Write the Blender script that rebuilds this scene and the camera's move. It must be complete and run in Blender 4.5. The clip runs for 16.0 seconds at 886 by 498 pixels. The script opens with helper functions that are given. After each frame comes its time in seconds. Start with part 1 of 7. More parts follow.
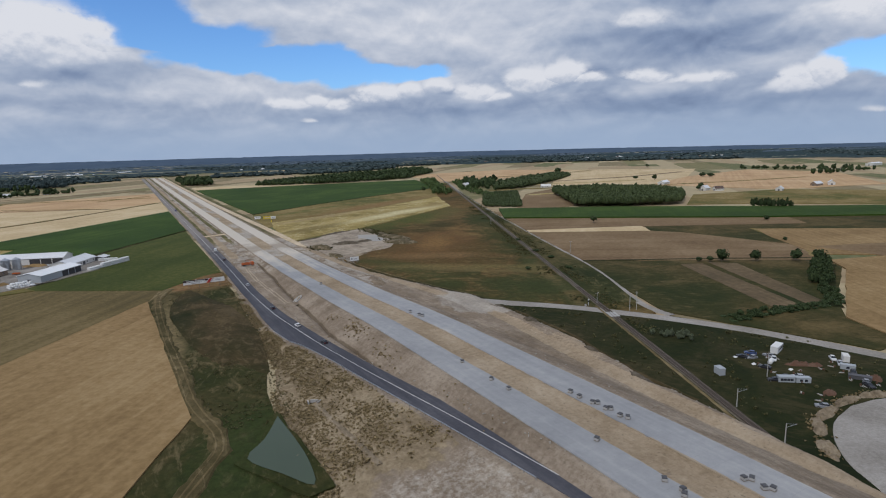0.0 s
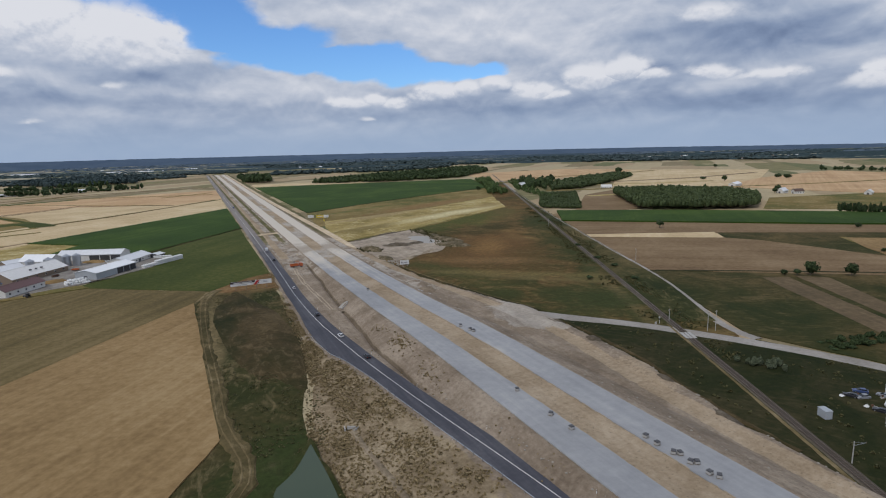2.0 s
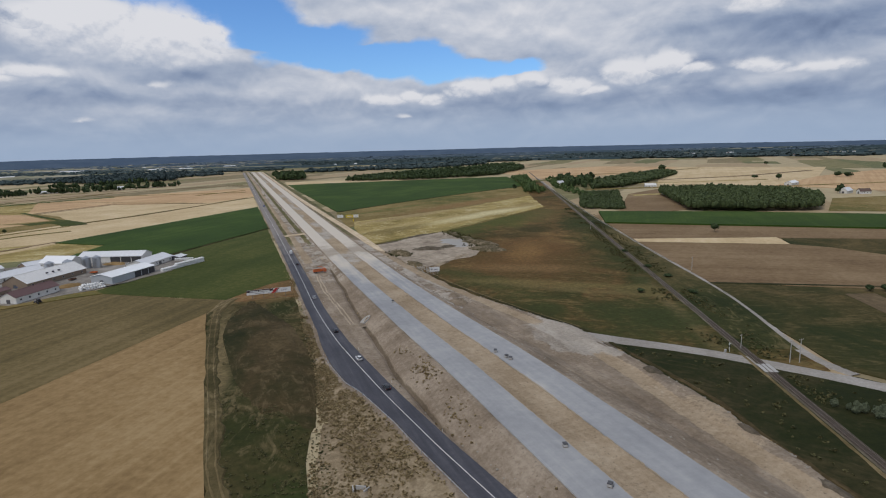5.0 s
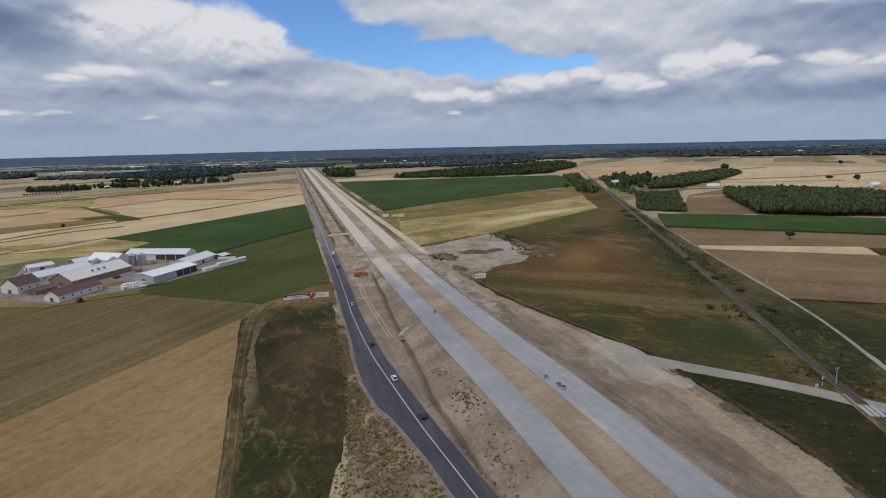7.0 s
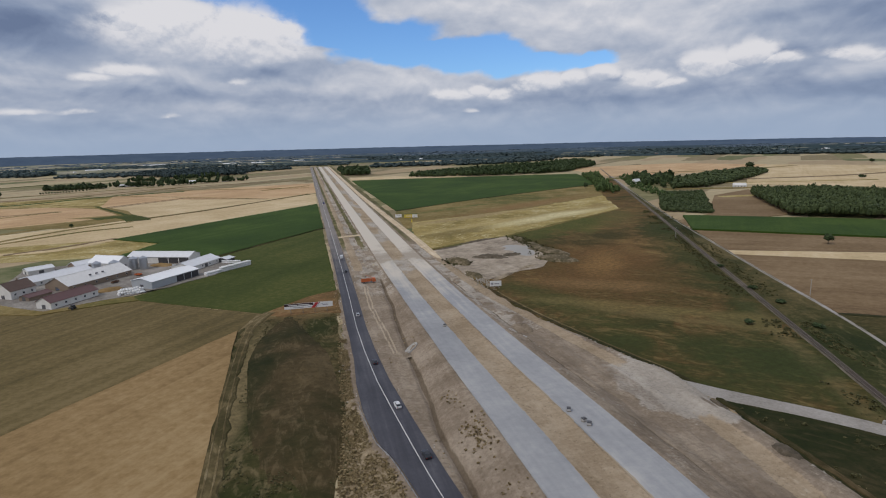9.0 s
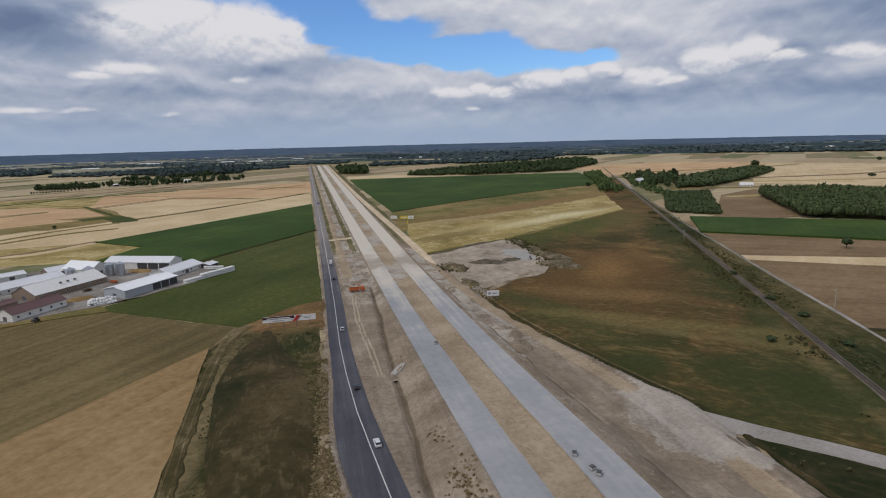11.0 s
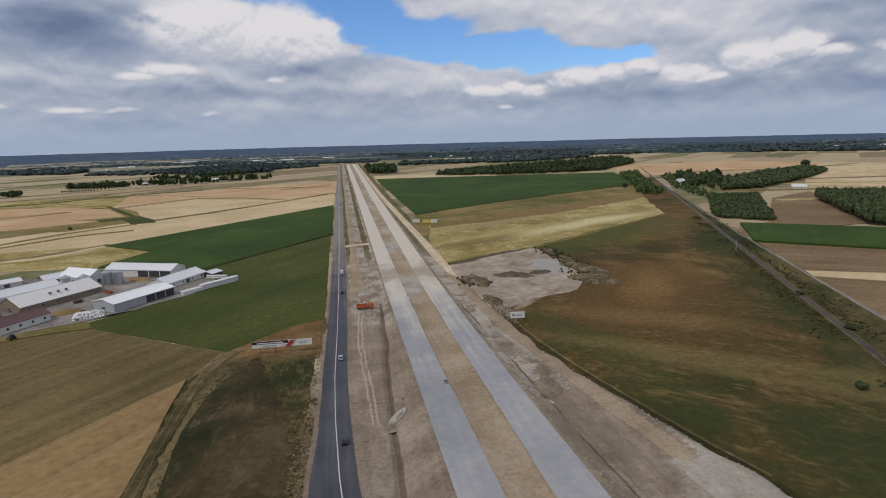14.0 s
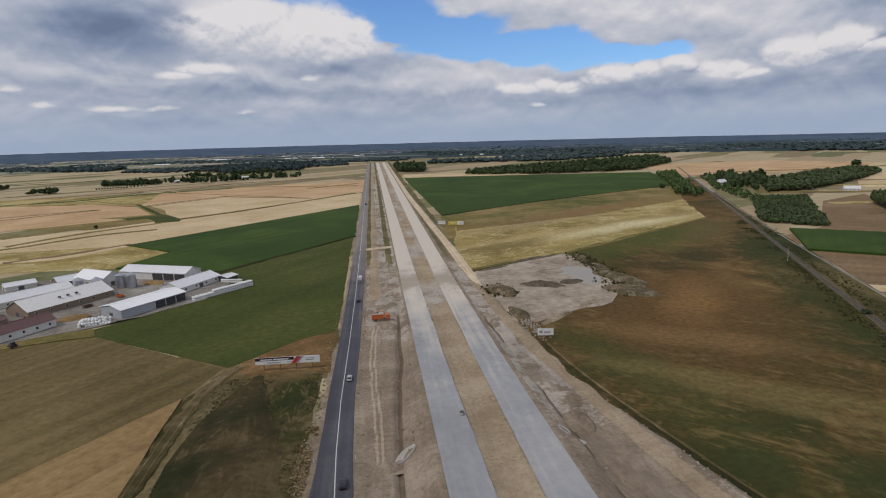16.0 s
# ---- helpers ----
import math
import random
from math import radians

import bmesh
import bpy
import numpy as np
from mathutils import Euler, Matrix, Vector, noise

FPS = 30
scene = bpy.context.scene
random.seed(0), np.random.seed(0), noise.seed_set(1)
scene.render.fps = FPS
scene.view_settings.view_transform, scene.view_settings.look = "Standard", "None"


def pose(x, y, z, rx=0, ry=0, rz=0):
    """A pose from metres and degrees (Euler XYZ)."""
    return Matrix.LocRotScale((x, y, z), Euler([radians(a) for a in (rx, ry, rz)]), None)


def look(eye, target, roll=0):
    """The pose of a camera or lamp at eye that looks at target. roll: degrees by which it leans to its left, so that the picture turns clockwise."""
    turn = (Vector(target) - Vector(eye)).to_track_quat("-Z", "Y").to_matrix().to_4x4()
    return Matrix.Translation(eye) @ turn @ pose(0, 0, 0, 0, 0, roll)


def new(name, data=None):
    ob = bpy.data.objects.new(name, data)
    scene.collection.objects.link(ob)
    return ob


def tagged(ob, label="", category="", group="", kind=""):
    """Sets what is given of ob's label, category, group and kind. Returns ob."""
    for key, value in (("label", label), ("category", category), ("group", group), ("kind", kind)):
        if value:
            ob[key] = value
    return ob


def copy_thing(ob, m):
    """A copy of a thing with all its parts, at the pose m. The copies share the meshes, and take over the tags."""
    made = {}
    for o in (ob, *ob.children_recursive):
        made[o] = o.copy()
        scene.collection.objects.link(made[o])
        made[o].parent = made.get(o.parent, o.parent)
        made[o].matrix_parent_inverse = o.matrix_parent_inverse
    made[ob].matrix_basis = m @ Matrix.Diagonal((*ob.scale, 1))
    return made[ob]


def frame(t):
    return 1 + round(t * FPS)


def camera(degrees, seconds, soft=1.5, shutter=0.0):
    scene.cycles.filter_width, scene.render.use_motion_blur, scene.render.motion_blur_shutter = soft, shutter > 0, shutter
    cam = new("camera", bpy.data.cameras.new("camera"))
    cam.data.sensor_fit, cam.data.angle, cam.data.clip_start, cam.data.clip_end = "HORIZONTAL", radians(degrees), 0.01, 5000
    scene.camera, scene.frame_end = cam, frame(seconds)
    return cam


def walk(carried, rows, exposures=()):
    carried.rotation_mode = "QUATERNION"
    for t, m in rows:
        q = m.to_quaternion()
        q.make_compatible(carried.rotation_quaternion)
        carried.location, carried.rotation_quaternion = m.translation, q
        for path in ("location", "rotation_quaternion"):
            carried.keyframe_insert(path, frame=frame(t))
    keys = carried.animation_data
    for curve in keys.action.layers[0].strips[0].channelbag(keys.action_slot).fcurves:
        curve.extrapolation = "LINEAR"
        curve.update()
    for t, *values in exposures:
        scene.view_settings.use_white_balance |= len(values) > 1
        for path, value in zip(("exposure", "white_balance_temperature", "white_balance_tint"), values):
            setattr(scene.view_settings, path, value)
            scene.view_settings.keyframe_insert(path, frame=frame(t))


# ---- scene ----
cam = camera(76.94, 16.0, soft=1.1)


def aim(x, y, z, yaw, pitch, roll):
    a, p = radians(yaw), radians(pitch)
    eye = Vector((x, y, z))
    way = Vector((math.sin(a) * math.cos(p), math.cos(a) * math.cos(p), -math.sin(p)))
    return look(eye, eye + way * 100, roll)


# seconds, place, heading to the right of the motorway's axis, tilt down, roll
PATH = [
    (0.0, -103.01, -25.21, 82.64, 29.428, 10.420, -1.696),
    (0.5, -100.41, -20.64, 82.78, 28.155, 10.438, -1.661),
    (1.0, -97.49, -15.62, 82.77, 26.591, 10.432, -1.633),
    (1.5, -95.13, -11.20, 82.99, 25.203, 10.419, -1.599),
    (2.0, -92.70, -6.35, 83.09, 23.813, 10.435, -1.556),
    (2.5, -90.36, -1.45, 83.16, 22.926, 10.468, -1.581),
    (3.0, -87.90, 3.42, 83.07, 22.472, 10.502, -1.645),
    (3.5, -85.53, 8.36, 82.91, 22.139, 10.540, -1.662),
    (6.0, -74.90, 32.53, 83.64, 17.959, 10.746, -1.656),
    (6.5, -72.76, 37.80, 83.85, 16.555, 10.801, -1.615),
    (7.0, -70.75, 42.79, 84.19, 15.162, 10.832, -1.552),
    (7.5, -68.97, 47.57, 84.18, 14.461, 10.829, -1.555),
    (8.0, -67.00, 53.07, 84.32, 14.142, 10.888, -1.583),
    (8.5, -64.90, 58.71, 84.28, 13.610, 10.910, -1.599),
    (9.0, -62.70, 63.81, 84.32, 13.443, 10.989, -1.642),
    (11.5, -50.56, 92.13, 84.47, 13.336, 11.210, -1.684),
    (12.0, -47.89, 98.64, 84.72, 13.437, 11.242, -1.685),
    (12.5, -45.56, 103.57, 84.65, 13.261, 11.240, -1.732),
    (13.0, -43.05, 109.04, 84.90, 12.178, 11.274, -1.754),
    (13.5, -40.82, 114.38, 84.65, 11.155, 11.266, -1.734),
    (14.0, -38.21, 120.35, 84.49, 10.046, 11.236, -1.767),
    (14.5, -36.23, 125.65, 84.33, 9.003, 11.215, -1.804),
    (15.0, -34.33, 130.99, 84.42, 8.164, 11.248, -1.789),
    (15.5, -32.45, 136.03, 84.57, 7.527, 11.271, -1.818),
    (16.0, -30.72, 141.29, 84.85, 6.888, 11.336, -1.718),
]
EXPOSURE = [(0.0, -0.36, 6150, 12), (3.5, -0.37, 6250, 12), (9.0, -0.40, 6400, 13), (13.0, -0.40, 6500, 14), (16.0, -0.40, 6600, 14)]
walk(cam, [(t, aim(x, y, z, yaw, pitch, roll)) for t, x, y, z, yaw, pitch, roll in PATH], EXPOSURE)

# ---- sky, clouds and sun ----
SUN_AZ, SUN_EL = -115.0, 50.0  # degrees from +y towards +x, and above the ground


def node(tree, kind, links=(), **values):
    """A node with its properties set and its inputs linked or given."""
    n = tree.nodes.new(kind)
    for key, value in values.items():
        setattr(n, key, value)
    for slot, value in dict(links).items():
        if hasattr(value, "is_output"):
            tree.links.new(value, n.inputs[slot])
        else:
            n.inputs[slot].default_value = value
    return n


def math_node(tree, op, a, b=0.0, c=0.0, clamp=False):
    return node(tree, "ShaderNodeMath", {0: a, 1: b, 2: c}, operation=op, use_clamp=clamp).outputs[0]


def ramp(tree, fac, stops, interpolation="LINEAR"):
    n = node(tree, "ShaderNodeValToRGB", {0: fac})
    n.color_ramp.interpolation = interpolation
    els = n.color_ramp.elements
    while len(els) < len(stops):
        els.new(0.5)
    for e, (pos, col) in zip(els, stops):
        e.position = pos
        e.color = (*col, 1) if len(col) == 3 else (col[0],) * 3 + (1,)
    return n.outputs[0]


def mix(tree, fac, a, b, blend="MIX"):
    return node(tree, "ShaderNodeMix", {0: fac, 6: a, 7: b}, data_type="RGBA", blend_type=blend).outputs[2]


world = bpy.data.worlds.new("sky")
scene.world = world
world.use_nodes = True
W = world.node_tree
W.nodes.clear()
sky = node(W, "ShaderNodeTexSky", sky_type="NISHITA", sun_disc=False, sun_elevation=radians(SUN_EL),
           sun_rotation=radians(SUN_AZ), altitude=150, air_density=1.0, dust_density=0.6, ozone_density=1.6)
blue = mix(W, 1.0, sky.outputs[0], (0.088, 0.128, 0.175, 1), "MULTIPLY")
way = node(W, "ShaderNodeTexCoord").outputs["Generated"]
sx = node(W, "ShaderNodeSeparateXYZ", {0: way})
az = math_node(W, "MULTIPLY", math_node(W, "ARCTAN2", sx.outputs[0], sx.outputs[1]), 57.2958)
el = math_node(W, "MULTIPLY", math_node(W, "ARCSINE", sx.outputs[2]), 57.2958)


def bump_at(a, e, ra, re, at=None, over=None):
    """A soft round spot in the sky, by its direction and its half-widths in degrees."""
    u = math_node(W, "DIVIDE", math_node(W, "SUBTRACT", at or az, a), ra)
    v = math_node(W, "DIVIDE", math_node(W, "SUBTRACT", over or el, e), re)
    r = math_node(W, "ADD", math_node(W, "MULTIPLY", u, u), math_node(W, "MULTIPLY", v, v))
    return math_node(W, "EXPONENT", math_node(W, "MULTIPLY", r, -1.0))


def total(parts):
    out = 0.0
    for weight, spot in parts:
        out = math_node(W, "MULTIPLY_ADD", spot, weight, out)
    return out


def cloud_noise(scale_a, scale_e, lift, detail, rough, seed, billow=False):
    """Fractal noise over the sky; lift: degrees by which it is sampled higher. Billowed noise has round heads."""
    v = node(W, "ShaderNodeCombineXYZ", {0: math_node(W, "MULTIPLY", az, scale_a), 1: math_node(W, "MULTIPLY", math_node(W, "ADD", el, lift), scale_e), 2: seed})
    if billow:
        return math_node(W, "SUBTRACT", 1.0, node(W, "ShaderNodeTexVoronoi", {"Vector": v.outputs[0], "Scale": 1.0, "Detail": detail, "Roughness": rough, "Smoothness": 0.6}, feature="SMOOTH_F1", normalize=True).outputs[0])
    return node(W, "ShaderNodeTexNoise", {"Vector": v.outputs[0], "Scale": 1.0, "Detail": detail, "Roughness": rough, "Distortion": 0.3}).outputs[0]


def step_of(value, a, b):
    return node(W, "ShaderNodeMapRange", {0: value, 1: a, 2: b}, interpolation_type="SMOOTHSTEP").outputs[0]


# the wind-torn outlines come from reading the sky at a shifted direction
torn = node(W, "ShaderNodeTexNoise", {"Vector": node(W, "ShaderNodeCombineXYZ", {0: math_node(W, "MULTIPLY", az, 0.17), 1: math_node(W, "MULTIPLY", el, 0.30), 2: 4.3}).outputs[0], "Scale": 1.0, "Detail": 5.0, "Roughness": 0.52})
torn = node(W, "ShaderNodeSeparateColor", {0: torn.outputs["Color"]})
taz = math_node(W, "ADD", az, math_node(W, "MULTIPLY_ADD", torn.outputs[0], 9.0, -4.5))
tel = math_node(W, "ADD", el, math_node(W, "MULTIPLY_ADD", torn.outputs[1], 3.0, -1.5))
saz = math_node(W, "ADD", az, math_node(W, "MULTIPLY_ADD", torn.outputs[0], 3.6, -1.8))
sel = math_node(W, "ADD", el, math_node(W, "MULTIPLY_ADD", torn.outputs[1], 1.3, -0.65))

mid = cloud_noise(0.17, 0.29, 0.0, 5.0, 0.5, 11.7)
mid_up = cloud_noise(0.17, 0.29, 0.7, 5.0, 0.5, 11.7)
puff = cloud_noise(0.50, 0.66, 0.0, 5.0, 0.58, 5.5, True)
puff_up = cloud_noise(0.50, 0.66, 0.45, 5.0, 0.58, 5.5, True)
streak = cloud_noise(0.06, 0.36, 0.0, 4.0, 0.5, 21.0)
relief = math_node(W, "SUBTRACT", mid, mid_up)
billow = math_node(W, "SUBTRACT", puff, puff_up)
GREYS = [(0.0, (0.185, 0.25, 0.39)), (0.25, (0.29, 0.37, 0.52)), (0.5, (0.45, 0.525, 0.65)), (0.75, (0.67, 0.715, 0.79)), (1.0, (0.92, 0.925, 0.94))]

# openings of clear blue in the cloud cover
HOLES = [(-4.0, 14.0, 7.0, 2.0), (1.5, 11.8, 6.5, 2.4), (6.5, 10.0, 6.5, 1.9), (12.5, 8.5, 6.0, 1.1), (17.5, 8.3, 5.0, 1.5), (22.5, 7.2, 5.0, 1.15), (28.0, 7.0, 3.5, 0.7), (66.5, 6.3, 4.5, 1.3), (3.0, 15.5, 8.0, 2.0)]
gap = 0.0
for a, e, ra, re in HOLES:
    gap = math_node(W, "MAXIMUM", gap, bump_at(a, e, ra, re, taz, tel))
gap = math_node(W, "ADD", gap, math_node(W, "MULTIPLY_ADD", mid, -0.5, 0.25))
gap = math_node(W, "SUBTRACT", gap, math_node(W, "MULTIPLY", 0.30, bump_at(3.5, 8.9, 2.6, 0.35)))
cover_ = step_of(gap, 0.50, 0.20)

# the layered cover itself: pale high sheet, grey belt under it, blue-grey veil over the horizon
tone = total([(-0.62, bump_at(-22.0, 9.6, 6.5, 2.2, saz, sel)), (-0.30, bump_at(-13.0, 4.7, 10.0, 1.0, taz, tel)), (-0.24, bump_at(-3.5, 6.6, 4.5, 0.8, taz, tel)), (-0.50, bump_at(54.5, 8.4, 7.0, 1.3, taz, tel)),
              (-0.34, bump_at(44.0, 6.4, 5.0, 0.8, taz, tel)), (-0.36, bump_at(53.0, 3.4, 16.0, 1.3, taz, tel)), (-0.30, bump_at(24.0, 3.3, 16.0, 0.7, taz, tel)), (-0.30, bump_at(2.0, 4.2, 7.0, 0.6, taz, tel)),
              (-0.32, bump_at(53.0, 12.6, 6.0, 1.2, taz, tel)), (-0.25, bump_at(44.0, 9.6, 6.0, 0.9, taz, tel)), (0.22, bump_at(30.0, 11.5, 14.0, 3.0)), (0.30, bump_at(66.0, 10.5, 4.0, 2.0, taz, tel)), (0.12, bump_at(10.0, 5.8, 9.0, 1.0, taz, tel)),
              (0.10, bump_at(-26.0, 6.2, 7.0, 0.9, taz, tel)), (0.12, bump_at(47.0, 5.2, 7.0, 0.8, taz, tel)), (0.04, bump_at(-7.0, 9.5, 8.0, 3.0, saz, sel)), (0.08, bump_at(8.0, 4.6, 16.0, 1.6))])
tone = math_node(W, "ADD", tone, math_node(W, "MULTIPLY_ADD", relief, 1.0, 0.615))
tone = math_node(W, "ADD", tone, math_node(W, "MULTIPLY", math_node(W, "SUBTRACT", streak, 0.5), 0.50))
tone = math_node(W, "ADD", tone, math_node(W, "MULTIPLY", math_node(W, "MULTIPLY", billow, step_of(el, 2.0, 6.0)), 0.16))
tone = math_node(W, "SUBTRACT", tone, math_node(W, "MULTIPLY", step_of(el, 6.5, 2.2), 0.05))
cover_col = ramp(W, tone, GREYS)
cover_col = mix(W, math_node(W, "MULTIPLY", step_of(el, 4.6, 0.0), 0.88), cover_col, (0.41, 0.525, 0.69, 1))

# heaped clouds: white heads over grey bases
HEADS = [(-10.5, 9.8, 5.5, 2.8, 1.15), (-5.0, 9.2, 4.6, 2.9, 1.25), (-1.6, 9.6, 2.4, 1.8, 1.1), (-14.0, 10.4, 2.6, 1.8, 0.8), (-14.5, 6.6, 3.0, 0.8, 0.7), (-17.5, 6.0, 2.0, 0.6, 0.66), (-5.5, 5.9, 2.5, 0.5, 0.42),
         (14.5, 4.4, 2.6, 0.85, 0.78), (17.5, 4.7, 1.7, 0.9, 0.8), (20.0, 4.3, 1.8, 0.8, 0.76), (23.6, 4.9, 2.4, 1.25, 0.92), (26.3, 5.2, 1.5, 1.1, 0.88), (29.6, 5.6, 1.8, 0.9, 0.84), (33.0, 5.1, 2.0, 1.1, 0.86), (35.2, 4.6, 1.4, 0.6, 0.72),
         (38.4, 5.7, 2.6, 1.6, 0.98), (41.6, 6.3, 2.4, 1.5, 0.9), (44.0, 5.8, 2.0, 0.9, 0.72), (49.6, 5.9, 2.4, 0.8, 0.76), (54.0, 5.4, 3.2, 0.7, 0.62), (61.0, 4.5, 1.9, 1.3, 0.9), (63.0, 4.9, 1.7, 1.5, 0.94),
         (66.8, 1.9, 1.2, 0.5, 0.45), (16.5, 2.9, 1.2, 0.35, 0.45), (-22.5, 3.1, 1.8, 0.46, 0.56), (-19.0, 3.0, 1.8, 0.36, 0.5), (-11.8, 2.8, 1.0, 0.38, 0.5), (-27.5, 3.4, 1.2, 0.4, 0.44),
         (66.5, 9.8, 3.2, 1.8, 0.8), (48.5, 10.6, 3.0, 1.2, 0.6), (-30.0, 4.6, 1.6, 0.5, 0.42)]


def heaped():
    """The strongest head at each direction, and its height above the middle of that head."""
    best, height = 0.0, 0.0
    for a, e, ra, re, k in HEADS:
        u = math_node(W, "DIVIDE", math_node(W, "SUBTRACT", saz, a), ra)
        v = math_node(W, "DIVIDE", math_node(W, "SUBTRACT", sel, e), re)
        f = math_node(W, "MAXIMUM", v, math_node(W, "MULTIPLY", v, -1.9))
        r2 = math_node(W, "ADD", math_node(W, "MULTIPLY", u, u), math_node(W, "MULTIPLY", f, f))
        f = math_node(W, "MULTIPLY", math_node(W, "EXPONENT", math_node(W, "MULTIPLY", r2, -1.0)), k)
        on = math_node(W, "GREATER_THAN", f, best)
        height = math_node(W, "ADD", math_node(W, "MULTIPLY", on, v), math_node(W, "MULTIPLY", math_node(W, "SUBTRACT", 1.0, on), height))
        best = math_node(W, "MAXIMUM", best, f)
    return best, height


field, top_of = heaped()
heads = math_node(W, "ADD", field, math_node(W, "MULTIPLY", math_node(W, "SUBTRACT", puff, 0.62), 1.7))
heads = math_node(W, "ADD", heads, math_node(W, "MULTIPLY", math_node(W, "SUBTRACT", mid, 0.5), 1.1))
fluff = step_of(top_of, -1.5, 0.3)
heap_mask = math_node(W, "MULTIPLY", math_node(W, "MULTIPLY", step_of(heads, 0.16, 0.62), step_of(field, 0.08, 0.52)), fluff)
lit = math_node(W, "ADD", math_node(W, "MULTIPLY_ADD", top_of, 0.26, 0.95), math_node(W, "MULTIPLY", billow, 1.3))
lit = math_node(W, "MULTIPLY_ADD", relief, 0.6, lit)
heap_col = ramp(W, lit, GREYS)
heap_col = mix(W, math_node(W, "MULTIPLY", step_of(el, 4.5, 0.5), 0.45), heap_col, (0.50, 0.57, 0.68, 1))
colour = mix(W, cover_, blue, cover_col)
colour = mix(W, heap_mask, colour, heap_col)
background = node(W, "ShaderNodeBackground", {0: colour, 1: 1.0})
node(W, "ShaderNodeOutputWorld", {0: background.outputs[0]})

sun = new("sun", bpy.data.lights.new("sun", "SUN"))
sun.data.energy, sun.data.angle, sun.data.color = 2.0, radians(1.5), (1.0, 0.94, 0.85)
_a, _e = radians(SUN_AZ), radians(SUN_EL)
sun.matrix_world = look((math.sin(_a) * math.cos(_e) * 900, math.cos(_a) * math.cos(_e) * 900, math.sin(_e) * 900), (0, 0, 0))


# ---- materials ----
def material(name):
    m = bpy.data.materials.new(name)
    m.use_nodes = True
    m.node_tree.nodes.clear()
    return m, m.node_tree


def finish(tree, colour, rough=0.9, height=None, strength=0.4, distance=0.1, metallic=0.0, spec=0.3):
    bsdf = node(tree, "ShaderNodeBsdfPrincipled", {"Base Color": colour, "Roughness": rough, "Metallic": metallic, "Specular IOR Level": spec})
    if height is not None:
        b = node(tree, "ShaderNodeBump", {"Strength": strength, "Distance": distance, "Height": height})
        tree.links.new(b.outputs[0], bsdf.inputs["Normal"])
    node(tree, "ShaderNodeOutputMaterial", {0: bsdf.outputs[0]})


def noise_of(tree, scale, detail=4.0, rough=0.55, vector=None, distortion=0.0):
    v = vector or node(tree, "ShaderNodeTexCoord").outputs["Object"]
    return node(tree, "ShaderNodeTexNoise", {"Vector": v, "Scale": scale, "Detail": detail, "Roughness": rough, "Distortion": distortion}).outputs[0]


def soil(name, dark, mid, light, patch=0.03, grain=0.6, angle=None, stripe=0.0, pitch=3.0, bump=0.35, rough=0.95, spots=None):
    """Ground cover at two scales: broad stains and fine grain; angle: the heading of tractor lines, in degrees from +y to +x."""
    m, t = material(name)
    broad = noise_of(t, patch, 5.0, 0.6, distortion=0.4)
    small = noise_of(t, grain, 6.0, 0.7)
    f = math_node(t, "ADD", math_node(t, "MULTIPLY", broad, 0.52), math_node(t, "MULTIPLY", small, 0.48))
    if angle is not None:
        v = node(t, "ShaderNodeMapping", {0: node(t, "ShaderNodeTexCoord").outputs["Object"], 2: (0, 0, radians(-angle)), 3: (pitch, 250.0, 1)}, vector_type="TEXTURE")
        lines = noise_of(t, 1.0, 3.0, 0.6, v.outputs[0])
        f = math_node(t, "ADD", f, math_node(t, "MULTIPLY", math_node(t, "SUBTRACT", lines, 0.5), stripe))
    c = ramp(t, f, [(0.37, dark), (0.5, mid), (0.63, light)])
    if spots:
        far = ramp(t, noise_of(t, spots[1], 4.0, 0.6), [(0.52, (0,)), (0.66, (1,))])
        c = mix(t, far, c, (*spots[0], 1))
    finish(t, c, rough, small, bump, 0.25, spec=0.15)
    return m


def plain(name, colour, rough=0.6, metallic=0.0, wear=0.25, scale=2.0, spec=0.4, dirt=(0.2, 0.17, 0.13)):
    """Paint, sheet metal, render or plastic with dirt and a little relief."""
    m, t = material(name)
    n = noise_of(t, scale, 6.0, 0.65)
    n2 = noise_of(t, scale * 0.13, 3.0, 0.6)
    f = ramp(t, math_node(t, "MULTIPLY_ADD", n, 0.6, math_node(t, "MULTIPLY", n2, 0.4)), [(0.45, (0,)), (0.75, (wear,))])
    var = ramp(t, n2, [(0.3, (0.86,)), (0.7, (1.0,))])
    c = mix(t, f, mix(t, 1.0, (*colour, 1), var, "MULTIPLY"), (*dirt, 1))
    finish(t, c, math_node(t, "MULTIPLY_ADD", n, 0.2, rough - 0.1), n, 0.08, 0.02, metallic, spec)
    return m


def leaves(name, dark, light, scale=0.25):
    m, t = material(name)
    isl = node(t, "ShaderNodeNewGeometry").outputs["Random Per Island"]
    n = noise_of(t, scale, 3.0, 0.6)
    rnd = node(t, "ShaderNodeObjectInfo").outputs["Random"]
    f = math_node(t, "ADD", math_node(t, "MULTIPLY", isl, 0.5), math_node(t, "MULTIPLY_ADD", n, 0.55, math_node(t, "MULTIPLY", rnd, 0.12)))
    c = ramp(t, f, [(0.25, dark), (0.85, light)])
    finish(t, c, 0.8, spec=0.2)
    return m


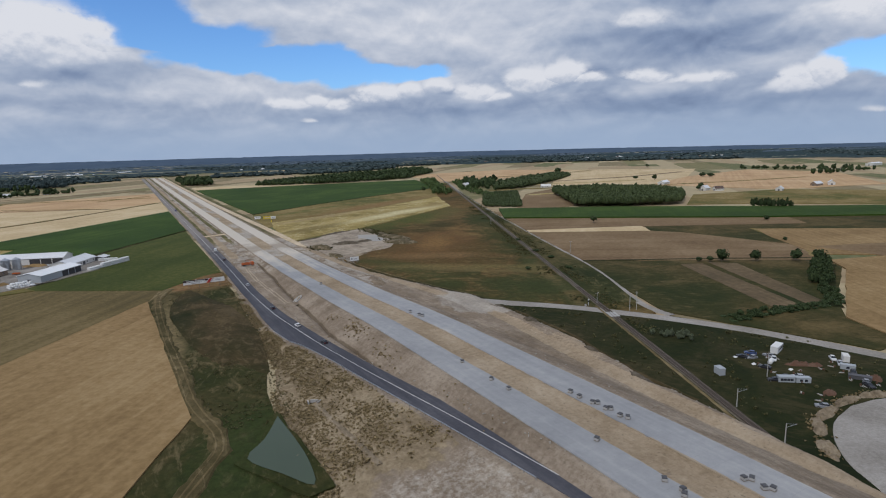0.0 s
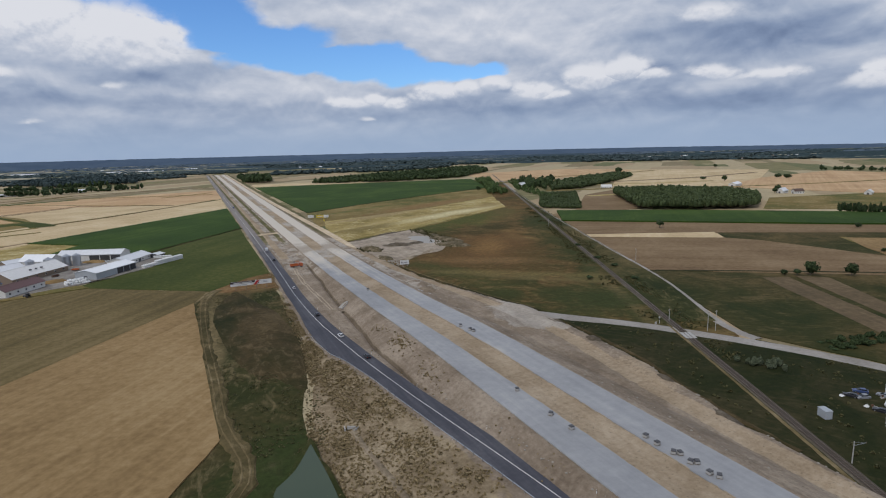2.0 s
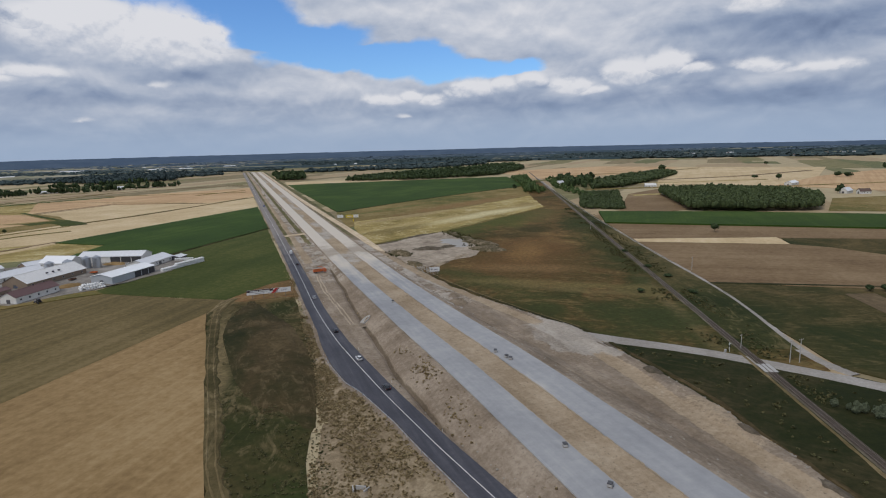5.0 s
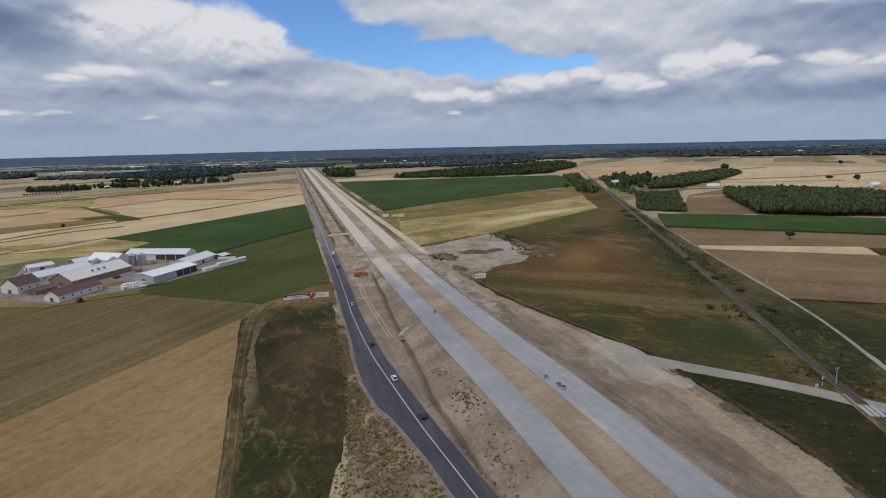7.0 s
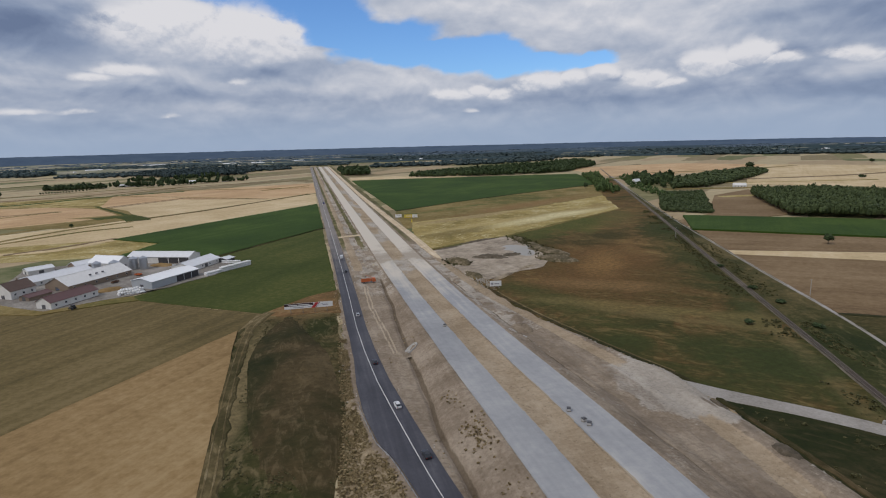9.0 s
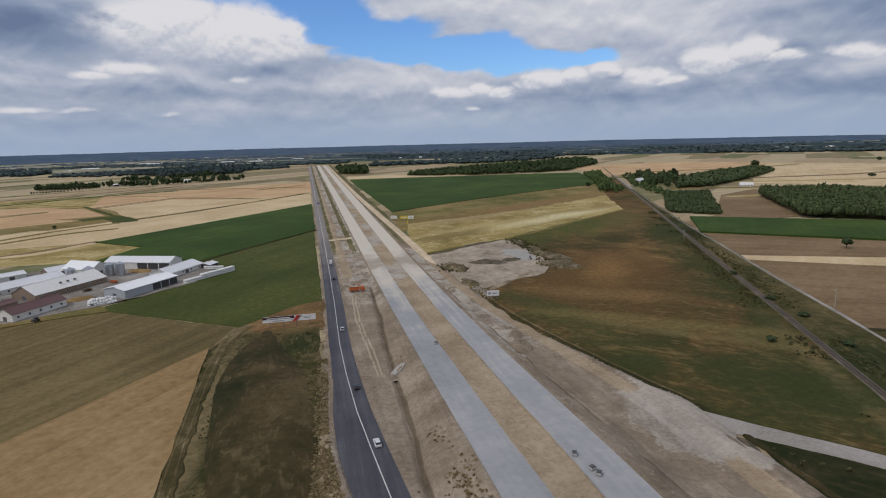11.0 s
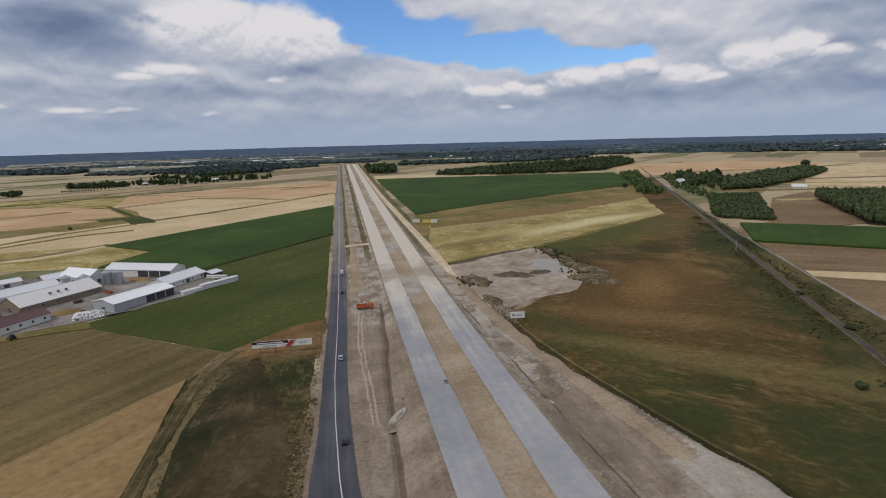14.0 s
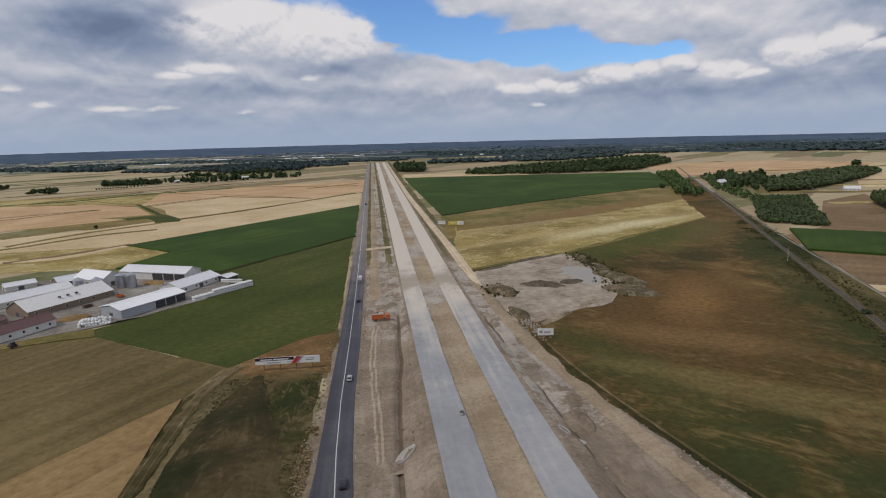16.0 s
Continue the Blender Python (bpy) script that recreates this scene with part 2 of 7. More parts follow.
def patchwork(name):
    """Far farmland: long parcels of stubble, corn, grass and fallow."""
    m, t = material(name)
    co = node(t, "ShaderNodeTexCoord").outputs["Object"]
    v = node(t, "ShaderNodeMapping", {0: co, 2: (0, 0, radians(-46)), 3: (85.0, 400.0, 1)}, vector_type="TEXTURE")
    cells = node(t, "ShaderNodeTexVoronoi", {"Vector": v.outputs[0], "Scale": 1.0, "Randomness": 0.8}, distance="CHEBYCHEV")
    pick = node(t, "ShaderNodeSeparateColor", {0: cells.outputs["Color"]}).outputs[0]
    straw, tan, brown, olive, green = (0.50, 0.41, 0.26), (0.43, 0.32, 0.20), (0.20, 0.16, 0.09), (0.15, 0.15, 0.06), (0.06, 0.10, 0.03)
    base = ramp(t, pick, [(0.0, straw), (0.26, tan), (0.46, straw), (0.62, brown), (0.74, olive), (0.88, green)], "CONSTANT")
    grain = noise_of(t, 0.05, 6.0, 0.65)
    c = mix(t, 0.45, base, ramp(t, grain, [(0.3, (0.09, 0.09, 0.04)), (0.7, (0.40, 0.32, 0.2))]))
    finish(t, c, 0.95, grain, 0.2, 0.3, spec=0.1)
    return m


M = {}
M["far"] = patchwork("farmland")
def meadow_material(name, stops, streak, dark, angle, amount, areas=()):
    """Rank grassland: broad patches of different growth, dry streaks, dark tussocks. angle: the heading of the streaks.
    areas: (x, y, heading, half-width, half-length, colour, weight) of plants that grow together."""
    m, t = material(name)
    co = node(t, "ShaderNodeTexCoord").outputs["Object"]
    big, mid_, small = noise_of(t, 0.0075, 3.0, 0.5, distortion=0.6), noise_of(t, 0.03, 6.0, 0.65, distortion=0.8), noise_of(t, 0.4, 6.0, 0.72)
    v = node(t, "ShaderNodeMapping", {0: co, 2: (0, 0, radians(-angle)), 3: (6.0, 17.0, 1)}, vector_type="TEXTURE")
    streaks = noise_of(t, 1.0, 6.0, 0.66, v.outputs[0], 2.2)
    f = math_node(t, "ADD", math_node(t, "MULTIPLY", big, 0.5), math_node(t, "MULTIPLY", mid_, 0.42))
    f = math_node(t, "MULTIPLY_ADD", small, 0.12, f)
    c = ramp(t, f, list(zip((0.41, 0.48, 0.54, 0.63), stops)))
    k = ramp(t, math_node(t, "MULTIPLY", streaks, math_node(t, "ADD", mid_, 0.5)), [(0.52, (0,)), (0.68, (amount,))])
    c = mix(t, k, c, (*streak, 1))
    for ax, ay, turn_, hw, hl, col, weight in areas:
        v = node(t, "ShaderNodeMapping", {0: co, 1: (ax, ay, 0), 2: (0, 0, radians(-turn_)), 3: (hw, hl, 1)}, vector_type="TEXTURE")
        d_ = node(t, "ShaderNodeVectorMath", {0: v.outputs[0]}, operation="LENGTH").outputs["Value"]
        d_ = math_node(t, "ADD", math_node(t, "MULTIPLY_ADD", mid_, 2.3, -1.15), math_node(t, "MULTIPLY_ADD", streaks, 0.7, math_node(t, "SUBTRACT", d_, 0.35)))
        tint = mix(t, small, (col[0] * 0.6, col[1] * 0.6, col[2] * 0.6, 1), (col[0] * 1.4, col[1] * 1.4, col[2] * 1.4, 1))
        c = mix(t, node(t, "ShaderNodeMapRange", {0: d_, 1: 1.25, 2: 0.45, 4: weight}).outputs[0], c, tint)
    c = mix(t, ramp(t, small, [(0.36, (0.30,)), (0.58, (0,))]), c, (*dark, 1))
    finish(t, c, 0.95, small, 0.38, 0.35, spec=0.1)
    return m


M["meadow"] = meadow_material("rough meadow", [(0.030, 0.037, 0.010), (0.062, 0.052, 0.016), (0.105, 0.062, 0.023), (0.165, 0.10, 0.038)], (0.23, 0.175, 0.07), (0.026, 0.026, 0.009), 138, 0.5, [
    (120, 385, 28, 48, 85, (0.135, 0.074, 0.028), 0.85), (126, 395, 30, 15, 42, (0.225, 0.130, 0.048), 0.75), (178, 490, 60, 26, 55, (0.046, 0.042, 0.014), 0.85), (190, 530, 35, 10, 40, (0.13, 0.115, 0.035), 0.6), (185, 560, 58, 34, 120, (0.080, 0.088, 0.022), 0.9), (60, 318, -10, 14, 60, (0.062, 0.066, 0.020), 0.8),
    (121, 236, 25.5, 5, 75, (0.22, 0.16, 0.075), 0.75), (98, 228, 30, 36, 50, (0.040, 0.050, 0.015), 0.85), (206, 410, 25, 26, 190, (0.036, 0.046, 0.013), 0.85), (92, 300, 128, 9, 60, (0.20, 0.150, 0.058), 0.6), (112, 268, 132, 6, 70, (0.19, 0.145, 0.06), 0.55), (250, 580, 35, 20, 80, (0.125, 0.10, 0.036), 0.6), (100, 345, 120, 12, 40, (0.21, 0.13, 0.055), 0.6)])
M["yellow"] = meadow_material("dry yellow grass", [(0.17, 0.135, 0.044), (0.275, 0.21, 0.074), (0.35, 0.27, 0.10), (0.44, 0.36, 0.155)], (0.58, 0.51, 0.31), (0.14, 0.11, 0.04), 57, 0.75, [
    (195, 622, 62, 15, 105, (0.60, 0.53, 0.31), 0.95), (120, 660, 62, 12, 110, (0.34, 0.26, 0.14), 0.7), (70, 560, 62, 16, 50, (0.17, 0.13, 0.05), 0.7), (160, 560, 62, 10, 70, (0.22, 0.19, 0.065), 0.6), (110, 600, 62, 8, 90, (0.42, 0.33, 0.15), 0.7), (280, 680, 62, 14, 60, (0.26, 0.19, 0.08), 0.7)])
M["olive"] = meadow_material("olive pasture", [(0.095, 0.100, 0.030), (0.155, 0.128, 0.042), (0.205, 0.15, 0.056), (0.27, 0.205, 0.085)], (0.36, 0.30, 0.15), (0.06, 0.055, 0.022), 57, 0.45, [(210, 735, 60, 22, 150, (0.23, 0.135, 0.058), 0.8), (90, 655, 62, 10, 60, (0.20, 0.12, 0.05), 0.6), (120, 745, 60, 10, 90, (0.10, 0.115, 0.032), 0.7)])
M["verge"] = meadow_material("dark verge grass", [(0.012, 0.018, 0.006), (0.021, 0.026, 0.008), (0.034, 0.033, 0.013), (0.066, 0.052, 0.024)], (0.09, 0.07, 0.034), (0.010, 0.012, 0.005), 150, 0.4)
M["rough"] = meadow_material("rank weeds", [(0.022, 0.025, 0.009), (0.040, 0.036, 0.014), (0.066, 0.048, 0.022), (0.105, 0.077, 0.038)], (0.15, 0.112, 0.06), (0.017, 0.016, 0.007), 3, 0.5)
M["weeds"] = meadow_material("weedy strip", [(0.020, 0.027, 0.008), (0.036, 0.040, 0.012), (0.064, 0.054, 0.021), (0.125, 0.093, 0.042)], (0.20, 0.155, 0.08), (0.016, 0.017, 0.007), 4, 0.6, [
    (-92, 255, 4, 6, 90, (0.19, 0.145, 0.072), 0.85), (-66, 345, 90, 10, 22, (0.17, 0.115, 0.05), 0.8), (-60, 250, -8, 4, 60, (0.034, 0.045, 0.014), 0.8), (-80, 130, 20, 14, 30, (0.034, 0.050, 0.014), 0.8), (-76, 300, 8, 5, 50, (0.13, 0.09, 0.042), 0.7)])
M["rust_grass"] = meadow_material("rusty dry grass", [(0.075, 0.060, 0.022), (0.14, 0.085, 0.035), (0.20, 0.115, 0.050), (0.27, 0.185, 0.09)], (0.30, 0.22, 0.11), (0.055, 0.04, 0.017), 70, 0.6)
M["worn"] = meadow_material("trampled weeds", [(0.050, 0.044, 0.017), (0.080, 0.064, 0.028), (0.125, 0.096, 0.045), (0.19, 0.15, 0.08)], (0.22, 0.17, 0.09), (0.035, 0.03, 0.013), 2, 0.6)
M["track"] = meadow_material("worn field track", [(0.085, 0.066, 0.030), (0.13, 0.098, 0.046), (0.175, 0.132, 0.066), (0.25, 0.195, 0.11)], (0.30, 0.24, 0.14), (0.06, 0.046, 0.022), 2, 0.7)
M["wheat"] = soil("ripe wheat", (0.19, 0.122, 0.053), (0.262, 0.174, 0.079), (0.328, 0.230, 0.115), 0.016, 0.35, 36, 0.30, 2.6)
M["fallow"] = soil("olive fallow", (0.084, 0.066, 0.026), (0.134, 0.100, 0.041), (0.182, 0.136, 0.063), 0.012, 0.4, 36, 0.40, 5.0)
M["green"] = soil("mown grass field", (0.034, 0.048, 0.009), (0.055, 0.068, 0.014), (0.092, 0.094, 0.025), 0.01, 0.3, 35, 0.18, 12.0)
M["maize"] = soil("dark maize", (0.021, 0.045, 0.008), (0.034, 0.065, 0.010), (0.060, 0.096, 0.018), 0.012, 0.8, 40, 0.2, 6.0)
M["straw"] = soil("pale stubble", (0.41, 0.31, 0.17), (0.52, 0.40, 0.235), (0.60, 0.49, 0.315), 0.015, 0.3, 45, 0.25, 8.0)
# darker version of the tan stubble, cloud shade put into its base colour
M["dun"] = soil("cloud-shaded stubble", (0.135, 0.088, 0.045), (0.19, 0.128, 0.068), (0.245, 0.174, 0.10), 0.014, 0.3, 125, 0.3, 6.0)
M["strip"] = soil("brown ploughed strip", (0.085, 0.065, 0.036), (0.125, 0.09, 0.05), (0.175, 0.13, 0.075), 0.02, 0.3, 25, 0.25, 3.0)
M["tan"] = soil("reddish stubble", (0.38, 0.245, 0.13), (0.48, 0.32, 0.175), (0.55, 0.395, 0.235), 0.012, 0.3, 55, 0.35, 6.0)
M["brownfield"] = soil("brown stubble", (0.13, 0.09, 0.05), (0.19, 0.135, 0.075), (0.26, 0.19, 0.115), 0.02, 0.3, 130, 0.2, 9.0)
M["pasture"] = meadow_material("dark pasture", [(0.026, 0.034, 0.010), (0.044, 0.044, 0.014), (0.070, 0.056, 0.021), (0.12, 0.088, 0.036)], (0.16, 0.12, 0.055), (0.020, 0.022, 0.008), 120, 0.45)
M["dirt"] = soil("sandy earth", (0.135, 0.103, 0.072), (0.205, 0.163, 0.118), (0.30, 0.248, 0.188), 0.05, 0.7, 0, 0.30, 2.2, 0.5)
M["sand"] = soil("yellow sand", (0.42, 0.33, 0.215), (0.54, 0.435, 0.30), (0.63, 0.53, 0.385), 0.06, 0.8, 0, 0.4, 1.6, 0.4)
M["scrub"] = soil("scrubby sand", (0.11, 0.085, 0.055), (0.24, 0.19, 0.13), (0.36, 0.30, 0.21), 0.09, 0.55, bump=0.8)
M["gravel"] = soil("grey gravel", (0.215, 0.195, 0.17), (0.29, 0.268, 0.24), (0.37, 0.345, 0.315), 0.05, 1.2, bump=0.3)
M["railgrass"] = meadow_material("grass by the railway", [(0.022, 0.030, 0.009), (0.040, 0.045, 0.014), (0.068, 0.060, 0.022), (0.13, 0.10, 0.043)], (0.19, 0.15, 0.07), (0.018, 0.020, 0.007), 25, 0.5)
M["pit"] = soil("bare pit floor", (0.185, 0.15, 0.113), (0.315, 0.262, 0.20), (0.44, 0.378, 0.30), 0.04, 0.25)
def slab_material():
    """Fresh pale concrete, smudged by tyres and under site dust farther on where lorries cross."""
    m, t = material("motorway concrete")
    co = node(t, "ShaderNodeTexCoord").outputs["Object"]
    broad, small = noise_of(t, 0.03, 5.0, 0.6, distortion=0.4), noise_of(t, 0.35, 6.0, 0.7)
    v = node(t, "ShaderNodeMapping", {0: co, 3: (0.5, 0.006, 1)})
    lanes = noise_of(t, 1.0, 4.0, 0.6, v.outputs[0])
    f = math_node(t, "ADD", math_node(t, "MULTIPLY", broad, 0.45), math_node(t, "MULTIPLY_ADD", small, 0.3, math_node(t, "MULTIPLY", lanes, 0.25)))
    c = ramp(t, f, [(0.37, (0.245, 0.25, 0.26)), (0.5, (0.305, 0.308, 0.314)), (0.63, (0.375, 0.374, 0.37))])
    p = node(t, "ShaderNodeSeparateXYZ", {0: co})
    joint = math_node(t, "FRACT", math_node(t, "DIVIDE", p.outputs[1], 5.0))
    c = mix(t, node(t, "ShaderNodeMapRange", {0: joint, 1: 0.02, 2: 0.0, 4: 0.30}).outputs[0], c, (0.18, 0.175, 0.165, 1))
    far = node(t, "ShaderNodeMapRange", {0: p.outputs[1], 1: 300.0, 2: 500.0}).outputs[0]
    dust = math_node(t, "ADD", math_node(t, "MULTIPLY", far, 0.42), math_node(t, "ADD", math_node(t, "MULTIPLY", broad, 0.5), math_node(t, "MULTIPLY", lanes, 0.3)))
    c = mix(t, ramp(t, dust, [(0.48, (0,)), (0.72, (0.85,))]), c, (0.60, 0.535, 0.44, 1))
    # sand blown and driven over the edges next to the median
    inner = math_node(t, "ABSOLUTE", math_node(t, "ADD", p.outputs[0], 1.5))
    spill = math_node(t, "SUBTRACT", math_node(t, "MULTIPLY_ADD", small, 1.1, math_node(t, "MULTIPLY", broad, 2.0)), math_node(t, "SUBTRACT", inner, 4.75))
    c = mix(t, ramp(t, spill, [(0.9, (0,)), (1.6, (0.8,))]), c, (0.36, 0.285, 0.19, 1))
    # mud where the site traffic crosses
    gone = math_node(t, "ABSOLUTE", math_node(t, "SUBTRACT", p.outputs[1], 470.0))
    mud = math_node(t, "SUBTRACT", math_node(t, "MULTIPLY_ADD", small, 0.6, math_node(t, "MULTIPLY", broad, 1.5)), math_node(t, "MULTIPLY", gone, 0.014))
    c = mix(t, ramp(t, mud, [(0.62, (0,)), (0.92, (0.6,))]), c, (0.20, 0.155, 0.108, 1))
    finish(t, c, 0.8, small, 0.1, 0.05, spec=0.25)
    return m


M["concrete"] = slab_material()


def asphalt_material():
    """Worn asphalt, its wheel lanes darker, dusted with earth farther on and along its edges."""
    m, t = material("asphalt")
    co = node(t, "ShaderNodeTexCoord").outputs["Object"]
    v = node(t, "ShaderNodeMapping", {0: co, 3: (0.55, 0.008, 1)})
    lanes, small, broad = noise_of(t, 1.0, 3.0, 0.6, v.outputs[0]), noise_of(t, 0.8, 6.0, 0.7), noise_of(t, 0.06, 4.0, 0.6)
    f = math_node(t, "ADD", math_node(t, "MULTIPLY", lanes, 0.45), math_node(t, "MULTIPLY_ADD", small, 0.25, math_node(t, "MULTIPLY", broad, 0.30)))
    c = ramp(t, f, [(0.38, (0.048, 0.048, 0.058)), (0.5, (0.066, 0.066, 0.078)), (0.62, (0.098, 0.097, 0.108))])
    y_ = node(t, "ShaderNodeSeparateXYZ", {0: co}).outputs[1]
    far = node(t, "ShaderNodeMapRange", {0: y_, 1: 330.0, 2: 620.0, 4: 0.40}).outputs[0]
    k = node(t, "ShaderNodeMapRange", {0: math_node(t, "ADD", math_node(t, "MULTIPLY", f, 0.9), far), 1: 0.58, 2: 0.86, 4: 0.55}).outputs[0]
    finish(t, mix(t, k, c, (0.34, 0.295, 0.25, 1)), 0.75, small, 0.1, 0.1, spec=0.25)
    return m


M["asphalt"] = asphalt_material()


# ---- building blocks ----
def link(name, bm, mat, parent=None, label="", smooth=False):
    me = bpy.data.meshes.new(name)
    bm.to_mesh(me)
    bm.free()
    for m in mat if isinstance(mat, (list, tuple)) else (mat,):
        me.materials.append(m)
    if smooth:
        me.polygons.foreach_set("use_smooth", [True] * len(me.polygons))
    ob = new(name, me)
    if parent is not None:
        ob.parent = parent
    return tagged(ob, label)


def part(name, bm, mat, parent, label="", smooth=False):
    return link(name, bm, mat, parent, label, smooth)


def thing(name, label, category, place=None, group=""):
    ob = new(name)
    ob.empty_display_size = 0.5
    if place is not None:
        ob.matrix_world = place
    return tagged(ob, label, category, group)


def box(bm, cx, cy, cz, sx, sy, sz, turn=0.0, tip=0.0, bevel=0.0):
    """A box by its centre and size, turned about z and tipped about its own x, in degrees."""
    m = pose(cx, cy, cz, tip, 0, turn) @ Matrix.Diagonal((sx, sy, sz, 1))
    made = bmesh.ops.create_cube(bm, size=1.0, matrix=m)["verts"]
    if bevel:
        edges = list({e for v in made for e in v.link_edges})
        bmesh.ops.bevel(bm, geom=edges, offset=bevel, segments=2, affect="EDGES", profile=0.5)
    return bm


def boxed(*args, **kw):
    return box(bmesh.new(), *args, **kw)


def tube(bm, a, b, r0, r1=None, n=8):
    """A tapered round bar from a to b."""
    a, b = Vector(a), Vector(b)
    r1 = r0 if r1 is None else r1
    m = Matrix.Translation((a + b) / 2) @ (b - a).to_track_quat("Z", "Y").to_matrix().to_4x4()
    bmesh.ops.create_cone(bm, cap_ends=True, segments=n, radius1=r0, radius2=r1, depth=(b - a).length, matrix=m)
    return bm


def mesh_object(name, verts, faces, mats, parent=None, label="", smooth=False):
    """A mesh from arrays: verts (n, 3), faces (m, 3 or 4)."""
    verts, faces = np.asarray(verts, np.float32), np.asarray(faces, np.int32)
    me = bpy.data.meshes.new(name)
    k = faces.shape[1]
    me.vertices.add(len(verts))
    me.vertices.foreach_set("co", verts.ravel())
    me.loops.add(faces.size)
    me.loops.foreach_set("vertex_index", faces.ravel())
    me.polygons.add(len(faces))
    me.polygons.foreach_set("loop_start", np.arange(0, faces.size, k, dtype=np.int32))
    me.polygons.foreach_set("use_smooth", np.full(len(faces), bool(smooth)))
    for m in mats if isinstance(mats, (list, tuple)) else (mats,):
        me.materials.append(m)
    me.update(calc_edges=True)
    me.validate()
    ob = new(name, me)
    if parent is not None:
        ob.parent = parent
    return tagged(ob, label)


def wob(x, y, s=0.05, seed=0.0):
    """Smooth random value in about -1..1."""
    return noise.noise(Vector((x * s, y * s, seed)))


LAYER = [0.03]


def patch(name, pts, mat, label, category, top=0.0, jitter=0.8, step=9.0):
    """A parcel of ground: its outline worn uneven, its top laid over the land by the height of its growth."""
    LAYER[0] += 0.012
    z = LAYER[0] + top
    ring = []
    for (x0, y0), (x1, y1) in zip(pts, pts[1:] + pts[:1]):
        n = max(1, int(math.hypot(x1 - x0, y1 - y0) / step))
        for i in range(n):
            f = i / n
            x, y = x0 + (x1 - x0) * f, y0 + (y1 - y0) * f
            j = jitter if i else 0.0
            ring.append((x + j * wob(x, y, 0.13, 1.0), y + j * wob(x, y, 0.13, 9.0)))
    bm = bmesh.new()
    upper = [bm.verts.new((x, y, z)) for x, y in ring]
    lower = [bm.verts.new((x, y, -0.2)) for x, y in ring]
    face = bm.faces.new(upper)
    for i in range(len(ring)):
        k = (i + 1) % len(ring)
        bm.faces.new((upper[i], lower[i], lower[k], upper[k]))
    bmesh.ops.triangulate(bm, faces=[face])
    bmesh.ops.recalc_face_normals(bm, faces=bm.faces[:])
    return tagged(link(name, bm, mat), label, category, kind="structure")


def along(keys, y):
    return float(np.interp(y, [k[0] for k in keys], [k[1] for k in keys]))


# heights of the two roads, and the plan of the old road, all by the distance along the motorway
RISE = [(-200, 10.2), (60, 9.8), (130, 9.0), (170, 8.4), (200, 7.5), (250, 5.2), (350, 2.4), (450, 1.0), (700, 0.8), (5000, 0.8)]
RAMP = [(-200, 7.8), (40, 7.6), (90, 6.4), (150, 4.3), (200, 2.2), (260, 0.7), (320, 0.25), (5000, 0.25)]
OLD = [(-200, 2.5), (-60, -8.5), (40, -20.6), (64, -23.3), (90, -26.6), (110, -29.1), (152, -34.8), (187, -38.4), (225, -41.6), (250, -43.5), (283, -44.8), (315, -45.2),
       (370, -44.4), (436, -43.9), (560, -43.6), (700, -43.6), (1000, -43.8), (2300, -44.0)]
LAY = [(-200, 0.0), (170, 0.0), (188, 1.0), (197, 1.8), (206, 4.0), (227, 4.6), (250, 3.0), (275, 0.8), (300, 0.0), (5000, 0.0)]  # lay-by on its outer side
EDGE_R = [(-200, 36), (30, 42), (47, 44), (70, 47), (95, 48), (125, 52.5), (142, 57), (155, 59), (190, 60), (214, 61), (228, 59), (250, 52.5), (285, 44.5),
          (325, 36.8), (372, 33), (430, 30), (486, 27), (600, 28), (750, 33), (1000, 33), (2300, 33)]
EDGE_L = [(-200, -40), (40, -60), (70, -64), (100, -70), (142, -69.5), (165, -66), (190, -60), (221, -57), (262, -55), (305, -53), (345, -52.5), (385, -51.5), (460, -50.5),
          (600, -49.5), (2300, -49.0)]
HAUL = [(-200, 36), (60, 37.5), (100, 39.5), (145, 43), (172, 46.5), (196, 48), (220, 47.5), (247, 44.5), (267, 41), (303, 36.5), (346, 30.5), (390, 28), (474, 26.5), (568, 26), (713, 23.5), (1000, 20), (2300, 20)]  # sandy haul road
X_LL, X_LR, X_RL, X_RR = -17.4, -6.7, 3.7, 15.2
GULLY = [(150, 26.5), (172, 26), (195, 25), (260, 23), (320, 21), (354, 20), (404, 17.5)]  # washed-out line beside the bank


def smooth_step(a, b, v):
    f = min(1.0, max(0.0, (v - a) / (b - a)))
    return f * f * (3 - 2 * f)


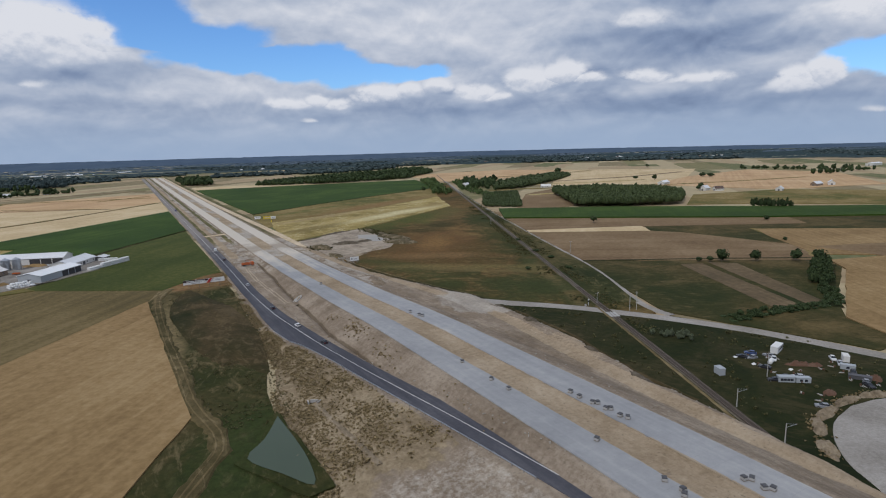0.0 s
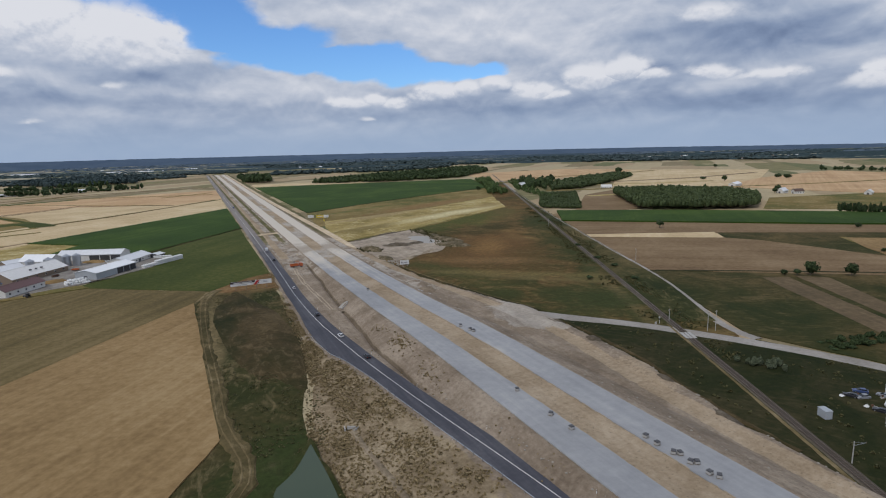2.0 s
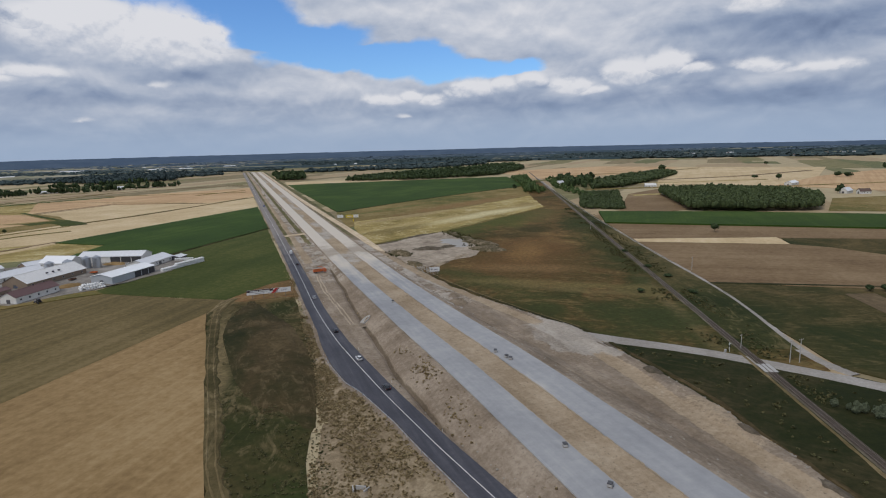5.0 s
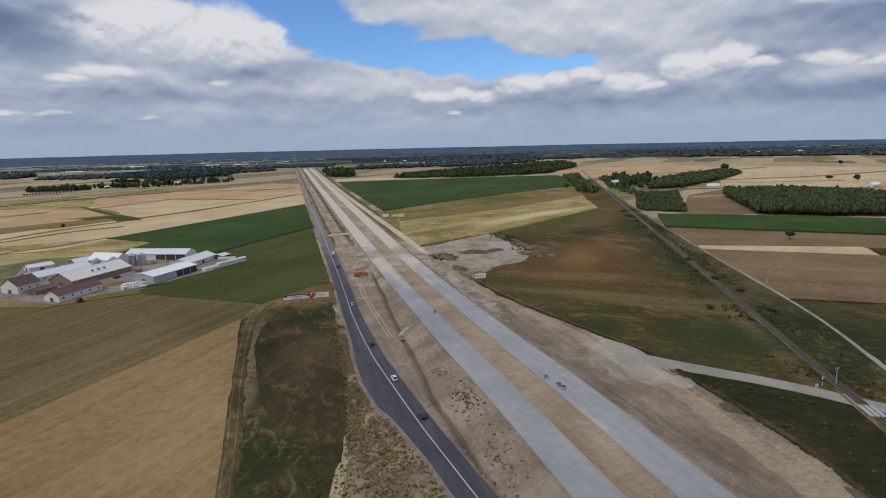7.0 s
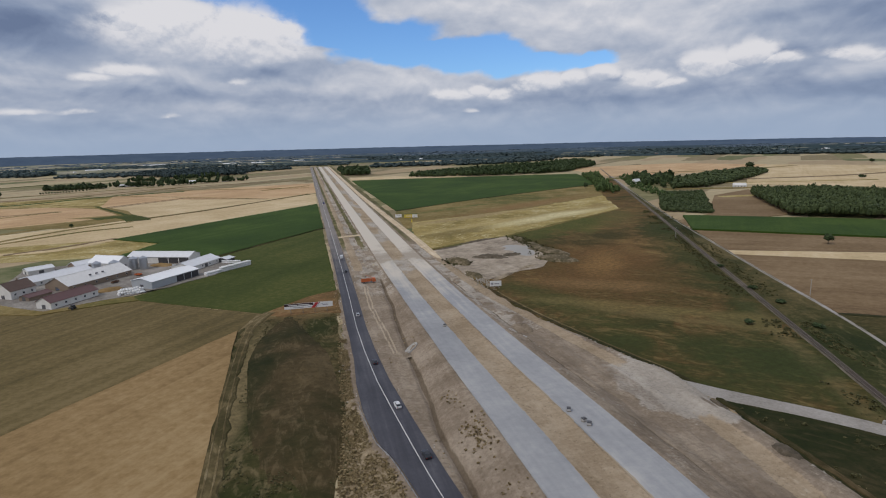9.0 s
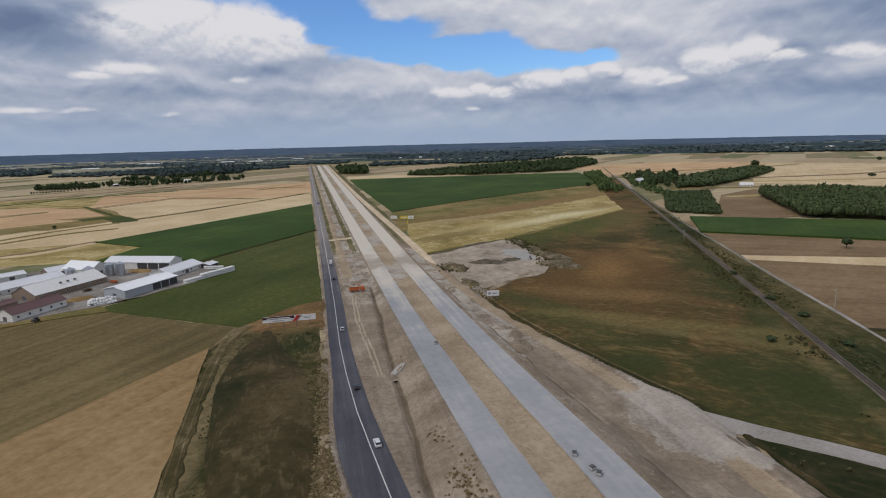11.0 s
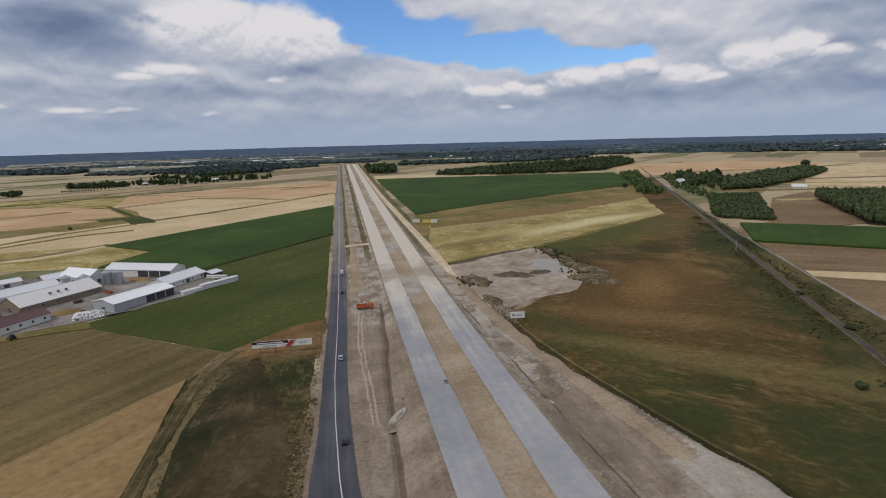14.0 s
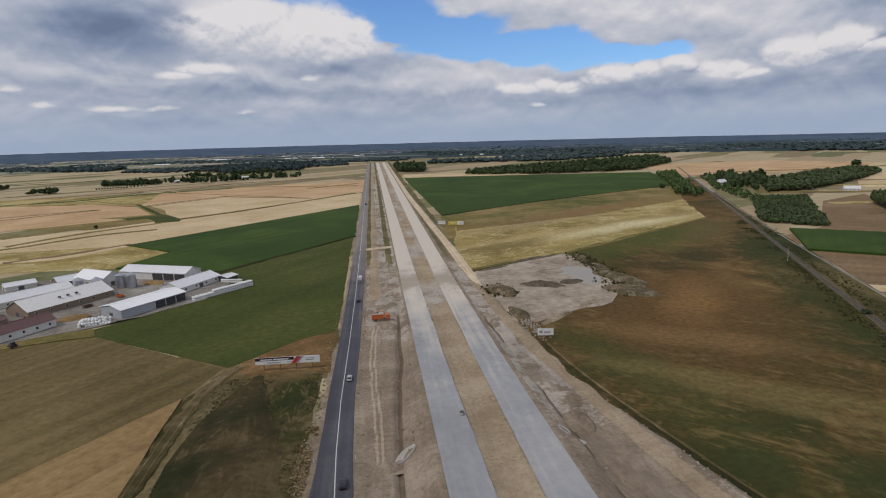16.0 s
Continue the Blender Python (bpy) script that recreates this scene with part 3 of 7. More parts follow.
def earth_z(x, y):
    """Height of the earthworks: motorway bank, side ditch, ramp of the old road, haul road and spoil ridge."""
    zm, za = along(RISE, y), along(RAMP, y)
    xo = along(OLD, y)
    half = 4.9
    left, right = along(EDGE_L, y) + 2.2 * wob(0, y, 0.06, 4.0), along(EDGE_R, y) + 2.2 * wob(9, y, 0.07, 5.0)
    # motorway body
    bank = zm - 0.25
    if x < X_LL - 1.2:
        bank -= (X_LL - 1.2 - x) / 2.05
    elif x > X_RR + 1.4:
        bank -= (x - X_RR - 1.4) / 2.4
    elif X_LR < x < X_RL:
        bank -= 0.35 * math.sin(math.pi * (x - X_LR) / (X_RL - X_LR))
    # old road on its ramp
    lay = along(LAY, y)
    ramp = za - 0.12
    if x > xo + half:
        ramp -= (x - xo - half) * 0.10
    elif x < xo - half - lay:
        d = xo - half - lay - x
        ramp -= max(0.0, d - 1.5) * max(0.12, za / max(4.0, xo - half - 3 - left))
    # haul road at the foot of the other side
    haul = 0.35 + 0.16 * zm
    base = max(haul if x > X_RR else ramp, ramp if x < 0 else -9)
    z = max(bank, base, 0.16)
    # ditch between old road and motorway
    if 120 < y < 420:
        xd = X_LL - 1.2 - 2.05 * max(0.4, zm - za) - 1.0 + 0.9 * wob(0, y, 0.045, 33.0)
        deep = smooth_step(120, 170, y) * (1 - smooth_step(380, 420, y))
        z -= 1.2 * deep * math.exp(-((x - xd) / 1.1) ** 2)
    # sandy ridge left between the two roads farther on
    if y > 430:
        z += 0.9 * smooth_step(440, 520, y) * (1 - smooth_step(930, 1000, y)) * math.exp(-((x + 33 - 0.8 * wob(0, y, 0.04, 9.0)) / 2.6) ** 2) * (0.8 + 0.4 * wob(x, y, 0.1, 3.0))
    # spoil heaped along the far edge of the haul road
    ridge = right - 6.0
    if y < 240:
        z += (1.1 + 0.9 * wob(x, y, 0.08, 2.0)) * math.exp(-((x - ridge) / 3.5) ** 2) * (1 - smooth_step(150, 240, y) * 0.6)
    # bumps of bulldozed soil away from the pavements
    paved = (X_LL - 0.4 < x < X_LR + 0.3) or (X_RL - 0.3 < x < X_RR + 0.4) or (xo - half - lay - 0.4 < x < xo + half + 0.4)
    if not paved:
        rough = 0.16 if X_LL - 2 < x < X_RR + 2 else 0.32
        xh = along(HAUL, y)
        if x > X_RR + 2:
            # slumped gullies between the bank and the haul road, which is graded flat
            churn = smooth_step(X_RR + 4, X_RR + 7, x) * (1 - smooth_step(xh - 6, xh - 3.5, x)) * (1 - smooth_step(330, 420, y))
            z += churn * (0.55 * wob(x, y * 0.4, 0.17, 21.0) + 0.4 * abs(wob(x, y * 0.5, 0.45, 22.0)))
            z -= 0.7 * math.exp(-((x - along(GULLY, y) - 0.5 * wob(0, y, 0.08, 23.0)) / 0.7) ** 2) * smooth_step(150, 175, y) * (1 - smooth_step(400, 420, y)) * smooth_step(-0.35, 0.1, wob(3, y, 0.045, 24.0))
            if abs(x - xh) < 3.2:
                rough = 0.1
                z -= 0.15
        z += rough * (wob(x, y * 0.5, 0.35, 6.0) + 0.7 * wob(x, y, 0.9, 7.0))
    out = min(x - left, right - x)
    edge = smooth_step(-1.0, 4.0, out)
    return z * edge - 0.5 * (1 - smooth_step(-2.0, 1.5, out))


# ---- land ----


def grid_sheet(name, xs, ys, height, mat, floor=-0.35):
    """A sheet over the plan, one height a node."""
    xs, ys = np.asarray(xs), np.asarray(ys)
    verts = [(x, y, height(x, y)) for y in ys for x in xs]
    nx = len(xs)
    faces = []
    for j in range(len(ys) - 1):
        for i in range(nx - 1):
            a = j * nx + i
            if max(verts[k][2] for k in (a, a + 1, a + nx, a + nx + 1)) < floor:
                continue
            faces.append((a, a + 1, a + nx + 1, a + nx))
    return mesh_object(name, verts, faces, mat, smooth=True)


# one sheet to the horizon, sunk under the earthworks so that their ditch can lie below the fields
gxs = [-4700, -3500, -2500, -1700, -1100, -700, -400, -200, -100, -42.5, -41.5, -10, 25, 26, 100, 250, 500, 900, 1400, 2000, 2800, 3700, 4700, 5700]
gys = [-1050, -500, -200, -46, -45, 100, 250, 438, 440, 600, 800, 1100, 1500, 2000, 2600, 3300, 4100, 5150]
land = grid_sheet("ground", gxs, gys, lambda x, y: -2.5 if -42 < x < 25.5 and -45.5 < y < 439 else 0.0, M["far"], -9)
land.data.polygons.foreach_set("use_smooth", np.zeros(len(land.data.polygons), bool))
tagged(land, "flat farmland of stubble, grass and fallow parcels", "farmland", kind="structure")


def cover(x, y):
    """How much of the surface is yellow sand, scrub, grass and gravel; the rest is bare earth."""
    xo = along(OLD, y)
    n = wob(x, y, 0.12, 3.0) + 0.6 * wob(x, y, 0.4, 8.0)
    sand = smooth_step(X_LR - 0.8, X_LR + 0.6, x) * (1 - smooth_step(X_RL - 0.6, X_RL + 0.8, x)) * smooth_step(-1.1, -0.4, n)
    u = abs(x - along(HAUL, y) + 0.35 * n)
    sand = max(sand, 1.0 - smooth_step(2.4, 4.4, u))
    sand = max(sand, 0.6 * smooth_step(-0.1, 0.5, wob(x, y, 0.05, 31.0)) * smooth_step(along(HAUL, y), along(HAUL, y) + 3, x))
    if y > 430:
        sand = max(sand, 1.0 - smooth_step(1.8, 4.0, abs(x + 33 + 1.2 * n)))
    scrub = (1 - smooth_step(xo - 8.5 - along(LAY, y), xo - 5.5 - along(LAY, y), x + 1.5 * n)) * (1 - smooth_step(250, 290, y + 25 * n))
    turnout = smooth_step(-66, -60, x) * (1 - smooth_step(84, 98, y + 6 * n))
    scrub *= 1 - turnout
    xh = along(HAUL, y)
    grass = 0.85 * smooth_step(450, 560, y) * ((1 - smooth_step(1.2, 2.4, abs(x - xo - 6.6 + n))) + (1 - smooth_step(1.6, 3.2, abs(x - X_LL + 5.0 + n)))
            + 0.7 * smooth_step(X_RR + 1.0, X_RR + 2.5, x + n) * (1 - smooth_step(xh - 4.5, xh - 3, x)) + smooth_step(xh + 3.2, xh + 5, x + n))
    grass += (1 - smooth_step(xo - 7.5, xo - 5.5, x)) * smooth_step(270, 310, y) * smooth_step(-0.5, 0.3, n)
    gravel = smooth_step(340, 460, y) * (1 if X_LR - 1 < x < X_RL + 1 else 0) * (0.55 + 0.45 * smooth_step(-0.5, 0.3, n))
    sand *= 1 - gravel * smooth_step(-0.2, 0.3, wob(x, y * 0.25, 0.06, 41.0))
    gravel += 0.42 * smooth_step(X_RR + 1, X_RR + 3, x) * smooth_step(-0.1, 0.6, wob(x, y, 0.05, 12.0)) * (1 - sand)
    if xo + 5 < x < X_LL - 1:
        gravel = max(gravel, 0.75 * smooth_step(420, 520, y) * smooth_step(-0.5, 0.2, n))
    dusty = smooth_step(-0.6, 0.2, n)
    if x > X_RR + 1.5:
        gravel = max(gravel, 0.8 * smooth_step(235, 330, y) * (1 - smooth_step(480, 560, y)) * dusty)
    elif xo + 6 < x < X_LL - 1:
        gravel = max(gravel, 0.6 * smooth_step(300, 400, y) * dusty)
    gravel = max(gravel, 0.45 * turnout * (1 - smooth_step(xo - 8, xo - 5, x)))
    # the gravel road fans out over the earth where it joins the haul road
    fan = smooth_step(30, 16, math.hypot(x - 58, (y - 216) * 0.8) + 5 * n)
    gravel = max(gravel, fan)
    return sand * (1 - 0.7 * fan), scrub, min(1.0, grass), gravel


def traces(x, y):
    """Wet ditch bed, pale wheel ruts, and dark turned soil."""
    n = wob(x, y, 0.15, 3.5)
    zm, za = along(RISE, y), along(RAMP, y)
    xd = X_LL - 1.2 - 2.05 * max(0.4, zm - za) - 1.0 + 0.9 * wob(0, y, 0.045, 33.0)
    wet = math.exp(-((x - xd - 0.3) / 0.9) ** 2) * smooth_step(130, 180, y) * (1 - smooth_step(390, 430, y)) * (0.75 + 0.25 * smooth_step(-0.6, 0.1, n))
    rut = 0.0
    for off in (-34.6, -32.9):
        c = off + 0.9 * math.sin(y * 0.05) + 0.5 * wob(0, y, 0.1, 5.0)
        rut = max(rut, math.exp(-((x - c) / 0.45) ** 2) * smooth_step(262, 285, y) * (1 - smooth_step(385, 398, y)))
    for off in (-1.2, 0.9, 6.5, 8.3):
        c = along(HAUL, y) + off + (0.25 if off < 3 else 1.6) * wob(off, y, 0.03, 6.0)
        rut = max(rut, 0.5 * smooth_step(-0.3, 0.4, wob(x, y, 0.06, 16.0)) * math.exp(-((x - c) / 0.7) ** 2) * (1 - smooth_step(430, 480, y)))
    xh = along(HAUL, y)
    turned = smooth_step(X_RR + 3.5, X_RR + 6, x) * (1 - smooth_step(xh - 6, xh - 3.2, x)) * smooth_step(-0.35, 0.3, wob(x, y * 0.35, 0.11, 15.0) + 0.5 * wob(x, y * 0.6, 0.5, 15.5)) * (1 - smooth_step(330, 470, y)) * 0.5
    turned = max(turned, 0.8 * smooth_step(0.1, 0.5, wob(x, y * 0.4, 0.16, 19.0)) * smooth_step(xh + 4, xh + 6, x) * (1 - smooth_step(230, 300, y)))
    gl = along(GULLY, y) + 0.5 * wob(0, y, 0.08, 23.0)
    wet = max(wet, 0.9 * math.exp(-((x - gl) / 0.6) ** 2) * smooth_step(150, 175, y) * (1 - smooth_step(400, 420, y)) * smooth_step(-0.35, 0.1, wob(3, y, 0.045, 24.0)))
    return wet, rut, turned, 1.0


def earth_material():
    """Bare sandy earth with its other covers laid in by weight, their borders broken up by noise."""
    m, t = material("earthworks")
    at = node(t, "ShaderNodeAttribute", attribute_name="cover")
    w = node(t, "ShaderNodeSeparateColor", {0: at.outputs["Color"]})
    co = node(t, "ShaderNodeTexCoord").outputs["Object"]
    broad, small, fine = noise_of(t, 0.05, 5.0, 0.62, distortion=0.5), noise_of(t, 0.7, 6.0, 0.7), noise_of(t, 2.6, 4.0, 0.7)
    v = node(t, "ShaderNodeMapping", {0: co, 3: (0.55, 0.012, 1)})
    ruts = noise_of(t, 1.0, 4.0, 0.65, v.outputs[0])
    f = math_node(t, "ADD", math_node(t, "MULTIPLY", broad, 0.45), math_node(t, "MULTIPLY", small, 0.33))
    v = node(t, "ShaderNodeMapping", {0: co, 3: (0.05, 0.45, 1)})
    gully = noise_of(t, 1.0, 5.0, 0.7, v.outputs[0], 1.5)
    f = math_node(t, "ADD", f, math_node(t, "ADD", math_node(t, "MULTIPLY", ruts, 0.14), math_node(t, "MULTIPLY", gully, 0.12)))
    clods = ramp(t, noise_of(t, 1.1, 3.0, 0.6), [(0.60, (0,)), (0.72, (0.55,))])
    tone = lambda *c: ramp(t, f, [(0.40, c[0]), (0.51, c[1]), (0.62, c[2])])
    c = tone((0.155, 0.118, 0.083), (0.238, 0.188, 0.138), (0.345, 0.284, 0.217))
    def lay(base, weight, over):
        k = math_node(t, "ADD", weight, math_node(t, "MULTIPLY_ADD", small, 0.9, -0.45))
        return mix(t, node(t, "ShaderNodeMapRange", {0: k, 1: 0.38, 2: 0.62}).outputs[0], base, over)
    c = lay(c, at.outputs["Alpha"], tone((0.255, 0.222, 0.185), (0.355, 0.315, 0.265), (0.45, 0.405, 0.345)))
    c = lay(c, w.outputs[0], tone((0.238, 0.178, 0.114), (0.32, 0.247, 0.166), (0.415, 0.334, 0.238)))
    c = lay(c, w.outputs[1], tone((0.115, 0.085, 0.05), (0.235, 0.18, 0.112), (0.36, 0.29, 0.19)))
    c = lay(c, w.outputs[2], tone((0.06, 0.065, 0.025), (0.11, 0.10, 0.042), (0.22, 0.18, 0.09)))
    c = mix(t, clods, c, (0.10, 0.082, 0.058, 1))
    w2 = node(t, "ShaderNodeSeparateColor", {0: node(t, "ShaderNodeAttribute", attribute_name="traces").outputs["Color"]})
    c = lay(c, w2.outputs[2], tone((0.115, 0.090, 0.066), (0.185, 0.148, 0.112), (0.27, 0.222, 0.175)))
    c = lay(c, w2.outputs[0], tone((0.085, 0.064, 0.043), (0.125, 0.096, 0.066), (0.175, 0.138, 0.098)))
    c = lay(c, w2.outputs[1], tone((0.31, 0.245, 0.17), (0.38, 0.31, 0.225), (0.45, 0.38, 0.29)))
    finish(t, c, 0.95, math_node(t, "ADD", small, math_node(t, "MULTIPLY", fine, 0.4)), 0.8, 0.4, spec=0.12)
    return m


near_x = np.concatenate([np.arange(-74, -58, 1.5), np.arange(-58, 64, 0.7)])
near_y = np.concatenate([np.arange(-60, 30, 6.0), np.arange(30, 340, 1.6), np.arange(340, 520, 3.0), np.arange(520, 900, 10.0), np.arange(900, 2300, 50.0)])
works = grid_sheet("earthworks", near_x, near_y, earth_z, earth_material(), -2.4)
weights = works.data.color_attributes.new("cover", "FLOAT_COLOR", "POINT")
weights.data.foreach_set("color", np.array([cover(v.co.x, v.co.y) for v in works.data.vertices], np.float32).ravel())
weights = works.data.color_attributes.new("traces", "FLOAT_COLOR", "POINT")
weights.data.foreach_set("color", np.array([traces(v.co.x, v.co.y) for v in works.data.vertices], np.float32).ravel())
tagged(works, "bare sandy motorway embankment with slopes, ditch and haul road", "embankment", kind="structure")


def pavement(name, left, right, ys, height, mat, label, category, thick=0.3):
    """A paved strip between two edges given along the way."""
    verts, faces = [], []
    for y in ys:
        z = height(y)
        l, r = left(y), right(y)
        verts += [(l, y, z - thick), (l + 0.05, y, z), (l + (r - l) * 0.5, y, z + 0.05), (r - 0.05, y, z), (r, y, z - thick)]
    for j in range(len(ys) - 1):
        for i in range(4):
            a = j * 5 + i
            faces.append((a, a + 1, a + 6, a + 5))
    ob = mesh_object(name, verts, faces, mat)
    return tagged(ob, label, category, kind="structure")


ys = np.concatenate([np.arange(-60, 600, 5.0), np.arange(600, 2250, 25.0)])
road_z = lambda y: along(RISE, y) + 0.06
pavement("carriageway_left", lambda y: X_LL + 0.12 * wob(1, y, 0.2), lambda y: X_LR - 0.4 * smooth_step(230, 320, y) + 0.35 * wob(2, y, 0.13), ys, road_z, M["concrete"], "unfinished pale concrete motorway carriageway", "motorway")
pavement("carriageway_right", lambda y: X_RL + 0.3 * smooth_step(200, 260, y) + 0.35 * wob(3, y, 0.13), lambda y: X_RR - 0.5 * smooth_step(230, 300, y) + 0.12 * wob(4, y, 0.2), ys, road_z, M["concrete"], "unfinished pale concrete motorway carriageway", "motorway")
old_z = lambda y: along(RAMP, y) + 0.05
old_x = lambda y: along(OLD, y)
pavement("road", lambda y: old_x(y) - 4.5 - along(LAY, y), lambda y: old_x(y) + 4.5, ys, old_z, M["asphalt"], "dark asphalt two-lane road beside the motorway", "road")
M["marking"] = plain("road paint", (0.62, 0.62, 0.60), 0.6, wear=0.35, scale=1.2)
pavement("centre_line", lambda y: old_x(y) - 0.16, lambda y: old_x(y) + 0.16, ys, lambda y: old_z(y) + 0.06, M["marking"], "white centre line painted on asphalt", "road marking", 0.03)

# fields beside the old road
patch("wheat_field", [(-99, 327), (-158, 246), (-330, 10), (-330, -90), (-190, -40), (-111, 124), (-93, 158), (-95, 206), (-97, 269)], M["wheat"], "ripe golden wheat field with tractor lines", "field", 0.5)
patch("fallow_field", [(-92, 352), (-160, 401), (-232, 398), (-420, 330), (-520, 60), (-330, 10), (-158, 246), (-99, 327)], M["fallow"], "olive brown fallow field", "field", 0.1)
patch("weed_strip", [(-88, 345), (-53, 341), (-54, 262), (-58, 215), (-62, 190), (-68, 165), (-70, 140), (-71, 95), (-66, 40), (-190, -40), (-111, 124), (-93, 158), (-95, 206), (-97, 269), (-99, 327)],
      M["weeds"], "dark strip of grass and weeds", "grass", 0.06)
patch("field_corner", [(-106, 322), (-120, 340), (-112, 372), (-88, 366), (-60, 386), (-49, 386), (-49, 336), (-80, 334), (-98, 318)], M["track"], "worn dry grass at the field corner", "grass", 0.02, 2.0)
patch("dry_bank", [(-90, 350), (-73, 377), (-50.5, 386), (-50.5, 340), (-60, 344), (-80, 343)], M["rust_grass"], "dry brown grass behind the billboard", "grass", 0.1, 1.5)
patch("grass_field", [(-90, 352), (-160, 401), (-166, 412), (-150, 428), (-128, 462), (-132, 500), (-140, 520), (-51, 640), (-50.5, 387), (-66, 378)], M["green"], "dark green mown grass field", "field", 0.15)
patch("maize_field", [(-136, 522), (-50, 640), (-51, 880), (-246, 648), (-196, 606), (-215, 552)], M["maize"], "dark green maize field", "field", 0.8)
patch("stubble_field", [(-51, 880), (-50, 1010), (-268, 818), (-325, 760), (-430, 700), (-400, 640), (-246, 648)], M["straw"], "pale straw stubble field", "field", 0.1)
patch("stubble_field", [(-246, 648), (-400, 640), (-520, 640), (-480, 560), (-300, 560), (-215, 552), (-196, 606)], M["yellow"], "yellow brown stubble field", "field", 0.05)
patch("stubble_field", [(-50, 1010), (-49, 1080), (-124, 1000), (-274, 1072), (-364, 985), (-268, 818)], M["straw"], "reddish tan stubble field", "field", 0.1)
patch("stubble_field", [(-49, 1080), (-49, 1330), (-228, 1300), (-415, 1219), (-364, 985), (-274, 1072), (-124, 1000)], M["tan"], "reddish tan stubble field", "field", 0.12)
patch("pasture", [(-268, 818), (-310, 925), (-364, 1005), (-520, 1000), (-420, 790), (-325, 760)], M["olive"], "olive green pasture", "pasture", 0.1)
patch("stubble_field", [(-594, 1060), (-442, 1034), (-364, 985), (-415, 1219), (-520, 1195), (-760, 1160)], M["yellow"], "reddish tan stubble field", "field", 0.1)
patch("stubble_field", [(-426, 778), (-594, 1060), (-442, 1034), (-363, 975), (-308, 875), (-365, 861), (-324, 837)], M["tan"], "pale straw stubble field", "field", 0.1)

# land on the far side of the motorway
patch("meadow", [(34, 372), (30, 440), (28, 490), (104, 524), (292, 650), (356, 815), (440, 960), (560, 1130), (330, 640), (225, 400), (163, 250), (130, 180), (113, 150), (95, 160), (62, 208), (58, 228), (49, 250), (41, 285), (35, 325)],
      M["meadow"], "brown and green rough meadow", "meadow", 0.1)
patch("dry_grass", [(27, 489), (104, 524), (292, 650), (350, 790), (200, 700), (42, 640), (29, 560)], M["yellow"], "dry yellow grassland", "grass", 0.12, 3)
patch("pasture", [(29, 600), (200, 700), (350, 790), (445, 974), (200, 850), (42, 748), (34, 700)], M["olive"], "olive brown pasture", "pasture", 0.1, 2)
patch("green_field", [(42, 748), (200, 850), (445, 974), (546, 1256), (300, 1310), (114, 1350), (36, 1357)], M["maize"], "wide dark green field", "field", 0.5)
patch("stubble_field", [(36, 1357), (114, 1350), (300, 1310), (310, 1420), (40, 1480)], M["straw"], "pale straw stubble field", "field", 0.1)
patch("verge", [(104, 178), (162, 300), (305, 600), (424, 850), (432, 850), (317, 603), (214, 364), (163, 242), (122, 168)], M["railgrass"], "dark grass strip beside the railway", "grass", 0.16)
patch("rough_lot", [(64, 209), (98, 164), (116, 142), (131, 104), (142, 60), (150, 20), (60, -20), (38, 10), (42, 47), (47, 80), (49, 125), (55, 156), (58, 190)], M["verge"], "dark rough grass round the scrap yard", "grass", 0.08)
patch("maize_strip", [(266, 486), (358, 408), (467, 314), (700, 150), (760, 190), (557, 363), (433, 478), (314, 564)], M["maize"], "dark green maize strip", "field", 1.6)
patch("brown_field", [(254, 452), (272, 497), (500, 308), (460, 262), (333, 346), (231, 401)], M["dun"], "brown stubble field darkened as if under cloud", "field", 0.08)
patch("stubble_field", [(225, 388), (231, 401), (333, 350), (315, 324)], M["straw"], "pale straw stubble strip", "field", 0.1)
patch("pasture", [(315, 324), (333, 346), (460, 262), (500, 308), (640, 200), (520, 120), (342, 196), (328, 300)], M["pasture"], "dark olive pasture", "pasture", 0.06)
patch("stubble_field", [(173, 262), (196, 318), (225, 388), (315, 324), (328, 300), (342, 200), (300, 168)], M["dun"], "tan stubble field darkened as if under cloud", "field", 0.1)
patch("pasture", [(116, 144), (158, 240), (168, 264), (300, 168), (285, 150), (200, 112), (178, 98), (162, 68), (143, 70), (131, 112), (120, 146)], M["pasture"], "olive rough pasture", "pasture", 0.06)
patch("brown_field", [(234, 208), (246, 195), (196, 116), (182, 113)], M["strip"], "brown ploughed strip", "field", 0.1)
patch("brown_field", [(214, 214), (228, 208), (180, 118), (165, 122)], M["strip"], "brown ploughed strip", "field", 0.09)
patch("wheat_field", [(281, 146), (300, 165), (342, 150), (480, 60), (420, -60), (260, -30), (160, 66), (176, 97)], M["wheat"], "ripe golden wheat field", "field", 0.5)
patch("wheat_field", [(342, 196), (520, 120), (640, 200), (760, 120), (600, 20), (480, 60), (342, 150)], M["dun"], "reddish tan wheat field", "field", 0.4)
patch("stubble_field", [(392, 272), (361, 240), (316, 180), (344, 154), (480, 62), (600, 102), (475, 205)], M["wheat"], "tan stubble field beyond the field trees", "field", 0.3)
patch("stubble_field", [(276, 508), (290, 540), (345, 566), (480, 720), (575, 765), (436, 530), (388, 528)], M["dun"], "brown stubble field beside the wood", "field", 0.1)
patch("pasture", [(520, 440), (640, 520), (800, 480), (900, 330), (760, 190), (590, 385)], M["olive"], "yellow green pasture", "pasture", 0.1)
patch("stubble_field", [(560, 1130), (900, 1130), (1100, 1280), (1000, 1500), (620, 1500)], M["tan"], "wide reddish tan stubble field", "field", 0.1)
patch("stubble_field", [(900, 1130), (640, 840), (760, 700), (1000, 800), (1300, 1000), (1100, 1280)], M["straw"], "wide pale straw stubble field", "field", 0.12)
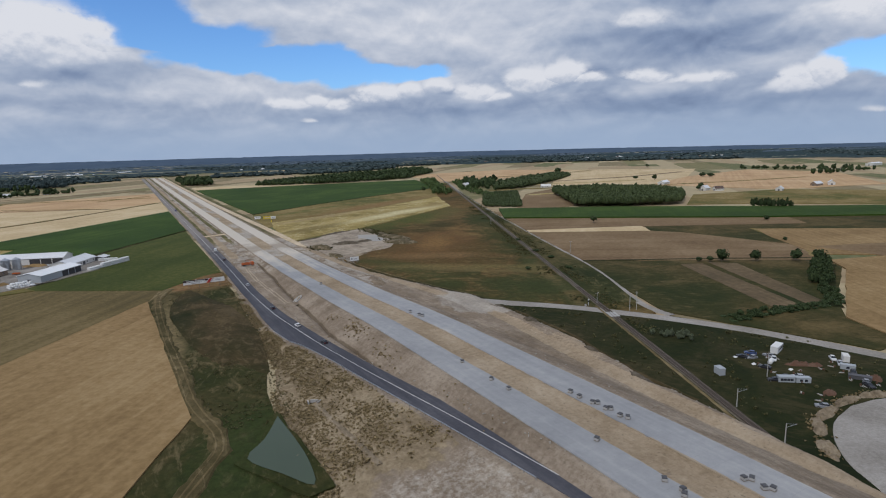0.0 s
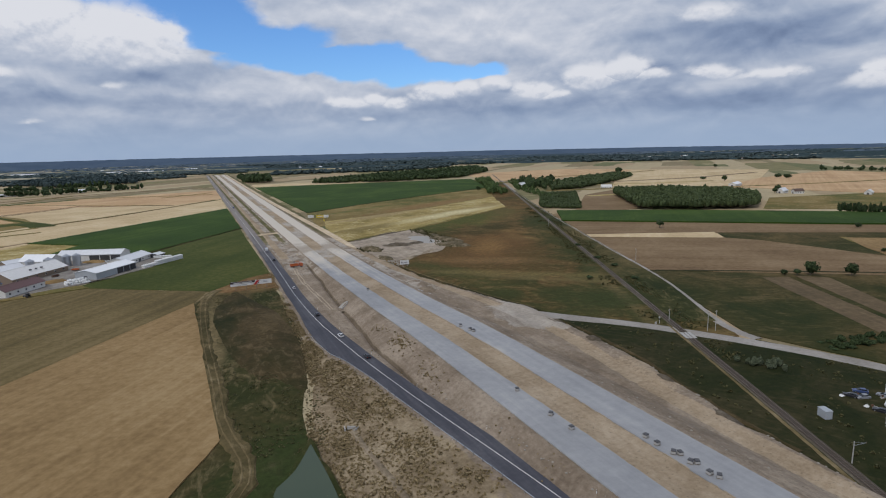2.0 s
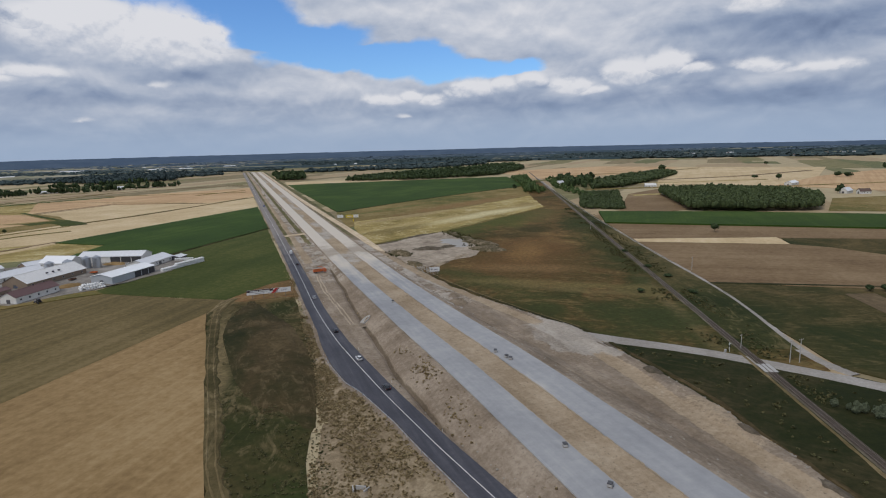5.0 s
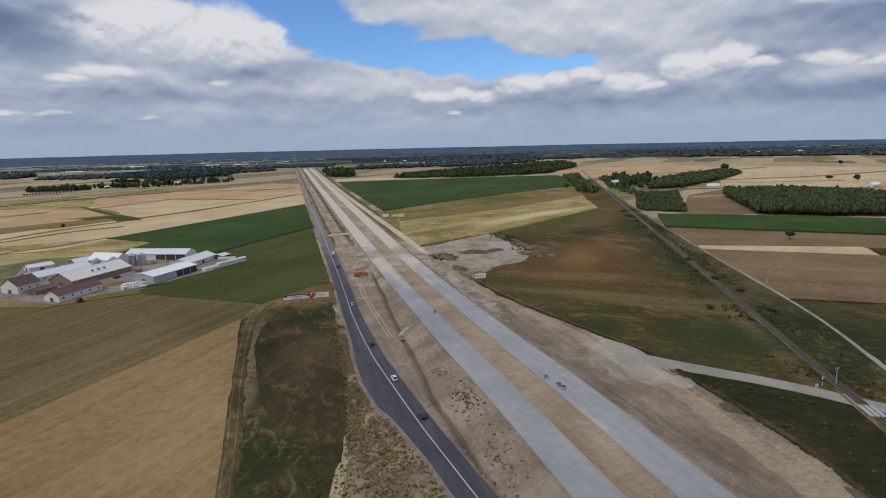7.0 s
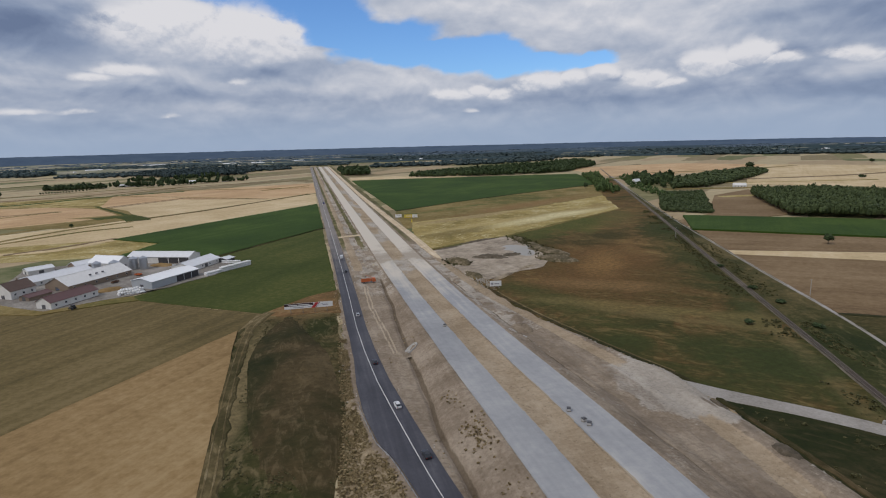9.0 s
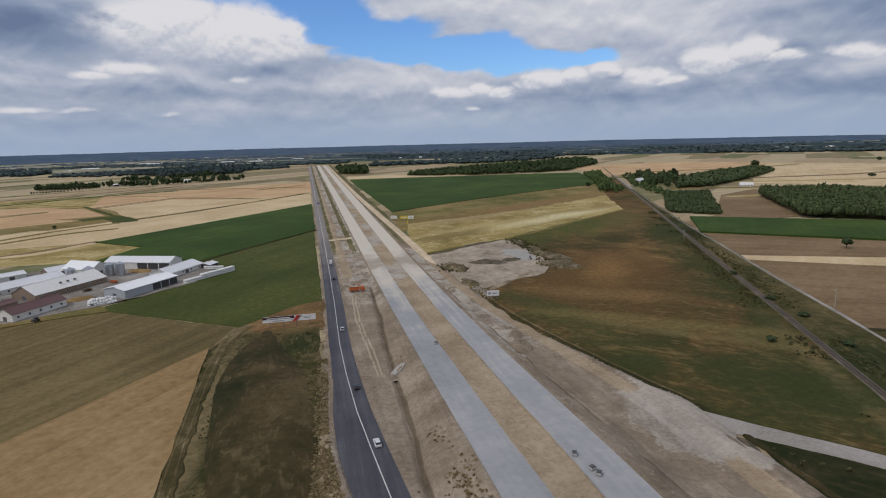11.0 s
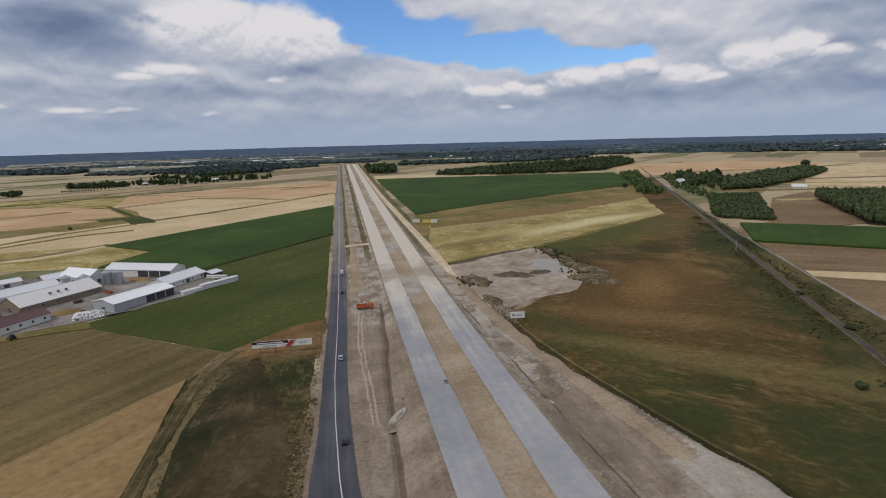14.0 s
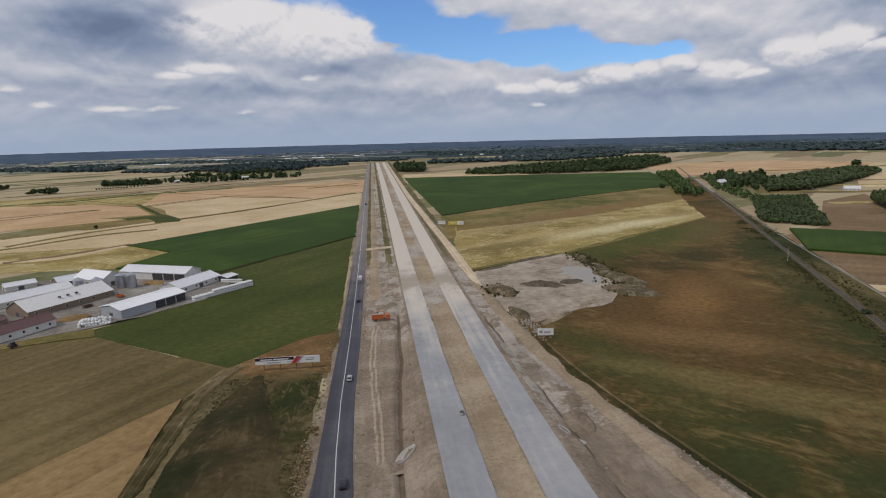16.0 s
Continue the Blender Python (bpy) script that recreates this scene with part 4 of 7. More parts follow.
patch("stubble_field", [(760, 700), (800, 480), (1000, 420), (1300, 640), (1320, 860), (1000, 800)], M["tan"], "wide reddish tan stubble field", "field", 0.1)


# ---- gravel roads, railway, pit, pond ----
def ground_at(x, y):
    return max(0.05, earth_z(x, y)) if -76 < x < 64 and -60 < y < 2300 else 0.05


def curve_points(pts, step=4.0):
    """A smooth line through the given points, as places a few metres apart."""
    out = []
    p = [Vector((*q[:2], q[2] if len(q) > 2 else 0.0)) for q in pts]
    p = [p[0] * 2 - p[1]] + p + [p[-1] * 2 - p[-2]]
    for i in range(1, len(p) - 2):
        n = max(1, int((p[i + 1] - p[i]).length / step))
        for k in range(n):
            t = k / n
            a, b, c, d = p[i - 1], p[i], p[i + 1], p[i + 2]
            out.append(0.5 * (2 * b + (c - a) * t + (2 * a - 5 * b + 4 * c - d) * t * t + (3 * b - a - 3 * c + d) * t ** 3))
    return out + [p[-2]]


def ribbon(name, pts, width, top, mat, label, category, step=4.0, rough=0.25, skirt=0.5, crown=0.04):
    """A road laid along a smooth line, with a worn edge and a slight crown."""
    line = curve_points(pts, step)
    verts, faces = [], []
    for i, q in enumerate(line):
        d = (line[min(i + 1, len(line) - 1)] - line[max(i - 1, 0)]).normalized()
        side = Vector((d.y, -d.x, 0))
        w0 = width / 2 + rough * wob(q.x, q.y, 0.2, 3.0)
        w1 = width / 2 + rough * wob(q.x, q.y, 0.2, 13.0)
        z = q.z + top
        for off, dz in ((-w0 - skirt, -0.45), (-w0, 0), (0, crown), (w1, 0), (w1 + skirt, -0.45)):
            v = q + side * off
            verts.append((v.x, v.y, z + dz))
        if i:
            b = (i - 1) * 5
            faces += [(b + k, b + k + 1, b + k + 6, b + k + 5) for k in range(4)]
    ob = mesh_object(name, verts, faces, mat)
    return tagged(ob, label, category, kind="structure") if category else ob


ribbon("gravel_road", [(50, 226, 0.35), (62, 210, 0.3), (85, 184), (100, 161), (114, 136), (127, 106), (138, 66), (150, 10), (160, -60)], 7.2, 0.42, M["gravel"], "pale gravel road over the level crossing", "road", rough=0.5)
ribbon("gravel_road", [(117, 144), (122, 168), (162, 242), (213, 364), (316, 603), (430, 850), (559, 1123), (700, 1420)], 3.8, 0.40, M["gravel"], "narrow pale gravel road beside the railway", "road", rough=0.5)
ribbon("gravel_yard", [(44, 22), (57, 38), (74, 46.5), (92, 46), (108, 38), (112, 24)], 10.0, 0.5, M["gravel"], "curved pale gravel site track", "track", rough=1.0)
patch("gravel_apron", [(46, 22), (58, 36), (74, 44), (92, 44), (107, 37), (112, 20), (108, -10), (50, -10)], M["gravel"], "pale gravel site apron", "yard", 0.02, 1.0)
ribbon("haul_road", [(28, 436, -0.35), (27, 470, 0.2), (26.3, 500, 0.5), (26, 568, 0.5), (24.4, 660, 0.5), (22.3, 800, 0.5), (20, 1000, 0.5), (20, 1600, 0.5), (20, 2200, 0.5)], 5.6, 0.35, M["sand"], "pale sandy haul road beside the motorway", "track", rough=0.8)
ribbon("site_crossing", [(-39, 573, 0.3), (-30, 575, 0.6), (-19, 577, 0.7)], 6.0, 0.30, M["sand"], "sandy crossing between road and motorway", "track", 3.0, 0.8)
ribbon("bank_edge", [(x, y, ground_at(x, y)) for x, y in ((-57, 143), (-56.4, 132), (-55.4, 120), (-54.6, 109), (-54, 98))], 1.2, 0.28, M["scrub"], "narrow sandy drain channel down the bank", "channel")

# railway: ballast, sleepers, two rails
rail_x = lambda y: 46.5 + 0.479 * (y - 60.0)
RAIL_DIR = Vector((0.475, 1.0, 0)).normalized()
railway = ribbon("railway_ballast", [(rail_x(y), y) for y in (-60, 60, 300, 600, 900, 1400)], 3.0, 0.55, soil("old ballast", (0.075, 0.065, 0.047), (0.115, 0.098, 0.073), (0.18, 0.155, 0.12), 0.08, 1.5, bump=0.6), "weathered stone ballast of a single-track railway", "railway", step=8, skirt=0.8)
ribbon("rail_path", [(rail_x(y) - 3.0, y) for y in (10, 40, 70, 110, 150, 176)], 1.1, 0.44, M["track"], "pale gravel path beside the railway", "path", 4.0, 0.3, 0.3)
M["steel"] = plain("rusty rail steel", (0.20, 0.15, 0.12), 0.45, 0.7, wear=0.4)
M["sleeper"] = plain("weathered sleeper", (0.09, 0.072, 0.058), 0.9, wear=0.4)
for side in (-0.755, 0.755):
    off = Vector((RAIL_DIR.y, -RAIL_DIR.x, 0)) * side
    ribbon("rail", [(rail_x(y) + off.x, y + off.y) for y in (-60, 60, 300, 600, 900, 1400)], 0.16, 0.83, M["steel"], "rust-brown steel rail on sleepers", "rail", step=20, rough=0, skirt=0.04, crown=0)
bm = boxed(0, 0, 0, 2.6, 0.26, 0.2)
sleeper = link("sleeper", bm, M["sleeper"], railway)
turn = -math.degrees(math.atan(0.475))
places = [60 + RAIL_DIR.y * 0.65 * i - 20 for i in range(290)]
sleeper.matrix_world = pose(rail_x(places[0]), places[0], 0.68, 0, 0, turn)
for y in places[1:]:
    s = new("sleeper", sleeper.data)
    s.parent = railway
    s.matrix_world = pose(rail_x(y), y, 0.68, 0, 0, turn)
# the rest of the sleepers, too far to tell apart
cx = np.array([(-1.3, -0.13), (1.3, -0.13), (1.3, 0.13), (-1.3, 0.13)])
ca, sa = math.cos(radians(turn)), math.sin(radians(turn))
verts, faces = [], []
y = places[-1] + 0.59
while y < 620:
    b = len(verts)
    for u, v in cx:
        verts.append((rail_x(y) + ca * u - sa * v, y + sa * u + ca * v, 0.77))
    faces.append((b, b + 1, b + 2, b + 3))
    y += 0.59
tagged(mesh_object("sleepers", verts, faces, M["sleeper"], railway), "row of worn sleepers", kind="stuff")


def heap(name, cx, cy, rx, ry, h, mat, label, category, turn=0.0, seed=0.0, base=None, lumps=0.35):
    """A mound of tipped earth with an uneven crest."""
    n = 22
    verts, faces = [], []
    z0 = ground_at(cx, cy) if base is None else base
    c, s = math.cos(radians(turn)), math.sin(radians(turn))
    for j in range(n + 1):
        for i in range(n + 1):
            u, v = 2.4 * i / n - 1.2, 2.4 * j / n - 1.2
            d = math.hypot(u, v) * (1 + 0.28 * noise.noise(Vector((u * 1.7, v * 1.7, seed))))
            z = h * max(0.0, 1 - d * d) ** 0.8
            z *= 1 + lumps * noise.noise(Vector((u * 4, v * 4, seed + 3))) + 0.5 * lumps * noise.noise(Vector((u * 11, v * 11, seed)))
            x, y = u * rx, v * ry
            px, py = cx + c * x - s * y, cy + s * x + c * y
            verts.append((px, py, (ground_at(px, py) if base is None else z0) + z - (0.25 if d > 1 else 0)))
    for j in range(n):
        for i in range(n):
            a = j * (n + 1) + i
            faces.append((a, a + 1, a + n + 2, a + n + 1))
    ob = mesh_object(name, verts, faces, mat, smooth=True)
    return tagged(ob, label, category)


patch("pit_floor", [(29, 480), (56, 495), (102, 519), (107, 494), (106, 455), (104, 428), (86, 400), (60, 390), (40, 378), (32, 392), (29, 420)], M["pit"], "bare pale earth floor of a borrow pit", "pit", 0.1, 3)
M["spoil"] = soil("weedy spoil", (0.045, 0.04, 0.02), (0.115, 0.092, 0.052), (0.25, 0.20, 0.14), 0.15, 0.7, bump=0.9)
M["topsoil"] = soil("dark topsoil", (0.06, 0.05, 0.035), (0.11, 0.09, 0.065), (0.18, 0.155, 0.12), 0.15, 0.7, bump=0.9)
for cx_, cy_, rx, ry, h, mt, lb, tr in [
    (37, 432, 7, 14, 3.4, "spoil", "weed-grown heap of spoil at the pit", 12), (62, 440, 13, 6, 2.6, "topsoil", "low bank of dark earth in the pit", -20),
    (80, 443, 9, 5, 1.8, "topsoil", "low bank of dark earth in the pit", 10), (110, 446, 8, 24, 2.6, "spoil", "weed-grown spoil bank round the pit", 15),
    (104, 420, 11, 16, 2.4, "spoil", "weed-grown spoil bank round the pit", 40), (110, 470, 5, 20, 1.7, "spoil", "weed-grown spoil bank round the pit", -8),
    (108, 500, 5, 18, 1.5, "spoil", "weed-grown spoil bank round the pit", -10), (74, 507, 24, 3, 1.3, "topsoil", "long dark earth bank along the pit", 24),
    (44, 487, 16, 3, 1.0, "topsoil", "long dark earth bank along the pit", 25), (36, 393, 4, 13, 1.6, "spoil", "weedy heap of stones and earth", 8),
    (52, 384, 15, 3, 0.9, "scrub", "weedy low bank along the pit", 40), (74, 401, 14, 3, 0.9, "scrub", "weedy low bank along the pit", 38)]:
    heap("mound", cx_, cy_, rx, ry, h, M[mt], lb, "earth heap", tr, cx_ * 0.37, 0.1)
heap("mound", 26, 287, 4.6, 6.5, 1.7, M["dirt"], "rounded heap of tipped sandy earth", "earth heap", 10, 4.2)
for i, (hx, hy) in enumerate([(49, 128), (54, 172), (57, 200), (46, 100)]):
    heap("mound", hx, hy, 2.2 + i % 2, 3.5 + (i % 2), 0.9, M["topsoil"], "ragged heap of bulldozed sandy earth", "earth heap", -12 + 7 * i, 2.0 * i)


def water(name, pts, z, colour, label, rough=0.06):
    m, t = material(name)
    n = noise_of(t, 0.9, 4.0, 0.6)
    finish(t, mix(t, noise_of(t, 0.05, 3.0), (*colour, 1), (colour[0] * 1.3, colour[1] * 1.25, colour[2] * 1.1, 1)), rough, n, 0.05, 0.05, spec=0.28)
    bm = bmesh.new()
    line = curve_points([(x, y) for x, y in pts] + [pts[0]], 3.0)[:-1]
    face = bm.faces.new([bm.verts.new((v.x, v.y, z)) for v in line])
    bmesh.ops.triangulate(bm, faces=[face])
    return tagged(link(name, bm, m), label, "water", kind="structure")


heap("weed_mound", -73, 262, 15, 78, 1.9, M["rough"], "long dark mound overgrown with brown weeds", "mound", 5, 8.0, 0.05, 0.5)
RUT = [(-86, 352), (-93, 332), (-95, 300), (-94.5, 250), (-92.5, 205), (-91.5, 169), (-87.6, 144), (-88.5, 132), (-94, 122), (-99, 114), (-112, 96)]
for k in (-1.1, 1.1):
    ribbon("wheel_rut", [(x + k + 0.3 * wob(x, y, 0.1, k), y) for x, y in RUT], 0.45, 0.60, M["track"], "faint tractor wheel rut in the grass", "track", 4.0, 0.5, 0.2)
ribbon("field_margin", RUT, 4.6, 0.50, M["worn"], "rough margin along the tractor track", "margin", 3.0, 2.2, 0.6)
for k, (pts_, wd, mt) in enumerate([([(-606, 1080), (-516, 1114), (-436, 1196), (-300, 1260)], 16, "maize"), ([(-393, 724), (-349, 771), (-304, 820)], 12, "olive"), ([(-265, 815), (-196, 884), (-85, 1020), (-50, 1065)], 5, "olive"),
                                     ([(-370, 991), (-311, 900), (-262, 812)], 4, "olive"), ([(-351, 978), (-274, 1072)], 4, "brownfield"), ([(-503, 908), (-410, 962)], 6, "brownfield"), ([(-430, 600), (-354, 658), (-301, 718), (-254, 741)], 7, "olive"),
                                     ([(-415, 1219), (-240, 1090), (-124, 999)], 4, "olive"), ([(-324, 837), (-295, 850), (-262, 806)], 26, "green"), ([(-620, 720), (-480, 640), (-300, 600), (-246, 646)], 9, "straw"),
                                     ([(172, 262), (245, 215), (300, 176)], 3, "verge"), ([(394, 276), (338, 202), (306, 177)], 5, "olive"), ([(286, 157), (230, 130), (191, 108)], 5, "verge"),
                                     ([(267, 488), (380, 398), (485, 306)], 3.5, "verge"), ([(28, 487), (104, 522), (200, 585), (292, 648)], 2.5, "olive"), ([(42, 746), (200, 848), (445, 972)], 4, "verge"), ([(-136, 521), (-50, 639)], 3, "verge")
                                     ]):
    ribbon("field_margin", pts_, wd, 0.42 + 0.011 * k, M[mt], "grassy strip between the fields", "margin", 8.0, min(1.5, wd * 0.25), 0.6)
ribbon("weedy_edge", [(along(EDGE_R, y) + 0.6, y) for y in (80, 100, 125, 145, 165, 180, 196, 214, 228, 240, 255, 275, 300, 330, 365)], 1.6, 0.62, M["rough"], "dark weedy ditch along the haul road", "ditch", 2.0, 0.8, 0.4)

ribbon("field_path", [(along(EDGE_R, y) + 2.5, y) for y in (228, 245, 262, 285, 310, 335, 352)], 0.8, 0.44, M["track"], "narrow trodden path along the meadow edge", "path", 3.0, 0.35, 0.2)
for k, (pts_, wd, mt) in enumerate([([(-590, 1069), (-551, 1120), (-496, 1174), (-460, 1248)], 9, "olive"), ([(-356, 990), (-317, 1039), (-271, 1093)], 3.5, "brownfield"), ([(-560, 830), (-483, 886), (-446, 922), (-405, 958)], 4, "olive"),
                                     ([(-359, 673), (-333, 722), (-311, 750), (-268, 790)], 6, "olive"), ([(-314, 595), (-282, 618), (-246, 656)], 5, "brownfield"), ([(-418, 1228), (-378, 1298), (-328, 1382)], 5, "olive"),
                                     ([(-912, 1623), (-799, 1637), (-721, 1719)], 14, "green"), ([(-261, 811), (-191, 882), (-61, 1058)], 5, "fallow"), ([(-379, 1015), (-316, 905), (-267, 819)], 5, "green"),
                                     ([(-496, 1115), (-421, 1042), (-379, 1015)], 4, "olive"), ([(-271, 1085), (-129, 999)], 3.5, "brownfield"), ([(-298, 862), (-270, 815), (-262, 795)], 24, "green"),
                                     ([(-700, 1240), (-560, 1330), (-380, 1440)], 6, "olive"), ([(-620, 1180), (-480, 1260), (-300, 1400), (-60, 1450)], 4, "brownfield"), ([(-150, 1180), (-60, 1260)], 5, "olive"), ([(-320, 1290), (-60, 1200)], 4, "olive"),
                                     ([(520, 1080), (640, 1040), (820, 1010)], 22, "olive"), ([(480, 830), (560, 800), (650, 770)], 16, "olive"), ([(470, 700), (540, 690)], 14, "yellow"), ([(560, 900), (700, 850), (860, 800)], 12, "yellow"),
                                     ([(640, 1180), (900, 1160), (1100, 1200)], 14, "olive"), ([(700, 700), (900, 640), (1100, 600)], 10, "olive"), ([(680, 930), (900, 900), (1150, 930)], 16, "brownfield")]):
    ribbon("field_margin", pts_, wd, 0.64 + 0.011 * k, M[mt], "grassy strip between the fields", "margin", 8.0, min(1.5, wd * 0.25), 0.8)

# the pond lies in a hollow ring of mud
patch("pond_bank", [(-69, 147), (-79, 128), (-86, 122), (-73, 97), (-66, 98), (-67, 121)], M["weeds"], "muddy weedy bank round the pond", "bank", 0.28, 1.0, 4)
water("pond", [(-69.5, 143), (-76, 131), (-82.5, 122.5), (-76, 110), (-70.5, 101), (-68.5, 112), (-68.5, 125)], 0.95, (0.046, 0.066, 0.042), "still grey-green pond water", 0.12)
water("puddle", [(84, 476), (92, 480), (99, 474), (104, 468), (101, 455), (97, 440), (91, 434), (86, 438), (82, 446), (86, 455), (80, 462), (85, 468)], 0.62, (0.25, 0.235, 0.215), "shallow puddle on the pit floor", 0.4)

# ---- trees ----


def leaf_cloud(n, size, lumps, seed, flat=0.75):
    """Leaf clumps spread over a few overlapping lumps, each a small bent quad; in a crown of unit radius."""
    r = np.random.default_rng(seed)
    cen = r.normal(0, 1, (lumps, 3))
    cen /= np.linalg.norm(cen, axis=1)[:, None]
    cen *= r.uniform(0.25, 0.62, (lumps, 1))
    cen[:, 2] = cen[:, 2] * flat + 0.05
    rad = r.uniform(0.32, 0.55, lumps)
    k = r.integers(0, lumps, n)
    d = r.normal(0, 1, (n, 3))
    d /= np.linalg.norm(d, axis=1)[:, None]
    p = cen[k] + d * (rad[k] * r.uniform(0.75, 1.08, n))[:, None]
    a = np.cross(d, r.normal(0, 1, (n, 3)))
    a /= np.linalg.norm(a, axis=1)[:, None]
    d2 = d + 0.5 * r.normal(0, 1, (n, 3))
    b = np.cross(d2, a)
    b /= np.linalg.norm(b, axis=1)[:, None]
    s = (size * r.uniform(0.6, 1.3, n))[:, None]
    quad = np.stack([p - a * s - b * s, p + a * s - b * s * 0.8, p + a * s * 0.9 + b * s, p - a * s + b * s * 1.1], 1)
    quad[:, 0] -= d * s * 0.3
    quad[:, 2] -= d * s * 0.3
    return quad


def core(seed, scale=0.62):
    """A dark lumpy heart that closes the crown behind its leaves, as quads."""
    bm = bmesh.new()
    bmesh.ops.create_cube(bm, size=1.0)
    bmesh.ops.subdivide_edges(bm, edges=bm.edges[:], cuts=1, use_grid_fill=True)
    q = []
    for v in bm.verts:
        v.co = v.co.normalized() * scale * (1 + 0.3 * noise.noise(v.co * 3 + Vector((seed, 0, 0))))
    for f in bm.faces:
        q.append([tuple(v.co) for v in f.verts])
    bm.free()
    return np.array(q)


CROWNS_ROUND = [np.concatenate([leaf_cloud(64, 0.21, 9, 150 + i), core(i, 0.70)]) for i in range(6)]
CROWNS = [np.concatenate([leaf_cloud(34, 0.30, 7, 100 + i), core(i, 0.66)]) for i in range(6)]
CROWNS_FINE = [np.concatenate([leaf_cloud(420, 0.115, 12, 200 + i), core(i, 0.52)]) for i in range(5)]
CROWNS_FAR = [np.concatenate([leaf_cloud(9, 0.5, 5, 300 + i), core(i, 0.78)]) for i in range(5)]


def scatter_mesh(name, spots, crowns, mat, label, category, parent=None):
    """Many crowns joined to one mesh. spots: x, y, base z, half-width, half-height."""
    allq = []
    r = np.random.default_rng(len(spots))
    for x, y, z, w, h in spots:
        q = crowns[r.integers(len(crowns))]
        a = r.uniform(0, 6.283)
        c, s = math.cos(a), math.sin(a)
        rot = np.array([[c, -s, 0], [s, c, 0], [0, 0, 1]])
        allq.append((q @ rot.T) * (w, w, h) + (x, y, z + h * 0.92))
    quads = np.concatenate(allq)
    ob = mesh_object(name, quads.reshape(-1, 3), np.arange(len(quads) * 4).reshape(-1, 4), mat, parent)
    return tagged(ob, label, category, kind="stuff")


def inside(px, py, poly):
    hit = False
    for (x0, y0), (x1, y1) in zip(poly, poly[1:] + poly[:1]):
        if (y0 > py) != (y1 > py) and px < (x1 - x0) * (py - y0) / (y1 - y0) + x0:
            hit = not hit
    return hit


def fill(poly, spacing, w, h, vary=0.3, holes=0.0, seed=1):
    """Spots spread over a plot of wood."""
    r = np.random.default_rng(seed)
    xs, ys_ = [p[0] for p in poly], [p[1] for p in poly]
    out = []
    for x in np.arange(min(xs), max(xs), spacing):
        for y in np.arange(min(ys_), max(ys_), spacing):
            u, v = x + r.uniform(-0.45, 0.45) * spacing, y + r.uniform(-0.45, 0.45) * spacing
            if inside(u, v, poly) and r.uniform() > holes:
                k = 1 + vary * r.uniform(-1, 1) + 0.2 * wob(u, v, 0.02)
                out.append((u, v, 0.0, w * (1 + 0.3 * r.uniform(-1, 1)), h * k))
    return out


M["leaf_wood"] = leaves("wood leaves", (0.032, 0.056, 0.018), (0.10, 0.145, 0.05), 0.12)
M["leaf_dark"] = leaves("dark leaves", (0.018, 0.032, 0.013), (0.058, 0.084, 0.032), 0.2)
M["leaf_grey"] = leaves("willow leaves", (0.05, 0.065, 0.04), (0.13, 0.15, 0.09), 0.5)
# the next two leaf colours are bluer to imitate haze over distance
M["leaf_haze"] = leaves("distant woods tinted by haze", (0.036, 0.054, 0.056), (0.062, 0.088, 0.088), 0.004)
M["leaf_haze_deep"] = leaves("horizon woods tinted by haze", (0.070, 0.098, 0.130), (0.094, 0.127, 0.160), 0.003)
M["leaf_plant"] = leaves("woodland leaves", (0.026, 0.040, 0.016), (0.074, 0.098, 0.038), 0.04)
M["bark"] = plain("bark", (0.10, 0.08, 0.06), 0.9, wear=0.5, scale=4)

scatter_mesh("forest", [(x, y, z + 2.5, w, h) for x, y, z, w, h in fill([(404, 520), (452, 478), (516, 446), (600, 505), (640, 560), (600, 680), (516, 698)], 3.7, 3.3, 5.6, 0.25, 0.02, 3)], CROWNS_ROUND, M["leaf_plant"], "dense green deciduous wood among the fields", "forest")
scatter_mesh("plantation", fill([(319, 607), (353, 566), (486, 752), (430, 772)], 3.4, 2.8, 2.8, 0.3, 0.05, 4), CROWNS_ROUND, M["leaf_plant"], "low young plantation in a dense block", "plantation")
scatter_mesh("plantation", fill([(486, 818), (556, 830), (730, 935), (870, 1040), (900, 1120), (760, 1060), (560, 930)], 6.0, 5.2, 5.2, 0.3, 0.05, 5), CROWNS_ROUND, M["leaf_plant"], "belt of young woodland behind the hamlet", "forest")
scatter_mesh("woods", fill([(172, 1395), (368, 1312), (560, 1340), (760, 1560), (860, 1866), (560, 1640), (300, 1500)], 9, 7.0, 7.0, 0.3, 0.10, 6), CROWNS, M["leaf_dark"], "dark mixed wood behind the green field", "forest")
scatter_mesh("woods", fill([(34, 1572), (98, 1550), (120, 1780), (36, 1840)], 9, 7.5, 9.0, 0.25, 0.05, 7), CROWNS, M["leaf_dark"], "dark conifer stand near the motorway", "forest")
scatter_mesh("thicket", fill([(368, 838), (384, 800), (480, 1020), (560, 1180), (520, 1180), (428, 960)], 6.5, 3.6, 5.0, 0.5, 0.25, 8), CROWNS, M["leaf_wood"], "ragged thicket along the railway", "thicket")
scatter_mesh("thicket", fill([(396, 700), (420, 720), (470, 850), (560, 1010), (600, 1120), (570, 1120), (450, 880)], 7.0, 2.6, 3.2, 0.5, 0.35, 9), CROWNS, M["leaf_wood"], "ragged thicket along the railway", "thicket")
scatter_mesh("village_trees", fill([(470, 868), (500, 842), (580, 960), (660, 1060), (560, 1060)], 13, 6.5, 7.5, 0.4, 0.25, 10), CROWNS, M["leaf_dark"], "garden trees round the hamlet", "trees")
scatter_mesh("tree_row", fill([(-615, 1440), (-505, 1452), (-505, 1492), (-625, 1490)], 8, 6.0, 6.5, 0.35, 0.05, 11), CROWNS, M["leaf_dark"], "dense dark grove at the field edge", "trees")
